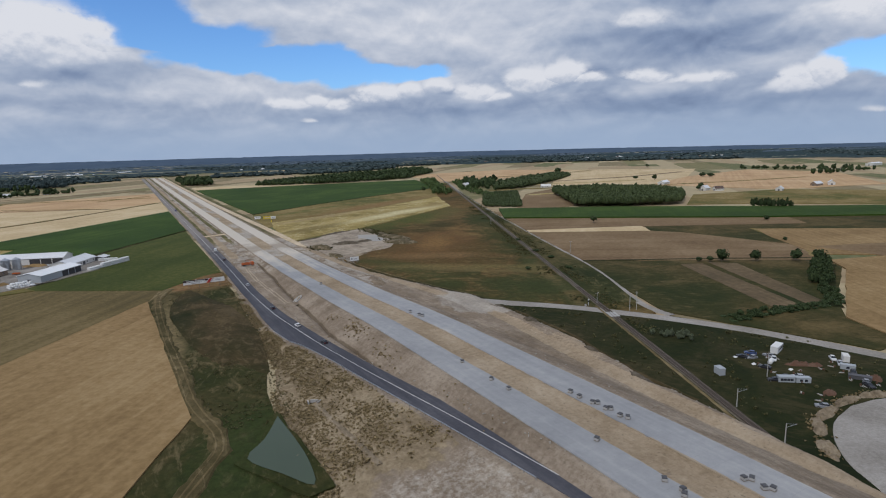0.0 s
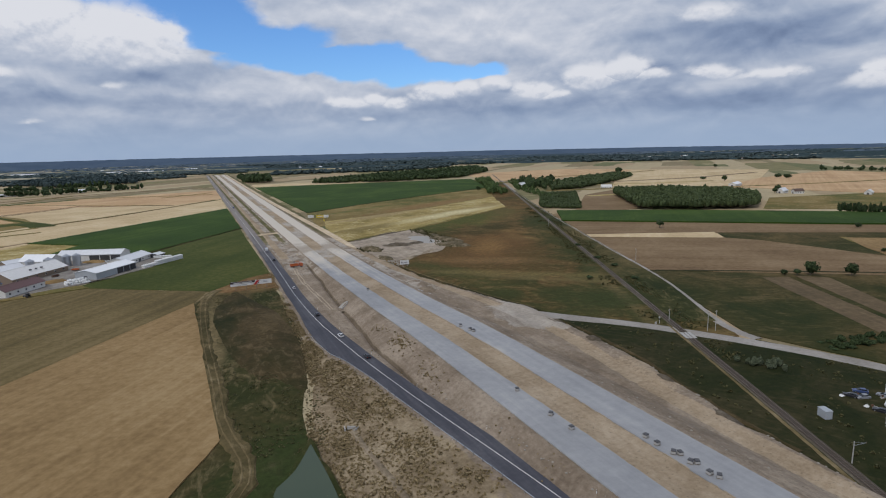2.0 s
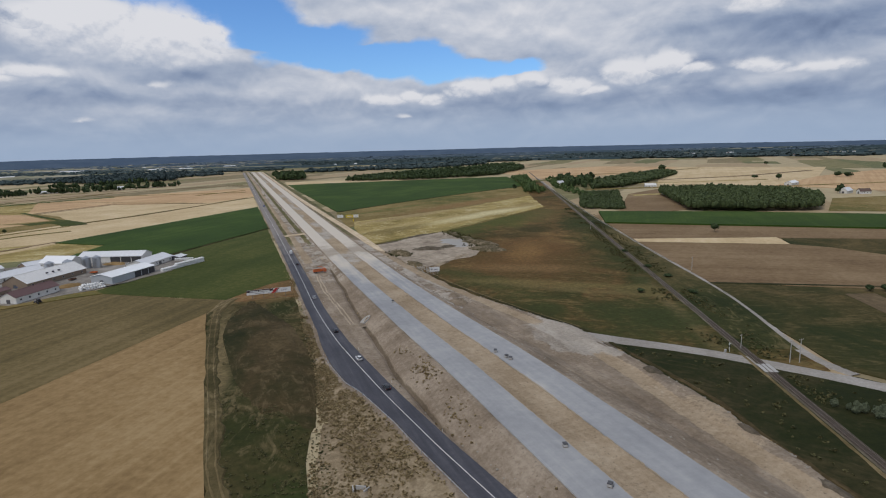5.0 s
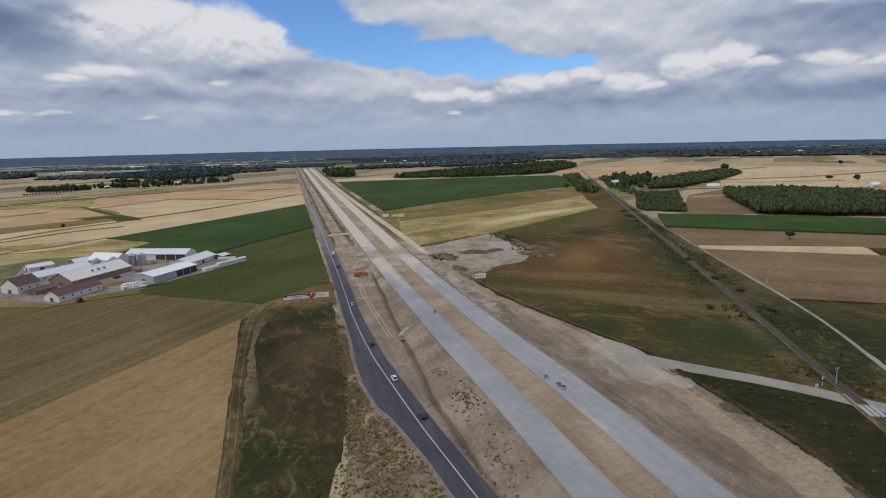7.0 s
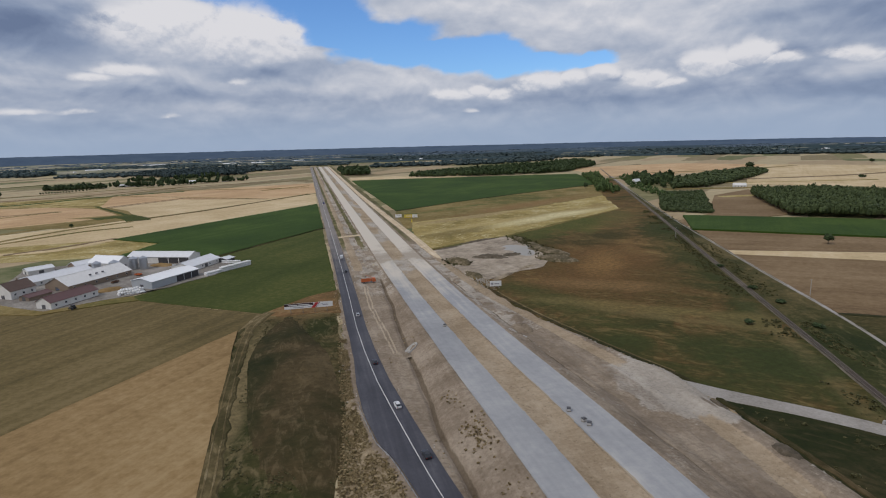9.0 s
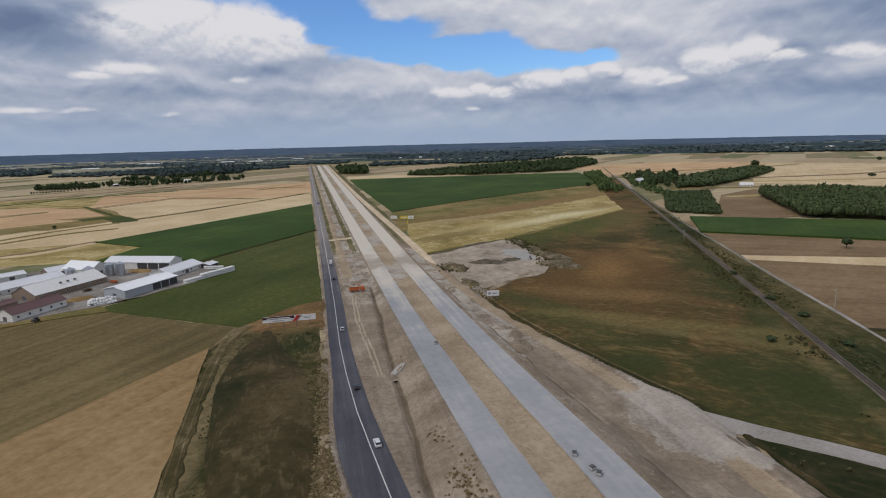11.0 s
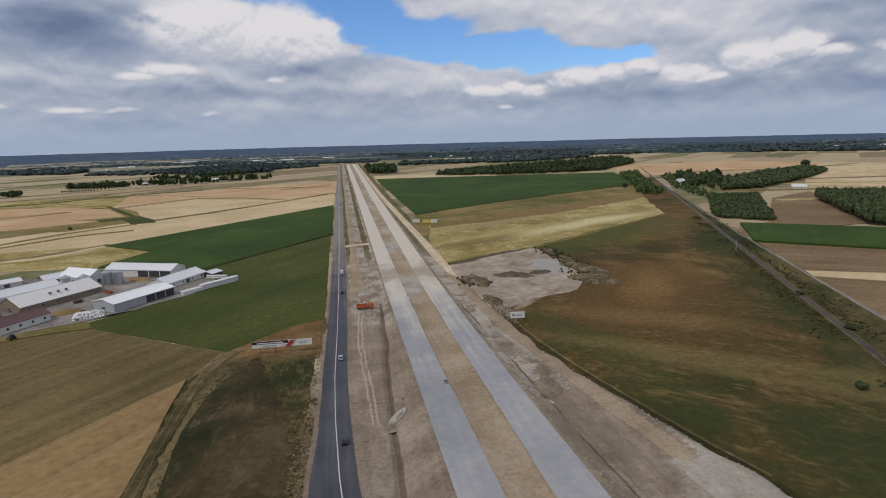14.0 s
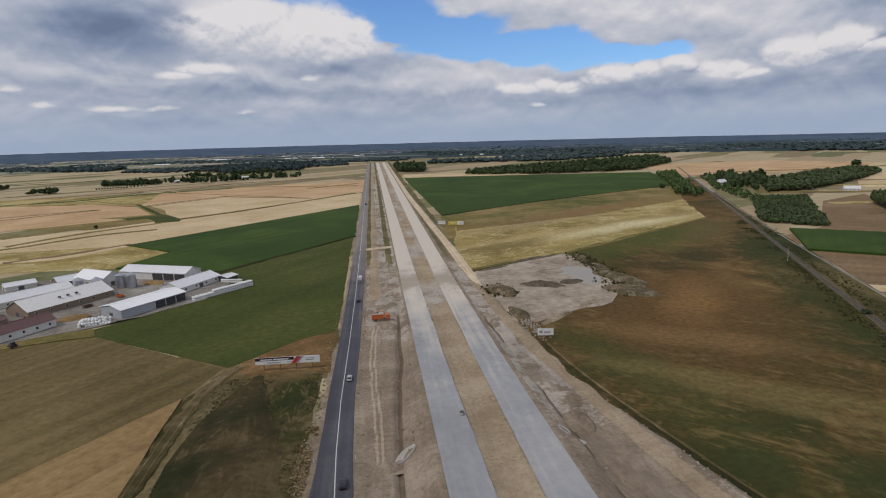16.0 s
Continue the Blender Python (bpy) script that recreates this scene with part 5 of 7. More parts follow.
scatter_mesh("tree_row", fill([(-500, 1470), (-360, 1455), (-205, 1545), (-215, 1585), (-370, 1500), (-500, 1510)], 10, 5.5, 6.2, 0.6, 0.28, 12), CROWNS, M["leaf_dark"], "loose row of trees round a hamlet", "trees")
scatter_mesh("thicket", fill([(-690, 1290), (-635, 1285), (-640, 1320), (-690, 1325)], 9, 6.0, 5.5, 0.4, 0.2, 13), CROWNS, M["leaf_dark"], "dark clump of bushes in the stubble", "thicket")
scatter_mesh("thicket", fill([(-900, 1440), (-820, 1440), (-830, 1490), (-900, 1490)], 9, 6.0, 6.5, 0.4, 0.2, 14), CROWNS, M["leaf_dark"], "dark clump of bushes in the stubble", "thicket")
scatter_mesh("hedge", fill([(1180, 610), (1420, 612), (1350, 880), (1320, 880), (1370, 640), (1180, 640)], 14, 6.0, 6.5, 0.4, 0.35, 15), CROWNS, M["leaf_dark"], "long row of roadside trees", "trees")
scatter_mesh("hedge", fill([(546, 372), (572, 338), (580, 344), (556, 378)], 4, 2.6, 6.0, 0.2, 0.05, 16), CROWNS_FINE, M["leaf_dark"], "short row of dark poplars", "trees")
scatter_mesh("hedge", fill([(232, 130), (286, 158), (284, 166), (228, 140)], 2.6, 2.4, 3.2, 0.5, 0.12, 17), CROWNS_FINE, M["leaf_dark"], "dark hedgerow between the fields", "hedge")
scatter_mesh("hedge", fill([(130, 122), (200, 108), (230, 128), (228, 136), (196, 116), (134, 130)], 2.2, 1.7, 1.1, 0.5, 0.15, 18), CROWNS_FINE, M["leaf_dark"], "low dark hedge along the pasture", "hedge")
scatter_mesh("thicket", fill([(86, 131), (92, 132), (99, 119), (93, 116)], 2.4, 1.5, 1.5, 0.4, 0.1, 19), CROWNS_FINE, M["leaf_grey"], "grey-green willow bushes beside the track", "bushes")
scatter_mesh("thicket", fill([(-620, 700), (-600, 690), (-590, 740), (-620, 750)], 9, 4, 4, 0.4, 0.3, 20), CROWNS, M["leaf_dark"], "small clump of field bushes", "bushes")

scatter_mesh("woods", fill([(-430, 1790), (-250, 1850), (-225, 2230), (-420, 2330), (-580, 2040)], 12, 8.5, 8.0, 0.3, 0.08, 31), CROWNS, M["leaf_haze"], "dark wood far across the stubble fields", "forest")
scatter_mesh("woods", fill([(-1500, 2440), (-960, 2240), (-960, 2420), (-1480, 2680)], 14, 9.5, 7.5, 0.3, 0.06, 32), CROWNS_FAR, M["leaf_haze"], "dark wood far across the stubble fields", "forest")
scatter_mesh("tree_row", fill([(-520, 1690), (-440, 1680), (-300, 1760), (-310, 1790), (-450, 1720), (-520, 1730)], 11, 6.0, 6.5, 0.5, 0.25, 33), CROWNS, M["leaf_dark"], "loose row of trees by a far farm", "trees")

# woods towards the horizon, in long ragged belts, haze blue in their leaf colour


def belt(out, a0, a1, d0, d1, keep, w, h, seed):
    """A belt of far trees between two headings (degrees) and two distances from the middle of the path."""
    q = np.random.default_rng(seed)
    d = d0
    while d < d1:
        a = a0
        while a < a1:
            u, v = -65 + d * math.sin(radians(a)), 60 + d * math.cos(radians(a))
            if noise.noise(Vector((u * 0.0016, v * 0.0042, seed * 1.7))) > keep and not (abs(u) < 55 and v < 2350):
                out.append((u + q.uniform(-20, 20), v + q.uniform(-20, 20), 0, w * q.uniform(0.8, 1.4), h * q.uniform(0.75, 1.25)))
            a += math.degrees(w * 1.25 / d)
        d += w * 2.6
    return out


scatter_mesh("far_woods", belt([], -40, 4, 1950, 2420, 0.36, 9.0, 5.0, 2), CROWNS_FAR, M["leaf_haze"], "far dark belt of woodland", "forest")
scatter_mesh("far_woods", belt([], 7, 30, 1950, 2500, 0.05, 10, 6.5, 3), CROWNS_FAR, M["leaf_haze"], "far dark belt of woodland", "forest")
scatter_mesh("far_woods", belt([], -44, 4, 2600, 3300, 0.30, 12, 5.5, 15), CROWNS_FAR, M["leaf_haze"], "far dark belt of woodland", "forest")
scatter_mesh("far_woods", belt([], 4, 80, 2600, 3300, 0.16, 12, 6.5, 5), CROWNS_FAR, M["leaf_haze"], "far dark belt of woodland", "forest")
scatter_mesh("far_woods", belt([], -46, 84, 3400, 4150, 0.10, 20, 5, 6), CROWNS_FAR, M["leaf_haze_deep"], "far belt of woodland in painted haze blue", "forest")

# closed woods towards the horizon, cut by strips of field, with haze painted in
def far_woods_material():
    m, t = material("hazy far woodland")
    co = node(t, "ShaderNodeTexCoord").outputs["Object"]
    p = node(t, "ShaderNodeSeparateXYZ", {0: co})
    v = node(t, "ShaderNodeMapping", {0: co, 2: (0, 0, radians(-8)), 3: (1500.0, 190.0, 1)}, vector_type="TEXTURE")
    strips = noise_of(t, 1.0, 4.0, 0.6, v.outputs[0], 0.3)
    open_ = node(t, "ShaderNodeMapRange", {0: p.outputs[0], 1: -900.0, 2: 700.0, 3: 0.13, 4: -0.04}).outputs[0]
    canopy = noise_of(t, 0.05, 5.0, 0.7)
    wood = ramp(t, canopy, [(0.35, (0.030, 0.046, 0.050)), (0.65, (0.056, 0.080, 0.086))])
    # aerial haze as base colour: the canopy turns bluer and paler with distance
    haze = node(t, "ShaderNodeMapRange", {0: p.outputs[1], 1: 2300.0, 2: 4300.0, 3: 0.0, 4: 0.85}).outputs[0]
    wood = mix(t, haze, wood, ramp(t, canopy, [(0.35, (0.070, 0.098, 0.135)), (0.65, (0.092, 0.124, 0.162))]))
    field_ = ramp(t, noise_of(t, 0.004, 3.0, 0.6), [(0.4, (0.16, 0.17, 0.11)), (0.6, (0.36, 0.33, 0.26))])
    k = ramp(t, math_node(t, "ADD", strips, open_), [(0.575, (0,)), (0.60, (1,))])
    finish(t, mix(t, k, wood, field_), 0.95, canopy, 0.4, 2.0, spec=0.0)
    return m


verts, faces = [], []
rows_ = [(2480, 0.5), (2540, 5.0), (2800, 6.0), (3200, 6.0), (3700, 6.0), (4300, 6.0)]
for i in range(0, 361):
    a = -55 + i * 0.42
    for d, z in rows_:
        e = d + (90 * noise.noise(Vector((a * 0.23, 0, 7))) + 40 * noise.noise(Vector((a * 1.3, 0, 8))) if d < 2600 else 0)
        verts.append((-65 + e * math.sin(radians(a)), 60 + e * math.cos(radians(a)), z + (1.6 * noise.noise(Vector((a * 6, d * 0.02, 4))) if d > 2500 else 0)))
    if i:
        b = (i - 1) * len(rows_)
        faces += [(b + k, b + len(rows_) + k, b + len(rows_) + k + 1, b + k + 1) for k in range(len(rows_) - 1)]
tagged(mesh_object("far_woodland", verts, faces, far_woods_material(), smooth=True), "closed far woods with strips of field, haze in their colour", "forest", kind="structure")

# the last rise of wooded land under the sky, its blue standing for haze
verts, faces = [], []
for i in range(0, 361):
    a = -55 + i * 0.42
    hz = 84 - 4.55 * (7.9 + 0.075 * a) + 3.0 * noise.noise(Vector((a * 0.12, 0, 2))) + 1.5 * noise.noise(Vector((a * 1.1, 0, 5)))
    for d, z in ((4200, -2), (4330, hz * 0.62), (4480, hz * 0.9), (4600, hz), (4720, hz * 0.8)):
        verts.append((-65 + d * math.sin(radians(a)), 60 + d * math.cos(radians(a)), z + (2.2 * noise.noise(Vector((a * 5, d * 0.02, 1))) if d > 4200 else 0)))
    if i:
        b = (i - 1) * 5
        faces += [(b + k, b + 5 + k, b + 6 + k, b + 1 + k) for k in range(4)]
m, t = material("hazy wooded rise")
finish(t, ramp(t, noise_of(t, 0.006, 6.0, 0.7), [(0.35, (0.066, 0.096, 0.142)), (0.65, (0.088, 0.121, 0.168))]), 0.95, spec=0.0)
tagged(mesh_object("backdrop", verts, faces, m, smooth=True), "low wooded rise on the horizon, blue with painted haze", "woodland", kind="structure")


def tree(x, y, w, h, mat, label, category="tree", trunk=0.18, z=None, seed=0, low=0.12):
    """A tree: tapered trunk with limbs, and a crown of leaf clumps."""
    z = ground_at(x, y) - 0.05 if z is None else z
    t = thing("tree" if h > 3.2 else "bush", label, category, pose(x, y, z))
    bm = bmesh.new()
    r = np.random.default_rng(seed)
    tube(bm, (0, 0, 0), (0.05 * w, 0, h * 0.55), trunk * h * 0.09 + 0.05, trunk * h * 0.05 + 0.03, 8)
    for i in range(5):
        a = i * 1.256 + r.uniform(-0.3, 0.3)
        tube(bm, (0.03 * w, 0, h * (0.22 + 0.06 * i)), (0.6 * w * math.cos(a), 0.6 * w * math.sin(a), h * (0.45 + 0.07 * i)), trunk * h * 0.035 + 0.02, 0.02, 6)
    part("trunk", bm, M["bark"], t)
    q = CROWNS_FINE[seed % len(CROWNS_FINE)] * (w, w, h * (1 - low) / 1.9) + (0, 0, h * (low + (1 - low) * 0.5))
    crown = mesh_object("crown", q.reshape(-1, 3), np.arange(len(q) * 4).reshape(-1, 4), mat, t)
    return t


for i, (x, y, w, h, k, lb) in enumerate([
    (243, 204, 4.6, 10.0, "leaf_dark", "round dark field tree"), (230, 212, 2.6, 4.6, "leaf_dark", "low dark field bush"), (236, 208, 3.2, 4.8, "leaf_dark", "low dark field bush"),
    (260, 191, 4.2, 8.6, "leaf_dark", "round dark field tree"), (281, 176, 4.6, 9.6, "leaf_dark", "round dark field tree"), (284, 163, 5.0, 11.0, "leaf_dark", "tall dark tree at the hedgerow"),
    (277, 158, 4.0, 8.0, "leaf_dark", "dark tree at the hedgerow"), (312, 394, 5.0, 9.0, "leaf_dark", "round dark tree at the maize strip"), (352, 223, 2.0, 3.6, "leaf_dark", "small dark field tree"),
    (733, 574, 6.5, 12.0, "leaf_dark", "dark tree beside a farmhouse"), (455, 299, 3.2, 5.5, "leaf_dark", "dark bush at the field edge"), (384, 906, 5.0, 11.0, "leaf_dark", "dark tree beside the railway"),
    (-320, 757, 2.6, 6.0, "leaf_dark", "small dark tree in the stubble"), (169, 310, 3.0, 2.4, "leaf_dark", "low dark bush by the railway"), (162, 284, 3.4, 2.4, "leaf_dark", "low dark bush by the railway"),
    (148, 250, 3.0, 2.2, "leaf_dark", "low dark bush by the railway"), (189, 359, 3.0, 2.6, "leaf_dark", "low dark bush by the railway"), (124, 263, 3.0, 2.8, "leaf_dark", "dark bush in the meadow"),
    (560, 1330, 6.0, 14.0, "leaf_dark", "tall dark tree at the wood"), (946, 1178, 8.0, 17.0, "leaf_dark", "tall dark tree in the stubble field"), (958, 1182, 7.0, 16.0, "leaf_dark", "tall dark tree in the stubble field"),
    (1305, 1173, 7.0, 13.0, "leaf_dark", "lone dark tree in the stubble field"), (705, 559, 5.0, 9.0, "leaf_dark", "dark tree beside a farmhouse"), (868, 781, 6.0, 12.0, "leaf_dark", "dark tree beside a barn"),
    (1003, 765, 9.0, 11.0, "leaf_dark", "dark tree in the open fields"), (1012, 752, 9.0, 10.0, "leaf_dark", "dark tree in the open fields"), (870, 834, 8.0, 8.0, "leaf_dark", "dark tree in the open fields")]):
    tree(x, y, w, h, M[k], lb, "tree" if h > 3.2 else "bush", seed=i)

for i in range(22):
    u = i / 21
    bx, by = (-587 + 100 * u, 1351 + 27 * u) if u < 0.5 else (-537 + 72 * (u - 0.5), 1364 + 196 * (u - 0.5))
    tree(bx, by, 2.2, 5.0, M["leaf_dark"], "small dark tree in a planted row", "tree", seed=i)

# tufts and scrub on the sandy bank, weeds along the roads
spots = []
r = np.random.default_rng(5)
while len(spots) < 9500:
    y = r.uniform(62, 300)
    x = r.uniform(along(EDGE_L, y) - 1, along(OLD, y) - 6.2 - along(LAY, y))
    dens = 0.5 + 0.9 * wob(x, y, 0.07, 2.0) + 0.5 * wob(x, y, 0.25, 2.5)
    if y > 245:
        dens *= 0.35
    if x > -66 and y < 100 + 5 * wob(x, y, 0.1):
        dens = 0.0 if y < 94 + 6 * wob(x, y, 0.1) else dens * 0.3
    if r.uniform() < dens:
        s = r.uniform(0.14, 0.42) * (1.7 if r.uniform() < 0.08 else 1.0)
        spots.append((x, y, ground_at(x, y) - 0.08, s * 1.2, s * r.uniform(0.45, 0.9)))
CROWNS_TUFT = [leaf_cloud(22, 0.34, 6, 400 + i) for i in range(6)]
M["tuft"] = leaves("dry tufts", (0.12, 0.092, 0.042), (0.36, 0.275, 0.15), 0.6)
scatter_mesh("scrub_tufts", spots, CROWNS_TUFT, M["tuft"], "dry brown-green tufts on the sandy bank", "scrub")
spots = []
while len(spots) < 700:
    y = r.uniform(90, 420)
    k = r.uniform()
    if k < 0.35:
        x = along(EDGE_L, y) + r.uniform(-1.5, 2.5)
    elif k < 0.42:
        x = along(OLD, y) + 5.4 + abs(r.normal(0, 2.0))
    elif k < 0.8:
        x = X_LL - 2 - r.uniform(0, 8)
        if wob(x, y, 0.06, 7.0) < 0.15:
            continue
    else:
        x = along(EDGE_R, y) + r.normal(0, 1.2)
    s = r.uniform(0.15, 0.45)
    spots.append((x, y, ground_at(x, y) - 0.1, s, s * 0.7))
for cx_, cy_, n_, sp_ in [(-22.5, 199, 110, 5.5), (-23.5, 222, 20, 4), (-24, 165, 50, 7)]:
    for k in range(n_):
        x, y = cx_ + r.normal(0, sp_ * 0.35), cy_ + r.normal(0, sp_)
        s = r.uniform(0.2, 0.6)
        spots.append((x, y, ground_at(x, y) - 0.1, s, s * 0.7))
scatter_mesh("weed_tufts", spots, CROWNS_TUFT, M["tuft"], "scattered weeds along the road and bank", "weeds")
spots = []
while len(spots) < 3200:
    x, y = r.uniform(-90, -54), r.uniform(140, 340)
    if wob(x, y, 0.05, 1.5) + 0.5 * wob(x, y, 0.2, 1.5) > -0.1:
        s = r.uniform(0.14, 0.42)
        spots.append((x, y, 0.2, s, s * 0.5))
M["weed_leaf"] = leaves("rank weed leaves", (0.04, 0.046, 0.016), (0.12, 0.108, 0.048), 0.3)
scatter_mesh("rank_weeds", spots, CROWNS_TUFT, M["weed_leaf"], "dark rank weeds on the mound", "weeds")
spots = []
while len(spots) < 700:
    i = r.integers(0, 5)
    x, y, a = [(108, 448, 22), (100, 425, 16), (110, 474, 20), (36, 433, 12), (108, 500, 16)][i]
    s = r.uniform(0.3, 1.0)
    spots.append((x + r.normal(0, 4), y + r.normal(0, a * 0.55), 0.5, s, s * 0.8))
scatter_mesh("spoil_weeds", spots, CROWNS_TUFT, M["weed_leaf"], "weeds grown over the spoil banks", "weeds")
spots = []
while len(spots) < 2200:
    y = r.uniform(120, 640)
    x = rail_x(y) + r.choice([-1, 1]) * (3.5 + abs(r.normal(0, 5)))
    if wob(x, y, 0.03, 4.0) < -0.1 or abs((x - 85) * 0.855 + (y - 184) * 0.518) < 6.5:
        continue
    s = r.uniform(0.25, 0.9)
    spots.append((x, y, 0.1, s, s * 0.7))
lot = [(62, 200), (95, 158), (128, 100), (140, 60), (120, 44), (70, 52), (56, 62), (55, 120), (60, 160)]
for k in range(900):
    x, y = r.uniform(55, 140), r.uniform(44, 200)
    if inside(x, y, lot) and abs(x - rail_x(y)) > 4.5 and wob(x, y, 0.06, 5.0) > 0.0 and not (78 < x < 118 and 50 < y < 95 and r.uniform() < 0.6):
        s = r.uniform(0.25, 0.9)
        spots.append((x, y, 0.1, s, s * 0.7))
scatter_mesh("rail_weeds", spots, CROWNS_TUFT, M["weed_leaf"], "weeds and low bushes along the railway", "weeds")


# ---- farm ----
M["roof_grey"] = plain("grey sheet roof", (0.72, 0.73, 0.75), 0.5, 0.0, 0.25, 0.5)
M["roof_pale"] = plain("pale asbestos roof", (0.72, 0.71, 0.69), 0.8, 0.0, 0.35, 0.6, dirt=(0.28, 0.26, 0.24))
M["roof_white"] = plain("white sheet roof", (0.86, 0.87, 0.88), 0.45, 0.0, 0.12, 0.5)
M["roof_red"] = plain("dark red sheet roof", (0.13, 0.066, 0.062), 0.5, 0.0, 0.35, 0.6, dirt=(0.10, 0.07, 0.06))
M["roof_brown"] = plain("brown tile roof", (0.11, 0.07, 0.055), 0.7, 0.0, 0.3, 0.8)
M["wall_white"] = plain("white render", (0.70, 0.69, 0.66), 0.85, 0.0, 0.3, 0.6)
M["wall_grey"] = plain("grey sheet wall", (0.40, 0.43, 0.46), 0.55, 0.0, 0.25, 0.5)
M["wall_brick"] = plain("brown block wall", (0.25, 0.19, 0.14), 0.9, 0.0, 0.45, 0.9)
M["wall_dark"] = plain("dark wall and bay shade", (0.05, 0.05, 0.055), 0.9)
M["glass"] = plain("window glass", (0.03, 0.035, 0.045), 0.12, 0.0, 0.05, 1.0, 0.6)
M["zinc"] = plain("galvanised steel", (0.48, 0.50, 0.53), 0.35, 0.8, 0.2, 1.0)
M["plastic_white"] = plain("white wrap film", (0.80, 0.80, 0.79), 0.4, 0.0, 0.12, 1.5)
M["wood"] = plain("grey weathered wood", (0.22, 0.18, 0.14), 0.9, 0.0, 0.4, 2.0)
M["concrete_old"] = plain("weathered concrete", (0.42, 0.41, 0.39), 0.9, 0.0, 0.4, 1.0)
M["white"] = plain("white paint", (0.76, 0.76, 0.75), 0.5, 0.0, 0.2, 1.0)
M["black"] = plain("black rubber", (0.02, 0.02, 0.022), 0.8, 0.0, 0.2, 3.0)
M["red"] = plain("red print", (0.45, 0.03, 0.03), 0.5, 0.0, 0.15, 2.0)
M["maroon"] = plain("dark print", (0.035, 0.015, 0.018), 0.5, 0.0, 0.1, 2.0)
M["grey_print"] = plain("grey print", (0.32, 0.32, 0.34), 0.6)
M["yellow_print"] = plain("yellow print", (0.62, 0.47, 0.05), 0.5, 0.0, 0.15, 2.0)
M["orange"] = plain("orange paint", (0.50, 0.11, 0.025), 0.5, 0.0, 0.35, 1.5)
M["rust"] = plain("rusty scrap", (0.13, 0.065, 0.04), 0.9, 0.1, 0.5, 1.5)
M["steel_dark"] = plain("dark grey steel", (0.11, 0.11, 0.12), 0.6, 0.3, 0.3, 2.0)
M["yard"] = soil("farm yard", (0.13, 0.115, 0.10), (0.22, 0.20, 0.175), (0.32, 0.295, 0.265), 0.06, 0.6)

patch("farm_yard", [(-246, 424), (-205, 394), (-172, 412), (-150, 428), (-127, 454), (-122, 470), (-122, 500), (-148, 528), (-204, 536), (-268, 520)], M["yard"], "worn concrete and earth farm yard", "yard", 0.06, 2.0)
patch("green_strip", [(-246, 424), (-236, 400), (-206, 387), (-176, 398), (-160, 401), (-166, 412), (-172, 411), (-205, 394)], M["olive"], "rough olive grass before the farm", "grass", 0.05, 2.0)


def gable_house(name, label, category, x, y, turn, length, width, wall, rise, mat_wall, mat_roof, windows=0, doors=0, z=0.05, overhang=0.5, chimney=False, dark_bays=0, flat_end=False, vents=0):
    """A gabled building, its length along its own x axis: walls, two roof slopes, windows, doors."""
    t = thing(name, label, category, pose(x, y, z, 0, 0, turn))
    L, Wd = length / 2, width / 2
    bm = bmesh.new()
    pts = [(-Wd, 0), (Wd, 0), (Wd, wall), (0, wall + rise), (-Wd, wall)]
    a = [bm.verts.new((-L, u, v)) for u, v in pts]
    b = [bm.verts.new((L, u, v)) for u, v in pts]
    bm.faces.new(a[::-1])
    bm.faces.new(b)
    for i in (0, 1, 4):
        k = (i + 1) % 5
        bm.faces.new((a[i], a[k], b[k], b[i]))
    bmesh.ops.recalc_face_normals(bm, faces=bm.faces[:])
    part("wall", bm, mat_wall, t)
    slope = math.hypot(Wd, rise) + overhang
    tip = math.degrees(math.atan2(rise, Wd))
    for s in (-1, 1):
        bm = bmesh.new()
        mid = Vector((0, s * (Wd + overhang * math.cos(radians(tip))) / 2, wall + rise / 2 - overhang * math.sin(radians(tip)) / 2 + 0.12))
        box(bm, mid.x, mid.y, mid.z, length + 2 * overhang, slope, 0.14, 0, -s * tip)
        roof = part("roof", bm, mat_roof, t)
        if vents and s < 0:
            for i in range(vents):
                part("vent", boxed((i - (vents - 1) / 2) * 4.5, mid.y - 1.0, mid.z + 0.5, 1.2, 1.0, 0.8), M["steel_dark"], roof)
    part("ridge_cap", boxed(0, 0, wall + rise + 0.22, length + 2 * overhang, 0.5, 0.1), mat_roof, t)
    for s in (-1, 1):
        for i in range(windows):
            u = -L + length * (i + 0.5) / windows
            w = part("window", boxed(u, s * (Wd + 0.03), wall * 0.58, 1.3, 0.08, 1.3), M["white"], t)
            part("pane", boxed(u, s * (Wd + 0.08), wall * 0.58, 1.1, 0.04, 1.1), M["glass"], w)
        for i in range(doors):
            u = -L + length * (i + 0.5) / doors
            part("door", boxed(u, s * (Wd + 0.03), min(3.2, wall * 0.8) / 2, 3.0, 0.1, min(3.2, wall * 0.8)), M["steel_dark"], t)
        if s < 0:
            for i in range(dark_bays):
                # dark panel on the closed wall, standing in for the shade inside an open bay
                part("bay_shade", boxed(L - (i + 0.5) * length / 2 / dark_bays, s * (Wd + 0.02), wall * 0.45, length / 2 / dark_bays - 0.6, 0.08, wall * 0.88), M["wall_dark"], t)
    for s in (-1, 1):
        part("gable_door", boxed(s * (L + 0.03), 0, 1.4, 0.1, 2.6, 2.8), M["steel_dark"], t)
    if chimney:
        part("chimney", boxed(L * 0.3, 0.6, wall + rise + 0.5, 0.7, 0.7, 1.6, bevel=0.04), M["wall_brick"], t)
    return t


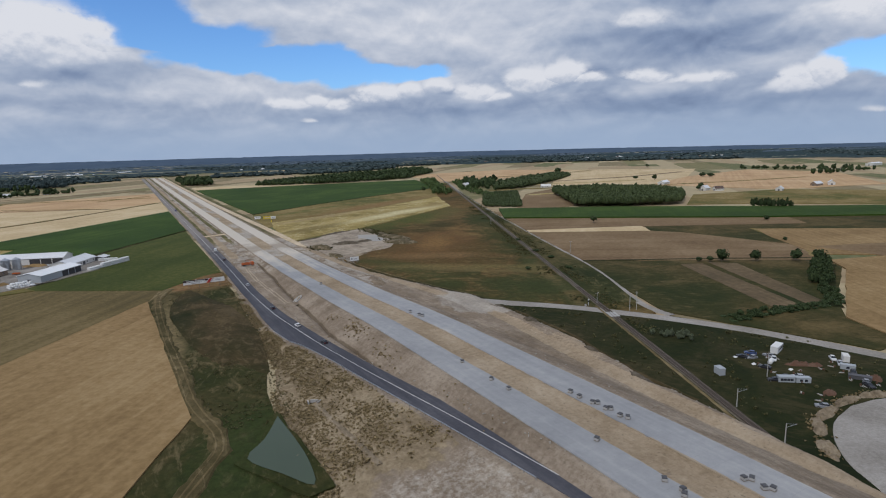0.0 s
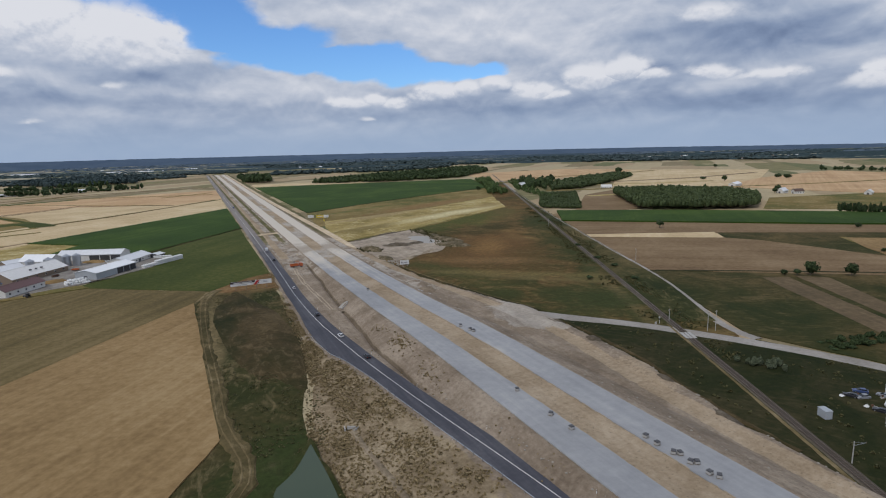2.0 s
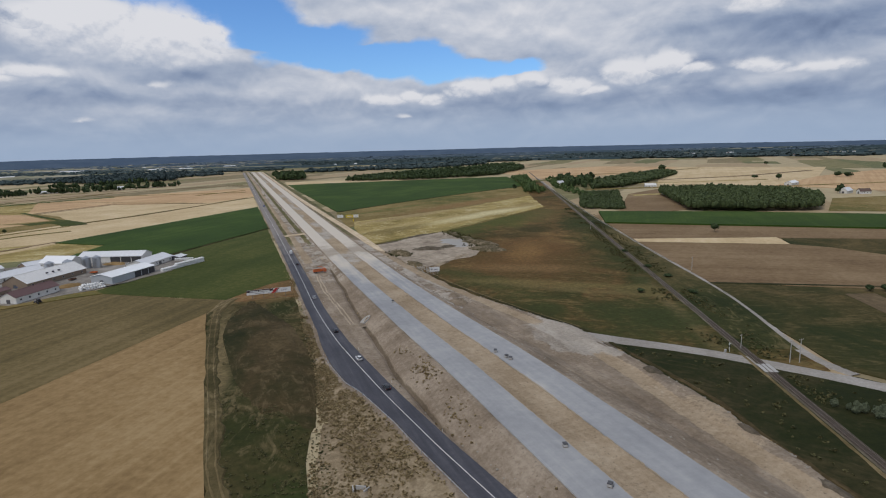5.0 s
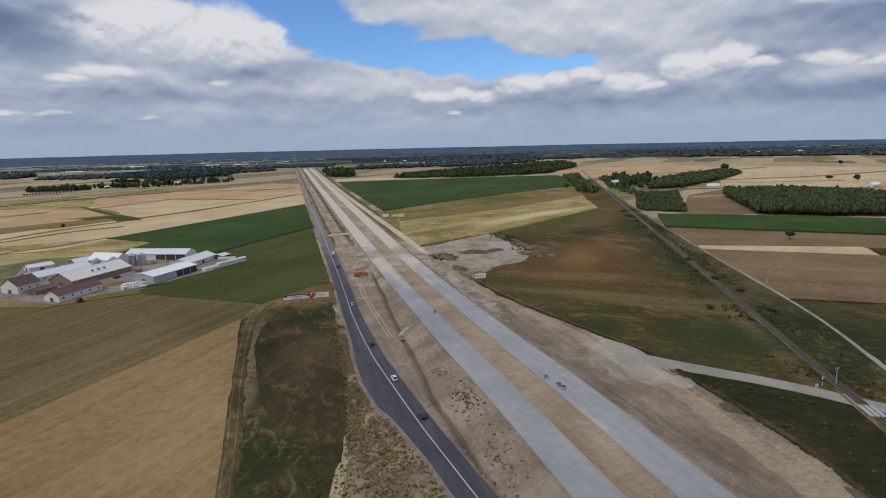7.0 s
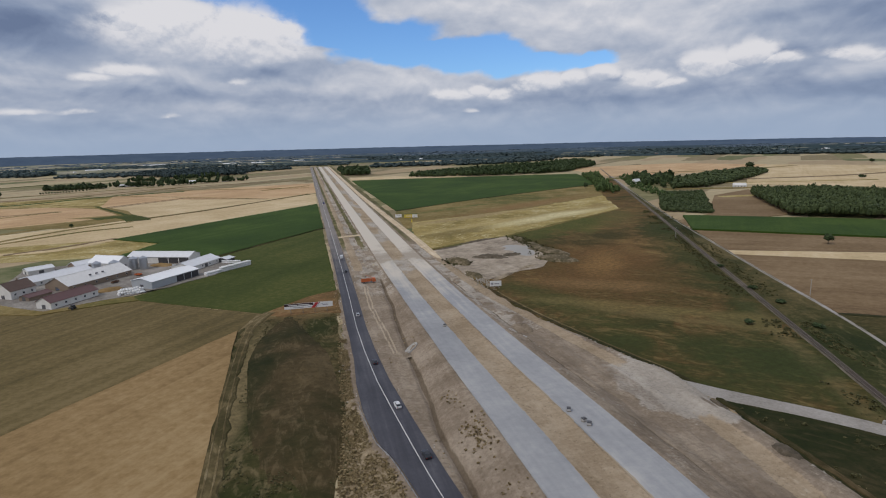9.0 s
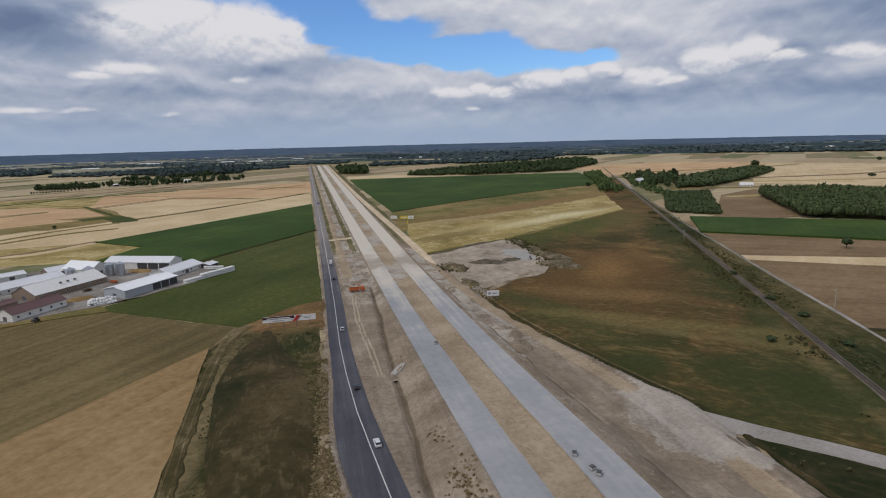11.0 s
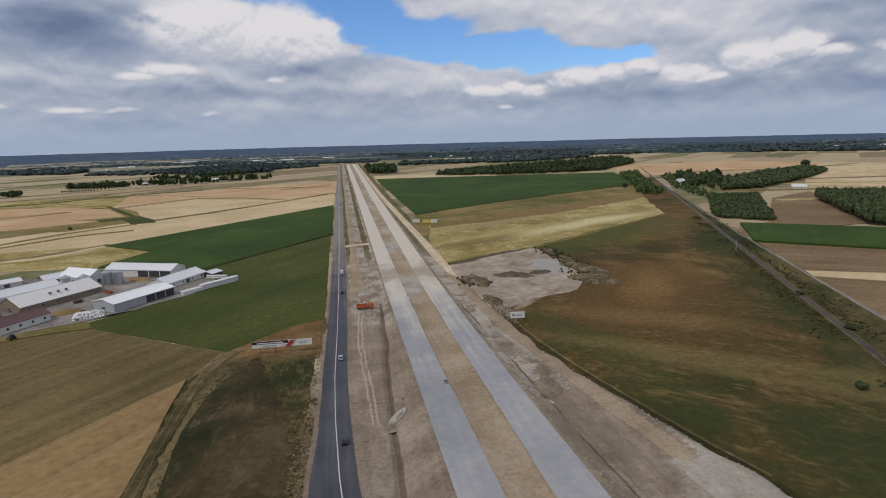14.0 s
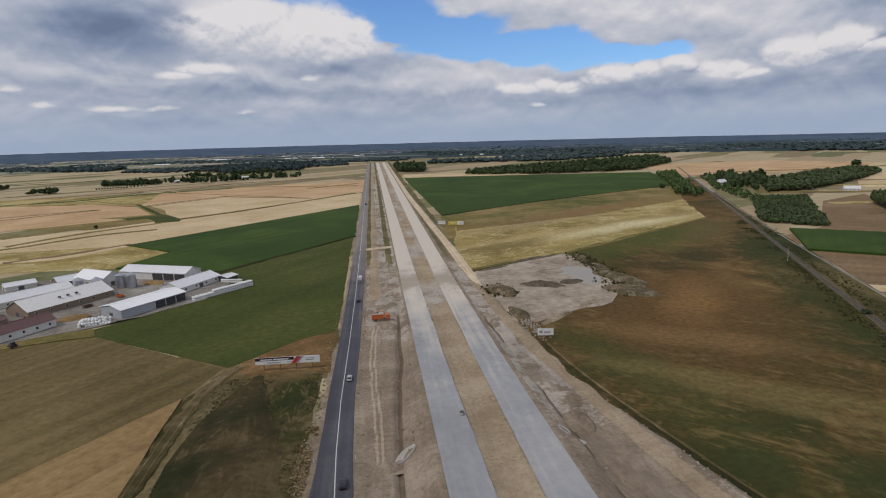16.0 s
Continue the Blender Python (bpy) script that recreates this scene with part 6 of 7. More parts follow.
gable_house("machine_shed", "long grey sheet-metal shed with a pale roof", "shed", -155, 445.5, 55, 37, 17, 5.0, 1.7, M["wall_grey"], M["roof_white"], dark_bays=3)
gable_house("farm_house", "white low building under a dark red roof", "farm building", -199, 411.5, 59, 29, 11, 4.2, 2.8, M["wall_white"], M["roof_red"], windows=5, chimney=True)
gable_house("house", "brown-roofed two-storey farmhouse with pale walls", "house", -236, 437, 60, 15, 13, 5.4, 4.2, M["wall_white"], M["roof_brown"], windows=3, chimney=True)
gable_house("barn", "big barn with a pale corrugated roof", "barn", -204, 461, 57, 45, 20, 4.0, 4.6, M["wall_brick"], M["roof_pale"], windows=6, vents=3)
gable_house("barn", "barn with a bright white sheet roof", "barn", -206, 508, -30, 25, 15, 5.0, 4.0, M["wall_white"], M["roof_white"], doors=1)
gable_house("barn", "long open-sided barn under a grey roof", "barn", -172, 517, -22, 50, 15, 5.2, 2.8, M["wall_white"], M["roof_grey"], dark_bays=3)
gable_house("barn", "grey-roofed barn beside the yard entrance", "barn", -144, 487, 62, 32, 16, 3.8, 2.6, M["wall_white"], M["roof_grey"], windows=4, doors=1)
gable_house("shed", "small lean-to shed at the barn", "shed", -126, 499, 62, 9, 9, 2.8, 1.0, M["wall_dark"], M["roof_grey"])
gable_house("barn", "long low barn with a pale roof", "barn", -230, 477, 53, 42, 13, 3.6, 2.8, M["wall_white"], M["roof_grey"], windows=8)
gable_house("shed", "small pale shed behind the barns", "shed", -252, 507, 40, 16, 10, 3.4, 1.6, M["wall_white"], M["roof_grey"], doors=1)
gable_house("shed", "low reddish shed between the farm buildings", "shed", -222, 428, 59, 14, 8, 2.6, 1.2, M["wall_brick"], M["roof_red"])
gable_house("barn", "grey barn behind the farm buildings", "barn", -222, 512, 45, 22, 12, 4.0, 2.6, M["wall_brick"], M["roof_grey"])


def silo(x, y, r, h):
    t = thing("grain_silo", "galvanised steel grain silo with conical roof", "silo", pose(x, y, 0.05), "farm silos")
    bm = bmesh.new()
    rings = []
    for i in range(33):
        rr = r * (1.0 + 0.012 * math.cos(i * math.pi / 2))
        rings.append([bm.verts.new((rr * math.cos(k * 0.2618), rr * math.sin(k * 0.2618), h * i / 32)) for k in range(24)])
    for p, q in zip(rings, rings[1:]):
        for k in range(24):
            bm.faces.new((p[k], p[(k + 1) % 24], q[(k + 1) % 24], q[k]))
    bm.faces.new(rings[0][::-1])
    part("body", bm, M["zinc"], t)
    part("roof", tube(bmesh.new(), (0, 0, h), (0, 0, h + r * 0.55), r * 1.05, 0.15, 24), M["zinc"], t)
    bm = bmesh.new()
    for s in (-0.22, 0.22):
        tube(bm, (s, -r - 0.12, 0), (s, -r - 0.12, h), 0.035, None, 5)
    for i in range(int(h / 0.6)):
        tube(bm, (-0.22, -r - 0.12, 0.4 + i * 0.6), (0.22, -r - 0.12, 0.4 + i * 0.6), 0.02, None, 4)
    part("ladder", bm, M["zinc"], t)
    return t


for sx_, sy_, sr, sh in [(-210, 492, 3.0, 7.0), (-197, 486, 3.2, 8.0), (-187, 494, 3.0, 8.2), (-180, 492, 2.8, 8.6)]:
    silo(sx_, sy_, sr, sh)

# wrapped bales
def bale_mesh():
    bm = bmesh.new()
    n = 14
    bmesh.ops.create_cone(bm, cap_ends=True, segments=n, radius1=0.74, radius2=0.74, depth=1.3, matrix=Matrix.Rotation(radians(90), 4, "X"))
    bmesh.ops.bevel(bm, geom=[e for e in bm.edges if abs(e.verts[0].co.y - e.verts[1].co.y) < 0.01], offset=0.14, segments=2, affect="EDGES")
    return bm


bale = link("bale", bale_mesh(), M["plastic_white"], smooth=True)
tagged(bale, "round silage bale wrapped in white film", "bale", "wrapped bales")
bales = []
r = np.random.default_rng(31)
d = Vector((27, 29, 0)).normalized()
n_ = Vector((d.y, -d.x, 0))
for i in range(28):
    for j in range(2):
        for k in range(3 if i > 8 else 2):
            p = Vector((-132, 453, 0)) + d * (i * 1.36) - n_ * (j * 1.3)
            bales.append((p.x, p.y, 0.73 + k * 1.15))
d2 = Vector((12, -3, 0)).normalized()
for i in range(10):
    for k in range(2):
        p = Vector((-127, 492, 0)) + d2 * (i * 1.36)
        bales.append((p.x, p.y, 0.73 + k * 1.15))
d3, n3 = Vector((13, 5, 0)).normalized(), Vector((-5, 13, 0)).normalized()
for i in range(10):
    for j in range(5):
        for k in range(3):
            if r.uniform() > 0.12 + 0.22 * k and not (k == 2 and (i in (0, 9) or j in (0, 4))):
                p = Vector((-174, 416, 0)) + d3 * (i * 1.4 + 0.2 * r.uniform(-1, 1)) + n3 * (j * 1.35)
                bales.append((p.x + 0.2 * r.uniform(-1, 1), p.y, 0.73 + k * 1.08))
bale.matrix_basis = pose(*bales[0], 0, 0, 45)
for b in bales[1:]:
    copy_thing(bale, pose(*b, 0, 0, 45 + r.uniform(-25, 25)))
tagged(heap("muck_heap", -184, 432, 8, 5, 2.2, M["wheat"], "", "", 30, 3.0, 0.1), "brown heap of muck and straw", "heap")
tagged(heap("muck_heap", -170, 499, 9, 4, 2.4, M["wheat"], "", "", -20, 5.0, 0.1), "brown heap of loose straw", "heap")


# machines in the yard
def tractor(x, y, turn, paint, label):
    t = thing("tractor", label, "tractor", pose(x, y, 0.1, 0, 0, turn))
    part("bonnet", boxed(0, 1.1, 1.15, 0.9, 2.0, 0.8, bevel=0.1), paint, t)
    cab = part("cab", boxed(0, -0.6, 1.9, 1.5, 1.5, 1.5, bevel=0.08), M["glass"], t)
    part("roof", boxed(0, -0.6, 2.72, 1.6, 1.6, 0.14, bevel=0.04), paint, cab)
    for s in (-1, 1):
        part("rear_wheel", tube(bmesh.new(), (s * 0.7, -0.9, 0.85), (s * 1.15, -0.9, 0.85), 0.85, None, 18), M["black"], t)
        part("front_wheel", tube(bmesh.new(), (s * 0.65, 1.6, 0.5), (s * 0.95, 1.6, 0.5), 0.5, None, 16), M["black"], t)
        part("fender", boxed(s * 0.92, -0.9, 1.75, 0.5, 1.5, 0.1, bevel=0.03), paint, t)
    part("exhaust", tube(bmesh.new(), (0.3, 0.6, 1.5), (0.3, 0.6, 2.6), 0.05), M["steel_dark"], t)
    return t


M["blue_paint"] = plain("blue machine paint", (0.05, 0.12, 0.32), 0.45, 0.0, 0.3, 1.5)
tractor(-191, 394, 60, M["steel_dark"], "dark tractor parked in front of the farm")
tractor(-186, 478, 20, M["blue_paint"], "blue tractor standing in the farm yard")
for x, y, tn, pt in [(-178, 470, 60, "orange"), (-174, 428, 40, "steel_dark"), (-164, 466, 100, "steel_dark"), (-214, 442, 60, "blue_paint"), (-160, 492, 20, "white"), (-187, 452, 150, "rust")]:
    tr = thing("farm_trailer", "worn farm trailer with raised sides", "trailer", pose(x, y, 0.1, 0, 0, tn), "farm trailers")
    part("bed", boxed(0, 0, 0.95, 2.2, 4.6, 0.16, bevel=0.03), M["steel_dark"], tr)
    for s in (-1, 1):
        part("side", boxed(s * 1.08, 0, 1.4, 0.08, 4.6, 0.8, bevel=0.02), M[pt], tr)
        part("end", boxed(0, s * 2.27, 1.4, 2.1, 0.08, 0.8, bevel=0.02), M[pt], tr)
        part("wheel", tube(bmesh.new(), (s * 0.8, -0.7, 0.45), (s * 1.05, -0.7, 0.45), 0.45, None, 14), M["black"], tr)
    part("drawbar", tube(bmesh.new(), (0, 2.3, 0.7), (0, 3.7, 0.5), 0.07), M["steel_dark"], tr)

# ---- boards ----
def panel_board(name, label, category, x, y, turn, width, height, bottom, posts, z, mat, prints=()):
    """A board on posts facing its own -y; prints: (name, x, z, width, height, material), shares of the board."""
    t = thing(name, label, category, pose(x, y, z, 0, 0, turn))
    board = part("board", boxed(0, 0, bottom + height / 2, width, 0.18, height), mat, t)
    for i, (pn, px, pz, pw, ph, pm) in enumerate(prints):
        part(pn, boxed(width * px, -0.105 - 0.004 * (i + 1), bottom + height * pz, width * pw, 0.012, height * ph), pm, board)
    for i in range(posts):
        u = width * ((i + 0.5) / posts - 0.5)
        part("post", tube(bmesh.new(), (u, 0.22, -0.3), (u, 0.22, bottom + height * 0.9), 0.16, None, 8), M["wood"], t)
        part("brace", tube(bmesh.new(), (u, 1.9, -0.3), (u, 0.3, bottom + height * 0.6), 0.09, None, 6), M["wood"], t)
    return t


bill = panel_board("billboard", "long roadside billboard in black, red and white", "billboard", -66.4, 345.5, -2.5, 24.0, 2.7, 2.7, 4, 0.1, M["white"], [
    ("print_panel", -0.20, 0.76, 0.60, 0.47, M["maroon"]), ("text_bar", -0.33, 0.70, 0.18, 0.17, M["white"]), ("text_bar", -0.10, 0.70, 0.24, 0.17, M["white"]), ("text_bar", -0.21, 0.24, 0.22, 0.14, M["grey_print"]),
    ("text_bar", 0.02, 0.24, 0.08, 0.10, M["grey_print"]), ("text_bar", 0.34, 0.42, 0.12, 0.14, M["grey_print"]), ("text_bar", 0.34, 0.66, 0.16, 0.06, M["grey_print"])])
# slanted red stripe
bm = bmesh.new()
vs = [bm.verts.new((u, -0.16, v)) for u, v in ((1.2, 2.72), (3.0, 2.72), (5.2, 5.38), (3.4, 5.38))]
ex = bmesh.ops.extrude_face_region(bm, geom=[bm.faces.new(vs)])
bmesh.ops.translate(bm, verts=[v for v in ex["geom"] if isinstance(v, bmesh.types.BMVert)], vec=(0, 0.03, 0))
bmesh.ops.recalc_face_normals(bm, faces=bm.faces[:])
part("stripe", bm, M["red"], bill, "slanted red stripe")
bm = bmesh.new()
vs = [bm.verts.new((u, -0.158, v)) for u, v in ((3.3, 2.72), (3.6, 2.72), (5.8, 5.38), (5.5, 5.38))]
ex = bmesh.ops.extrude_face_region(bm, geom=[bm.faces.new(vs)])
bmesh.ops.translate(bm, verts=[v for v in ex["geom"] if isinstance(v, bmesh.types.BMVert)], vec=(0, 0.03, 0))
bmesh.ops.recalc_face_normals(bm, faces=bm.faces[:])
part("stripe", bm, M["maroon"], bill, "thin dark stripe")
panel_board("site_board", "white construction site board at the pit", "sign board", 38, 358, -8, 6.6, 3.0, 1.4, 2, 0.3, M["white"], [("text_bar", 0.1, 0.45, 0.4, 0.2, M["grey_print"]), ("print_panel", -0.3, 0.5, 0.2, 0.4, M["grey_print"])])
panel_board("billboard", "long yellow and white billboard in the field", "billboard", 46, 666, -14, 15, 3.4, 2.0, 4, 0.1, M["yellow_print"], [("print_panel", 0.28, 0.5, 0.4, 0.96, M["white"]), ("text_bar", -0.2, 0.5, 0.4, 0.2, M["white"]), ("text_bar", 0.3, 0.45, 0.25, 0.15, M["grey_print"])])
panel_board("billboard", "small white billboard in the field", "billboard", 33, 672, -14, 7, 3.2, 2.2, 2, 0.1, M["white"], [("text_bar", 0, 0.6, 0.7, 0.15, M["grey_print"])])
panel_board("sign", "narrow yellow sign on a post", "sign", 42, 640, -14, 1.2, 3.2, 0.6, 1, 0.1, M["yellow_print"])

# ---- drains ----


def oval_ring(rx, ry, w, h, a0=0.0, a1=6.2832, n=40):
    """A flat-topped kerb along an oval, or along a stretch of it."""
    bm = bmesh.new()
    rings = []
    full = a1 - a0 > 6.28
    for k in range(n + (0 if full else 1)):
        a = a0 + (a1 - a0) * k / n
        c, s = math.cos(a), math.sin(a)
        rings.append([bm.verts.new((c * (rx + du), s * (ry + du), dz)) for du, dz in ((0, -0.8), (0, h), (w, h), (w, -0.8))])
    for k in range(len(rings) - (0 if full else 1)):
        p, q = rings[k], rings[(k + 1) % len(rings)]
        for i in range(3):
            bm.faces.new((p[i], p[i + 1], q[i + 1], q[i]))
    bmesh.ops.recalc_face_normals(bm, faces=bm.faces[:])
    return bm


M["wall_pale"] = plain("pale dusty concrete", (0.44, 0.42, 0.38), 0.9, 0.0, 0.45, 0.8)


def culvert(x, y, z, tip, turn, rx, ry, label):
    """A pipe mouth cut off flush with the slope: collar round the rim, pale hollow inside."""
    t = thing("culvert", label, "culvert", pose(x, y, z, 0, tip, 0) @ pose(0, 0, 0, 0, 0, turn))
    part("collar", oval_ring(rx, ry, 0.30, 0.34), M["concrete_old"], t, "rounded concrete collar")
    bm = bmesh.new()
    n = 24
    rings = []
    for k, h in ((1.0, 0.26), (0.82, -0.10), (0.55, -0.45), (0.0, -0.75)):
        rings.append([bm.verts.new((k * rx * math.cos(a), k * ry * math.sin(a), h)) for a in [1.2 + 3.3 * i / n for i in range(n + 1)]])
    for p, q in zip(rings, rings[1:]):
        for i in range(n):
            bm.faces.new((p[i], p[i + 1], q[i + 1], q[i]))
    bmesh.ops.remove_doubles(bm, verts=bm.verts[:], dist=0.001)
    bmesh.ops.recalc_face_normals(bm, faces=bm.faces[:])
    part("vault", bm, M["wall_pale"], t, "whitish inner face of the pipe", True)
    bm = bmesh.new()
    rim = [bm.verts.new((rx * math.cos(a), ry * math.sin(a), 0.05)) for a in [-1.9 + 3.2 * i / n for i in range(n + 1)]]
    rim += [bm.verts.new((rx * u, ry * v, -0.45)) for u, v in ((0.22, 0.55), (0.05, 0.1), (-0.12, -0.45))]
    bmesh.ops.triangulate(bm, faces=[bm.faces.new(rim)])
    bmesh.ops.recalc_face_normals(bm, faces=bm.faces[:])
    part("silt", bm, M["dirt"], t, "earth washed into the mouth")
    return t


culvert(-25.9, 279.0, ground_at(-25.6, 279.0) + 0.12, -24, -50, 1.7, 3.5, "pale concrete culvert mouth in the sandy slope")
culvert(18.8, 280.2, 3.0, 20, 20, 1.0, 1.9, "small pale drain mouth in the earth slope")
heap("mound", -30.5, 274.5, 3.2, 2.6, 0.9, M["dirt"], "low sandy ramp before the culvert mouth", "earth ramp", 10, 3.0)
ribbon("drain_gutter", [(18.6, 284.5, 2.3), (20.2, 279.5, 1.9), (23.2, 274.5, 1.5)], 0.5, 0.30, M["concrete_old"], "short concrete drain gutter on the slope", "gutter", 1.5, 0.05, 0.15)
head = thing("drain_head", "small concrete drain head in the scrub", "drain", pose(-57.1, 145, ground_at(-57.1, 145), 0, 0, -30))
part("headwall", boxed(0, 0, 0.5, 2.6, 0.35, 1.2, bevel=0.05), M["concrete_old"], head)
part("wing", boxed(-1.7, -0.9, 0.5, 0.3, 2.0, 1.1, 25), M["concrete_old"], head)
part("wing", boxed(1.7, -0.9, 0.5, 0.3, 2.0, 1.1, -25), M["concrete_old"], head)

# guard rail on the ramp
rail_ob = thing("guard_rail", "galvanised steel guard rail on the ramp", "guard rail", pose(0, 0, 0))
gx = lambda y: along(OLD, y) - 5.3 - along(LAY, y)
line = [(gx(y), y, along(RAMP, y) + 0.62) for y in np.arange(66, 236, 4.0)]
verts, faces = [], []
for i, (x, y, z) in enumerate(line):
    for dx, dz in ((0, -0.16), (0.07, -0.08), (0, 0), (0.07, 0.08), (0, 0.16)):
        verts.append((x + dx, y, z + dz))
    if i:
        b = (i - 1) * 5
        faces += [(b + k, b + 5 + k, b + 6 + k, b + 1 + k) for k in range(4)]
mesh_object("beam", verts, faces, M["zinc"], rail_ob)
post = part("post", boxed(0, 0, 0, 0.12, 0.1, 1.1), M["zinc"], rail_ob)
post.matrix_basis = pose(line[0][0] - 0.07, line[0][1], line[0][2] - 0.35)
for x, y, z in line[1:]:
    p = new("post", post.data)
    p.parent = rail_ob
    p.matrix_basis = pose(x - 0.07, y, z - 0.35)
marker = thing("delineator", "white plastic roadside delineator post", "road post", pose(0, 0, 0), "delineators")
part("post", boxed(0, 0, 0.5, 0.12, 0.08, 1.1, bevel=0.02), M["white"], marker)
part("band", boxed(0, 0, 0.82, 0.124, 0.084, 0.18), M["black"], marker)
spots = [(along(OLD, y) + s, y) for y in range(80, 420, 40) for s in (5.3, -5.2 - along(LAY, y))]
marker.matrix_basis = pose(spots[0][0], spots[0][1], ground_at(*spots[0]))
for x, y in spots[1:]:
    copy_thing(marker, pose(x, y, ground_at(x, y)))


# ---- vehicles ----
M["car_glass"] = plain("car glass", (0.02, 0.024, 0.03), 0.08, 0.0, 0.02, 2.0, 0.6)
CARPAINT = {k: plain(k + " car paint", c, 0.3, 0.0, 0.1, 2.0, 0.5) for k, c in dict(white=(0.66, 0.66, 0.66), black=(0.02, 0.02, 0.025), grey=(0.25, 0.26, 0.28), silver=(0.45, 0.46, 0.48), blue=(0.05, 0.08, 0.2)).items()}


def loft_body(sections, mat_name, parent, mat, bevel=0.05):
    """A body from cross-sections along y: (y, half width, bottom, top)."""
    bm = bmesh.new()
    rows = []
    for y, w, z0, z1 in sections:
        k = min(0.12, (z1 - z0) * 0.3)
        rows.append([bm.verts.new(v) for v in ((-w, y, z0), (w, y, z0), (w, y, z1 - k), (w - k * 1.2, y, z1), (-w + k * 1.2, y, z1), (-w, y, z1 - k))])
    for a, b in zip(rows, rows[1:]):
        for i in range(6):
            k = (i + 1) % 6
            bm.faces.new((a[i], a[k], b[k], b[i]))
    bm.faces.new(rows[0][::-1])
    bm.faces.new(rows[-1])
    bmesh.ops.recalc_face_normals(bm, faces=bm.faces[:])
    return part(mat_name, bm, mat, parent)


def wheels(t, spots, r, w):
    for x, y in spots:
        wh = part("wheel", tube(bmesh.new(), (x - w / 2, y, r), (x + w / 2, y, r), r, None, 18), M["black"], t)
        s = 1 if x > 0 else -1
        part("rim", tube(bmesh.new(), (x + s * w * 0.3, y, r), (x + s * (w * 0.5 + 0.02), y, r), r * 0.6, r * 0.55, 14), M["zinc"], wh)


def car(x, y, turn, paint, label, van=False, z=None):
    z = along(RAMP, y) + 0.1 if z is None else z
    t = thing("van" if van else "car", label, "van" if van else "car", pose(x, y, z, 0, 0, turn))
    p = CARPAINT[paint]
    if van:
        loft_body([(-2.7, 0.9, 0.4, 2.25), (-2.6, 0.98, 0.3, 2.45), (1.0, 0.98, 0.3, 2.45), (1.7, 0.96, 0.3, 1.5), (2.6, 0.92, 0.3, 1.15), (2.75, 0.8, 0.4, 0.9)], "body", t, p)
        part("windscreen", boxed(0, 1.42, 1.95, 1.6, 0.06, 1.05, 0, 38), M["car_glass"], t)
        ys_ = (-1.7, 1.75)
    else:
        loft_body([(-2.15, 0.75, 0.45, 0.8), (-2.1, 0.85, 0.3, 0.95), (-1.2, 0.89, 0.25, 1.0), (1.0, 0.89, 0.25, 0.98), (2.0, 0.84, 0.28, 0.82), (2.15, 0.7, 0.4, 0.68)], "body", t, p)
        loft_body([(-1.95, 0.66, 0.93, 1.0), (-1.45, 0.72, 0.93, 1.40), (0.1, 0.72, 0.93, 1.44), (1.0, 0.70, 0.93, 0.99)], "cabin", t, M["car_glass"])
        part("roof", boxed(0, -0.65, 1.43, 1.26, 1.5, 0.06, bevel=0.02), p, t)
        ys_ = (-1.35, 1.35)
    wheels(t, [(s * 0.8, q) for s in (-1, 1) for q in ys_], 0.32, 0.2)
    for s in (-0.6, 0.6):
        part("headlight", boxed(s, 2.1 if not van else 2.7, 0.65, 0.3, 0.06, 0.14), M["white"], t)
        part("tail_light", boxed(s, -2.14 if not van else -2.71, 0.75, 0.25, 0.05, 0.14), M["red"], t)
    return t


lane = lambda y, s: along(OLD, y) + s
slant = lambda y: -math.degrees(math.atan2(along(OLD, y + 6) - along(OLD, y - 6), 12))
for cy_, side, pn, lb, vn in [(268, 2.0, "black", "dark car driving on the asphalt road", False), (228, 2.0, "white", "white car driving on the asphalt road", False),
                              (332, 2.0, "silver", "silver car driving on the asphalt road", False), (431, 2.0, "black", "black car far along the asphalt road", False), (478, 2.0, "white", "white van far along the asphalt road", True),
                              (196, 2.0, "black", "black car driving up the asphalt ramp", False), (880, 2.0, "blue", "blue van far along the asphalt road", True)]:
    car(lane(cy_, side), cy_, slant(cy_) + (180 if side < 0 else 0), pn, lb, vn)

# orange crane lorry working beside the road
lorry = thing("crane_lorry", "orange construction lorry with a loading crane on bare earth", "lorry", pose(-30.6, 397, ground_at(-30.6, 397), 0, 0, -86))
part("chassis", boxed(0, -0.3, 0.85, 0.9, 8.2, 0.35, bevel=0.03), M["steel_dark"], lorry)
loft_body([(2.4, 1.2, 0.8, 2.9), (2.6, 1.25, 0.7, 3.05), (4.0, 1.25, 0.7, 3.0), (4.4, 1.2, 0.7, 2.1)], "cab", lorry, M["orange"])
part("windscreen", boxed(0, 4.28, 2.4, 2.1, 0.06, 0.85, 0, 22), M["car_glass"], lorry)
bm = bmesh.new()
for cx_, cy_, cz_, a, b, c in [(0, -1.5, 1.15, 2.5, 5.6, 0.12), (-1.22, -1.5, 1.85, 0.1, 5.6, 1.4), (1.22, -1.5, 1.85, 0.1, 5.6, 1.4), (0, -4.25, 1.85, 2.5, 0.1, 1.4), (0, 1.25, 1.95, 2.5, 0.1, 1.6)]:
    box(bm, cx_, cy_, cz_, a, b, c)
part("tipper_body", bm, M["orange"], lorry)
part("load", boxed(0, -1.5, 1.6, 2.3, 5.3, 0.5, bevel=0.15), M["dirt"], lorry)
boom = part("boom", tube(bmesh.new(), (0, 1.9, 1.2), (0, 1.8, 4.0), 0.22, 0.18, 8), M["orange"], lorry)
part("arm", tube(bmesh.new(), (0, 1.8, 4.0), (0, -1.4, 4.6), 0.16, 0.12, 8), M["orange"], boom)
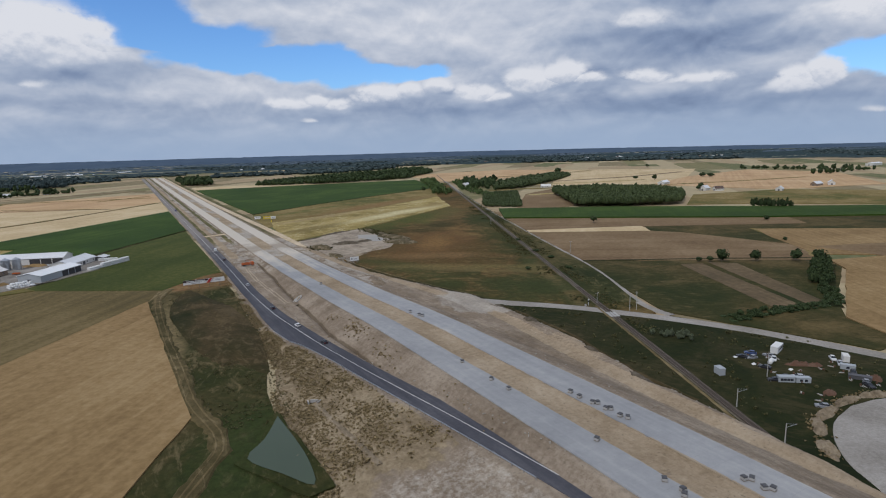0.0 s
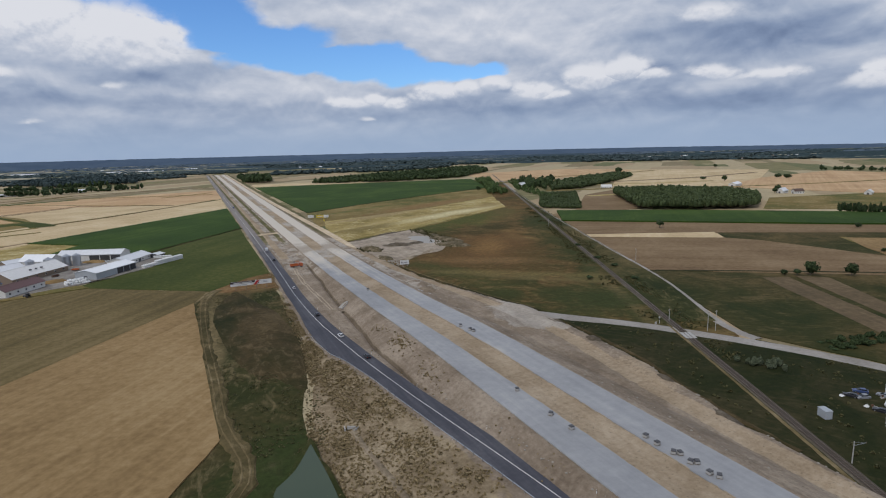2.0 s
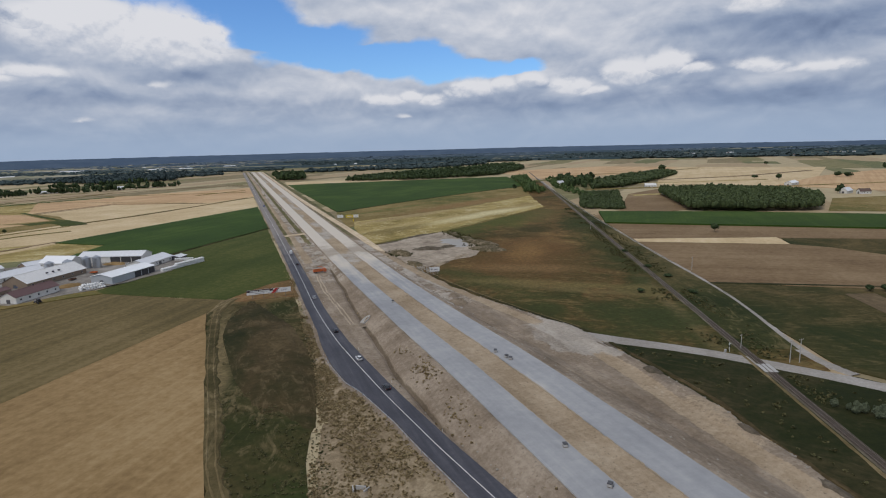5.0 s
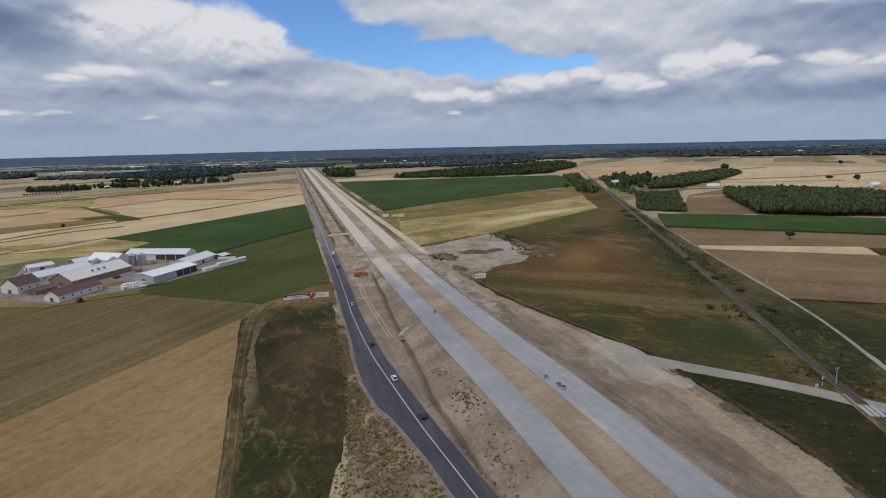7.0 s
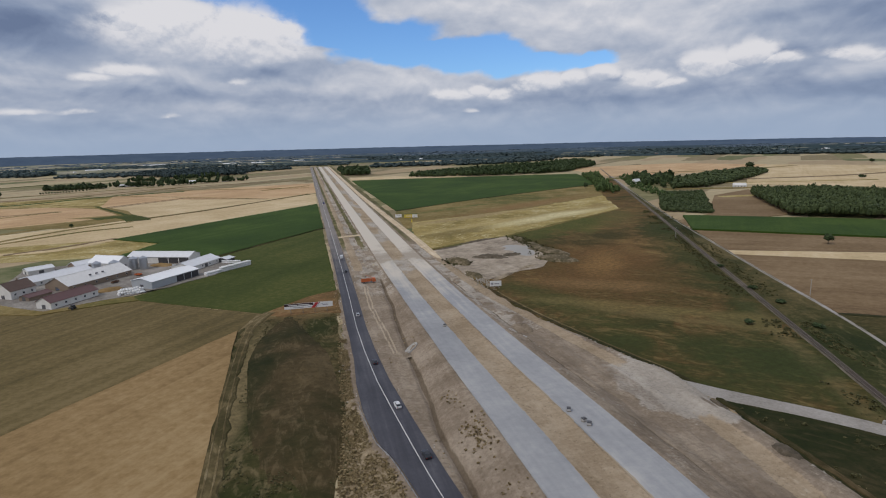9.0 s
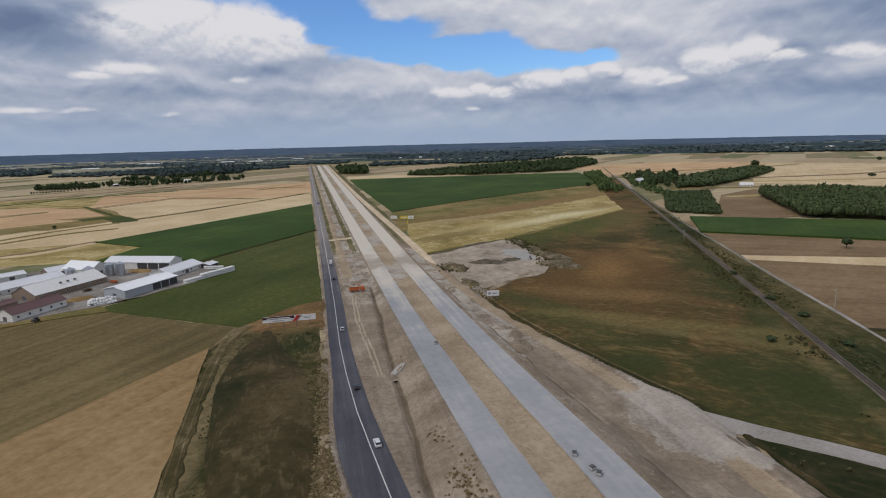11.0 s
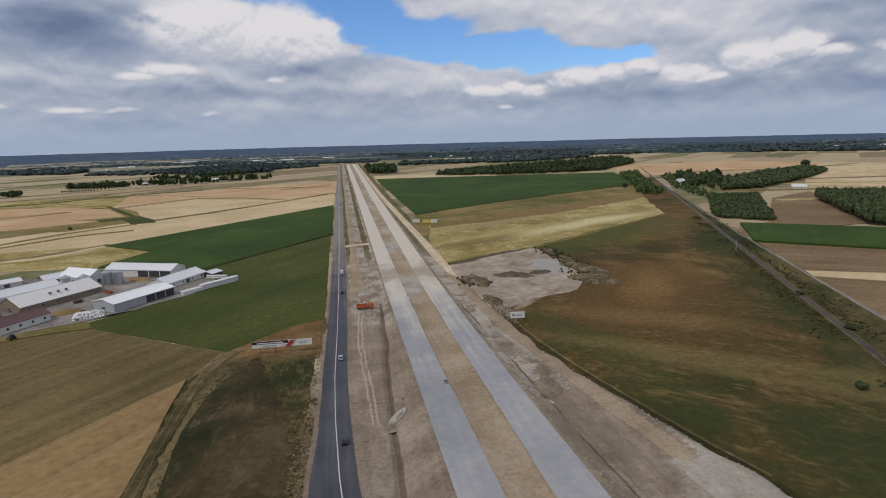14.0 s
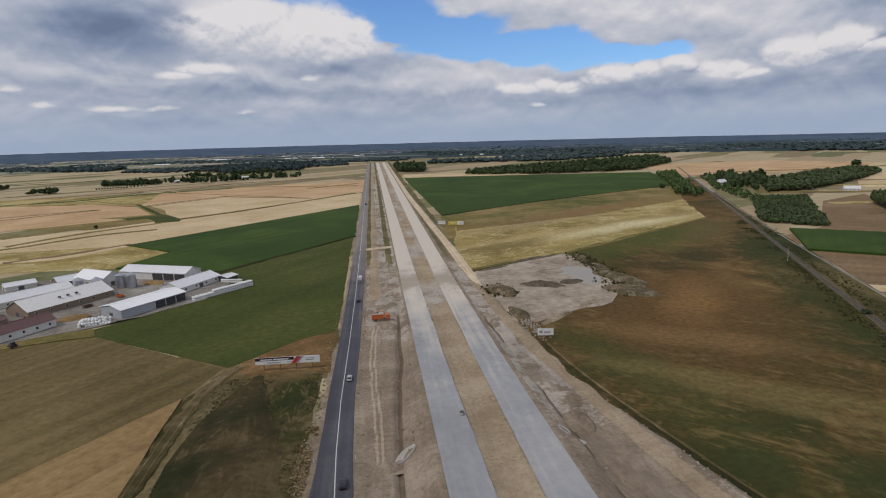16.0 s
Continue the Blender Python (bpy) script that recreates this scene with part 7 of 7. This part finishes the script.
part("grab", boxed(0, -1.5, 4.0, 0.6, 0.7, 0.9, bevel=0.1), M["steel_dark"], boom)
wheels(lorry, [(s * 1.0, q) for s in (-1, 1) for q in (3.3, -1.8, -3.1)], 0.52, 0.34)

# ---- stacks left on the concrete ----
stack = thing("kerb_pallet", "pallet of grey concrete kerbs on the carriageway", "pallet", pose(0, 0, 0), "pallets on the motorway")
bm = bmesh.new()
for u in (-0.5, 0, 0.5):
    box(bm, u, 0, 0.07, 0.1, 1.2, 0.1)
for v in (-0.5, -0.25, 0, 0.25, 0.5):
    box(bm, 0, v, 0.14, 1.2, 0.12, 0.03)
part("pallet", bm, M["wood"], stack)
for k in range(3):
    for u in (-0.4, 0, 0.4):
        part("kerb", boxed(u, 0.02 * k, 0.32 + 0.3 * k, 0.34, 1.1, 0.27, bevel=0.02), M["concrete_old"] if k < 2 else M["steel_dark"], stack)
places = [(5.2, 92), (5.0, 88), (5.4, 83.2), (6.4, 82.2), (5.7, 78.4), (6.8, 77.6), (5.8, 73.3), (6.6, 71.4), (5.9, 38.6), (7.2, 37.6), (6.3, 34.4), (7.5, 33.2), (-8.6, 47.4), (-8.4, 42.9), (-9.6, 41.6), (5.2, 199), (6.2, 192), (6.6, 189.6), (-8.6, 104), (-8.8, 113), (-8.6, 131), (-8.4, 67.6), (-8.3, 292)]
stack.matrix_basis = pose(*places[0], road_z(places[0][1]) + 0.03, 0, 0, 12)
for i, (x, y) in enumerate(places[1:]):
    copy_thing(stack, pose(x, y, road_z(y) + 0.03, 0, 0, (i * 37) % 90))

# ---- railway poles and crossing ----
def pole(x, y, h, arm, label, name="utility_pole", mat="concrete_old", turn=0.0, wires=2):
    t = thing(name, label, "pole", pose(x, y, 0.05, 0, 0, turn))
    part("mast", tube(bmesh.new(), (0, 0, -0.3), (0, 0, h), 0.17, 0.11, 10), M[mat], t)
    if arm:
        b = part("bracket", tube(bmesh.new(), (0, 0, h * 0.82), (arm, 0, h * 0.93), 0.06, None, 6), M["zinc"], t)
        part("stay", tube(bmesh.new(), (0, 0, h * 0.98), (arm, 0, h * 0.93), 0.035, None, 6), M["zinc"], b)
        part("insulator", tube(bmesh.new(), (arm, 0, h * 0.90), (arm, 0, h * 0.97), 0.08, None, 8), M["wood"], b)
    else:
        c = part("crossarm", boxed(0, 0, h - 0.5, 1.8, 0.12, 0.14), M["wood"], t)
        for u in (-0.8, 0, 0.8):
            part("insulator", tube(bmesh.new(), (u, 0, h - 0.43), (u, 0, h - 0.2), 0.06, None, 8), M["white"], c)
    return t


for y in (51, 71):
    pole(rail_x(y) + 2.6, y, 6.4, 3.0, "weathered railway mast with a bracket arm", "railway_mast", turn=-25)
for x, y, h in [(107, 161, 9.0), (110, 159.5, 9.5), (186, 290, 9.0), (84, 79, 9.5), (102, 178, 6.5), (230, 460, 9.0)]:
    pole(x, y, h, 0, "slender grey utility pole beside the gravel road")
sig = thing("crossing_signal", "white level crossing signal beside the track", "signal", pose(96, 178, 0.1))
part("mast", tube(bmesh.new(), (0, 0, 0), (0, 0, 4.0), 0.09, None, 8), M["white"], sig)
part("cross", boxed(0, -0.12, 3.5, 1.4, 0.05, 0.2, 0), M["white"], sig)
part("cabinet", boxed(-1.6, 0.4, 0.7, 0.8, 0.6, 1.3, bevel=0.05), M["concrete_old"], sig)
part("lamp_box", boxed(0, -0.15, 2.6, 0.8, 0.2, 0.5, bevel=0.05), M["black"], sig)
deck = thing("crossing_deck", "grey concrete slabs of the level crossing", "level crossing", pose(rail_x(160), 160, 0.74, 0, 0, turn))
for u, w in ((-1.65, 1.4), (0, 1.2), (1.65, 1.4)):
    part("slab", boxed(u, 0, 0, w, 7.5, 0.16, bevel=0.02), M["concrete_old"], deck)


# ---- scrap yard ----
def cabin(name, label, category, x, y, turn, L, Wd, Hh, mat, z=0.15, windows=2, door=True):
    t = thing(name, label, category, pose(x, y, z, 0, 0, turn))
    body = part("body", boxed(0, 0, 0.2 + Hh / 2, L, Wd, Hh, bevel=0.06), mat, t)
    part("roof", boxed(0, 0, 0.24 + Hh, L + 0.15, Wd + 0.15, 0.1, bevel=0.02), mat, t)
    part("base", boxed(0, 0, 0.1, L * 0.94, Wd * 0.9, 0.24), M["steel_dark"], t)
    for i in range(windows):
        part("window", boxed(L * ((i + 1) / (windows + 1) - 0.5), -Wd / 2 - 0.02, Hh * 0.62, 0.9, 0.06, 0.8), M["glass"], body)
    if door:
        part("door", boxed(L * 0.36, -Wd / 2 - 0.03, 1.15, 0.85, 0.06, 1.9), M["steel_dark"], body)
    for i in range(int(L / 0.6)):
        part("rib", boxed(-L / 2 + 0.3 + i * 0.6, Wd / 2 + 0.02, 0.2 + Hh / 2, 0.1, 0.05, Hh * 0.9), mat, body)
    return t


cabin("container", "small pale grey container standing in rough grass", "container", 73, 89.5, 70, 3.4, 2.2, 2.5, M["wall_grey"], windows=0)
cabin("site_cabin", "white site cabin in the scrap yard", "cabin", 110.5, 91, 15, 7.0, 2.6, 2.6, M["white"], windows=3)
cabin("trailer", "white box trailer with dark windows", "trailer", 85.5, 73.5, -38, 5.2, 2.0, 1.9, M["wall_grey"], windows=4, door=False)
cabin("trailer", "grey box trailer parked among scrap", "trailer", 89.6, 70.2, -38, 4.6, 2.0, 1.7, M["wall_grey"], windows=2, door=False)
cabin("caravan", "old white caravan parked in the grass", "caravan", 121.5, 72, 35, 4.2, 2.0, 2.2, M["wall_white"], windows=2)
cabin("trailer", "long dark flat trailer with scrap on it", "trailer", 107.5, 61.0, -62, 6.5, 2.0, 1.3, M["steel_dark"], windows=0, door=False)
cabin("trailer", "white low trailer among the wrecks", "trailer", 113.5, 67.5, -62, 4.4, 2.0, 1.7, M["wall_grey"], windows=1, door=False)
tank = thing("tank", "white rounded tank lying in the grass", "tank", pose(97.2, 85.4, 0.2, 0, 0, 20) @ Matrix.Diagonal((0.72, 0.72, 0.72, 1)))
part("shell", tube(bmesh.new(), (-2.2, 0, 1.2), (2.2, 0, 1.2), 1.15, None, 20), M["white"], tank)
for s in (-1, 1):
    bm = bmesh.new()
    bmesh.ops.create_uvsphere(bm, u_segments=16, v_segments=8, radius=1.14, matrix=pose(s * 2.2, 0, 1.2) @ Matrix.Diagonal((0.45, 1, 1, 1)))
    part("end_cap", bm, M["white"], tank, smooth=True)
    part("cradle", boxed(s * 1.3, 0, 0.2, 0.3, 2.0, 0.5), M["steel_dark"], tank)
for x, y, tn, pn, lb in [(100, 95, 40, "blue", "blue car wreck in the scrap yard"), (103, 89.5, 10, "grey", "grey car wreck in the scrap yard"), (96, 92, 70, "grey", "grey dented car wreck in the scrap yard"),
                         (101, 86.5, 120, "white", "white car wreck in the scrap yard"), (91, 84, 15, "black", "dark car wreck in the scrap yard"), (103.5, 56.5, 150, "black", "dark car wreck in the scrap yard"),
                         (119, 75, 130, "white", "white car parked in the scrap yard"), (76, 57, 40, "grey", "grey car wreck in the grass"), (111, 64.5, 118, "black", "dark car wreck among the trailers"), (105.5, 58, 128, "grey", "grey car wreck among the trailers"), (116, 71, 120, "silver", "silver car wreck among the trailers"), (83, 76, 50, "black", "dark car wreck beside the trailers"), (92, 73, 45, "silver", "silver car wreck beside the trailers"), (88, 75.5, 45, "black", "dark car wreck beside the trailers"), (94, 94.5, 20, "black", "dark car wreck beside the cabin")]:
    car(x, y, tn, pn, lb, z=0.15)
for x, y, a, b, h, tn in [(103.5, 79, 5.0, 1.8, 1.3, -35), (107, 75.5, 3.4, 1.6, 1.1, -40), (112, 58, 3.0, 2.0, 1.2, 30), (88, 61, 3, 2, 0.9, 10)]:
    heap("scrap_heap", x, y, a, b, h, M["rust"], "rust-brown heap of scrap metal", "scrap heap", tn, x, 0.1, 0.9)
for x, y in [(92, 96), (91, 88), (97, 78)]:
    heap("rubble_heap", x, y, 1.3, 0.9, 0.6, M["white"], "small pale heap of rubble bags", "rubble", 20, x, 0.1, 0.8)

# earth bank thrown up round the gravel track, with its weeds
spots = []
for i, (x, y, a, b, tn) in enumerate([(62, 51, 6, 2.2, 35), (73, 54.2, 7, 2.2, 8), (86, 55, 7, 2.0, -3), (98, 52.5, 6, 2.2, -20), (108, 47, 6, 2.2, -40), (52, 43.5, 5.5, 2.4, 48)]):
    heap("earth_bank", x, y, a, b, 1.3, M["scrub"], "low bank of pale stony earth beside the track", "earth bank", tn, 3.1 * i, 0.1, 0.7)
    for k in range(70):
        u, v = r.normal(0, a * 0.5), r.normal(0.6, b * 0.6)
        c_, s_ = math.cos(radians(tn)), math.sin(radians(tn))
        q = r.uniform(0.15, 0.5)
        spots.append((x + c_ * u - s_ * v, y + s_ * u + c_ * v, 0.3, q, q * 0.8))
scatter_mesh("bank_weeds", spots, CROWNS_TUFT, M["tuft"], "dry weeds on the earth bank", "weeds")

junk = thing("junk_pile", "pile of grey planks and junk in the scrap yard", "junk", pose(0, 0, 0), "scrap yard junk")
for k in range(5):
    part("plank", boxed(0.1 * k, 0.28 * k - 0.5, 0.12 + 0.1 * (k % 3), 2.2 - 0.2 * k, 0.25, 0.1, 6 * k - 12), M["wood"] if k % 2 else M["concrete_old"], junk)
part("drum", tube(bmesh.new(), (1.2, 0.6, 0), (1.2, 0.6, 0.85), 0.3, None, 12), M["rust"], junk)
spots = [(96, 93), (101, 89), (103, 86), (93, 86), (90, 80), (99, 76), (106, 73), (111, 72), (108, 67), (104, 62), (102, 57), (100, 52), (90, 70), (81, 66), (84, 62), (79, 60), (112, 66), (107, 55), (94, 74), (88, 76), (116, 74), (113, 61)]
junk.matrix_basis = pose(spots[0][0], spots[0][1], 0.16, 0, 0, 20)
for i, (x, y) in enumerate(spots[1:]):
    copy_thing(junk, pose(x, y, 0.16, 0, 0, i * 47))

# stones and clods along the dirt edges
r = np.random.default_rng(77)
stones = []
for i in range(520):
    y = r.uniform(60, 430)
    k = r.uniform()
    if k < 0.5:
        x = along(EDGE_R, y) + r.normal(-2.0, 1.3)
    elif k < 0.8:
        x = along(EDGE_L, y) + r.normal(0.5, 1.2) if y > 200 else along(OLD, y) + 5.5 + abs(r.normal(0, 1.5))
    else:
        x = r.uniform(X_RR + 2, 26)
    s = r.uniform(0.08, 0.30)
    stones.append((x, y, ground_at(x, y) - 0.1, s * 1.3, s * 0.8))
STONES = [core(40 + i, 1.0) for i in range(4)]
M["stone"] = plain("pale stones", (0.31, 0.28, 0.235), 0.9, 0.0, 0.3, 2.0)
scatter_mesh("stones", stones, STONES, M["stone"], "pale stones and clods along the earth edges", "stones")
# rubble at the pit's corner
stones = [(36 + r.normal(0, 2.2), 372 + r.normal(0, 9), 0.2, s_, s_ * 0.8) for s_ in r.uniform(0.2, 0.55, 120)]
scatter_mesh("rubble", stones, STONES, M["stone"], "pale rubble beside the pit board", "rubble")

# ---- far houses ----
FAR = [("white barn far among the stubble fields", 782, 688, 20, 30, 12, 4.5, 3.0, "wall_white", "roof_white"), ("grey-roofed farmhouse among trees", 718, 556, 10, 16, 10, 4, 4, "wall_white", "roof_grey"),
       ("brown-roofed farmhouse in the fields", 727, 538, -25, 14, 9, 3.5, 3.5, "wall_white", "roof_brown"), ("pale farmhouse far across the fields", 779, 470, 20, 16, 9, 3.5, 3.5, "wall_white", "roof_pale"),
       ("grey farmhouse far across the fields", 900, 478, 0, 20, 10, 4, 3.5, "wall_brick", "roof_grey"), ("white house far across the fields", 930, 470, 30, 14, 10, 4.5, 4, "wall_white", "roof_grey"),
       ("pale house at the railway hamlet", 590, 800, -30, 18, 10, 3.6, 3.4, "wall_white", "roof_pale"), ("pale house among hamlet trees", 505, 950, 20, 16, 10, 4, 4, "wall_white", "roof_grey"),
       ("brown house among hamlet trees", 560, 985, 20, 14, 10, 4, 4, "wall_brick", "roof_brown"), ("long pale shed at the grove", -470, 1500, 10, 34, 12, 3.5, 2, "wall_white", "roof_grey"),
       ("white house in the row of trees", -330, 1515, 0, 14, 10, 4, 4, "wall_white", "roof_grey"), ("brown house in the row of trees", -260, 1545, 20, 14, 10, 4, 4, "wall_white", "roof_brown"),
       ("long white hall far off", 1640, 712, 0, 50, 18, 6, 2, "wall_white", "roof_white"), ("pale hall far off", 1340, 650, 10, 24, 12, 4, 3, "wall_white", "roof_brown")]
for lb, x, y, tn, L_, w_, h_, rs, mw, mr in FAR:
    gable_house("far_house", lb, "house", x, y, tn, L_, w_, h_, rs, M[mw], M[mr], windows=4)
proto = gable_house("village_house", "small far village house with a pitched roof", "house", 1900, 2050, 15, 13, 9, 4.5, 4.0, M["wall_white"], M["roof_brown"])
proto2 = gable_house("village_house", "small far village house with a grey roof", "house", 1940, 2090, -20, 14, 10, 5.0, 3.5, M["wall_white"], M["roof_grey"])
hall = gable_house("warehouse", "long white hall far behind the fields", "hall", -700, 2900, 20, 60, 24, 6, 2, M["wall_white"], M["roof_white"])
r = np.random.default_rng(91)
for i in range(46):
    a, dd = radians(r.uniform(33, 58)), r.uniform(2500, 3000)
    copy_thing(proto if i % 3 else proto2, pose(-65 + dd * math.sin(a), 60 + dd * math.cos(a), 0, 0, 0, r.uniform(0, 180)))
for i in range(22):
    a, dd = radians(r.uniform(-28, 14)), r.uniform(2550, 3300)
    copy_thing(proto if i % 2 else proto2, pose(-65 + dd * math.sin(a), 60 + dd * math.cos(a), 0, 0, 0, r.uniform(0, 180)))
for i in range(11):
    a, dd = radians(r.uniform(-36, 12)), r.uniform(2600, 3300)
    copy_thing(hall, pose(-65 + dd * math.sin(a), 60 + dd * math.cos(a), 0, 0, 0, r.uniform(0, 40)))
scatter_mesh("village_trees", belt([], 32, 60, 2450, 2950, 0.12, 14, 6.5, 9), CROWNS_FAR, M["leaf_haze"], "dark trees of a far village", "trees")
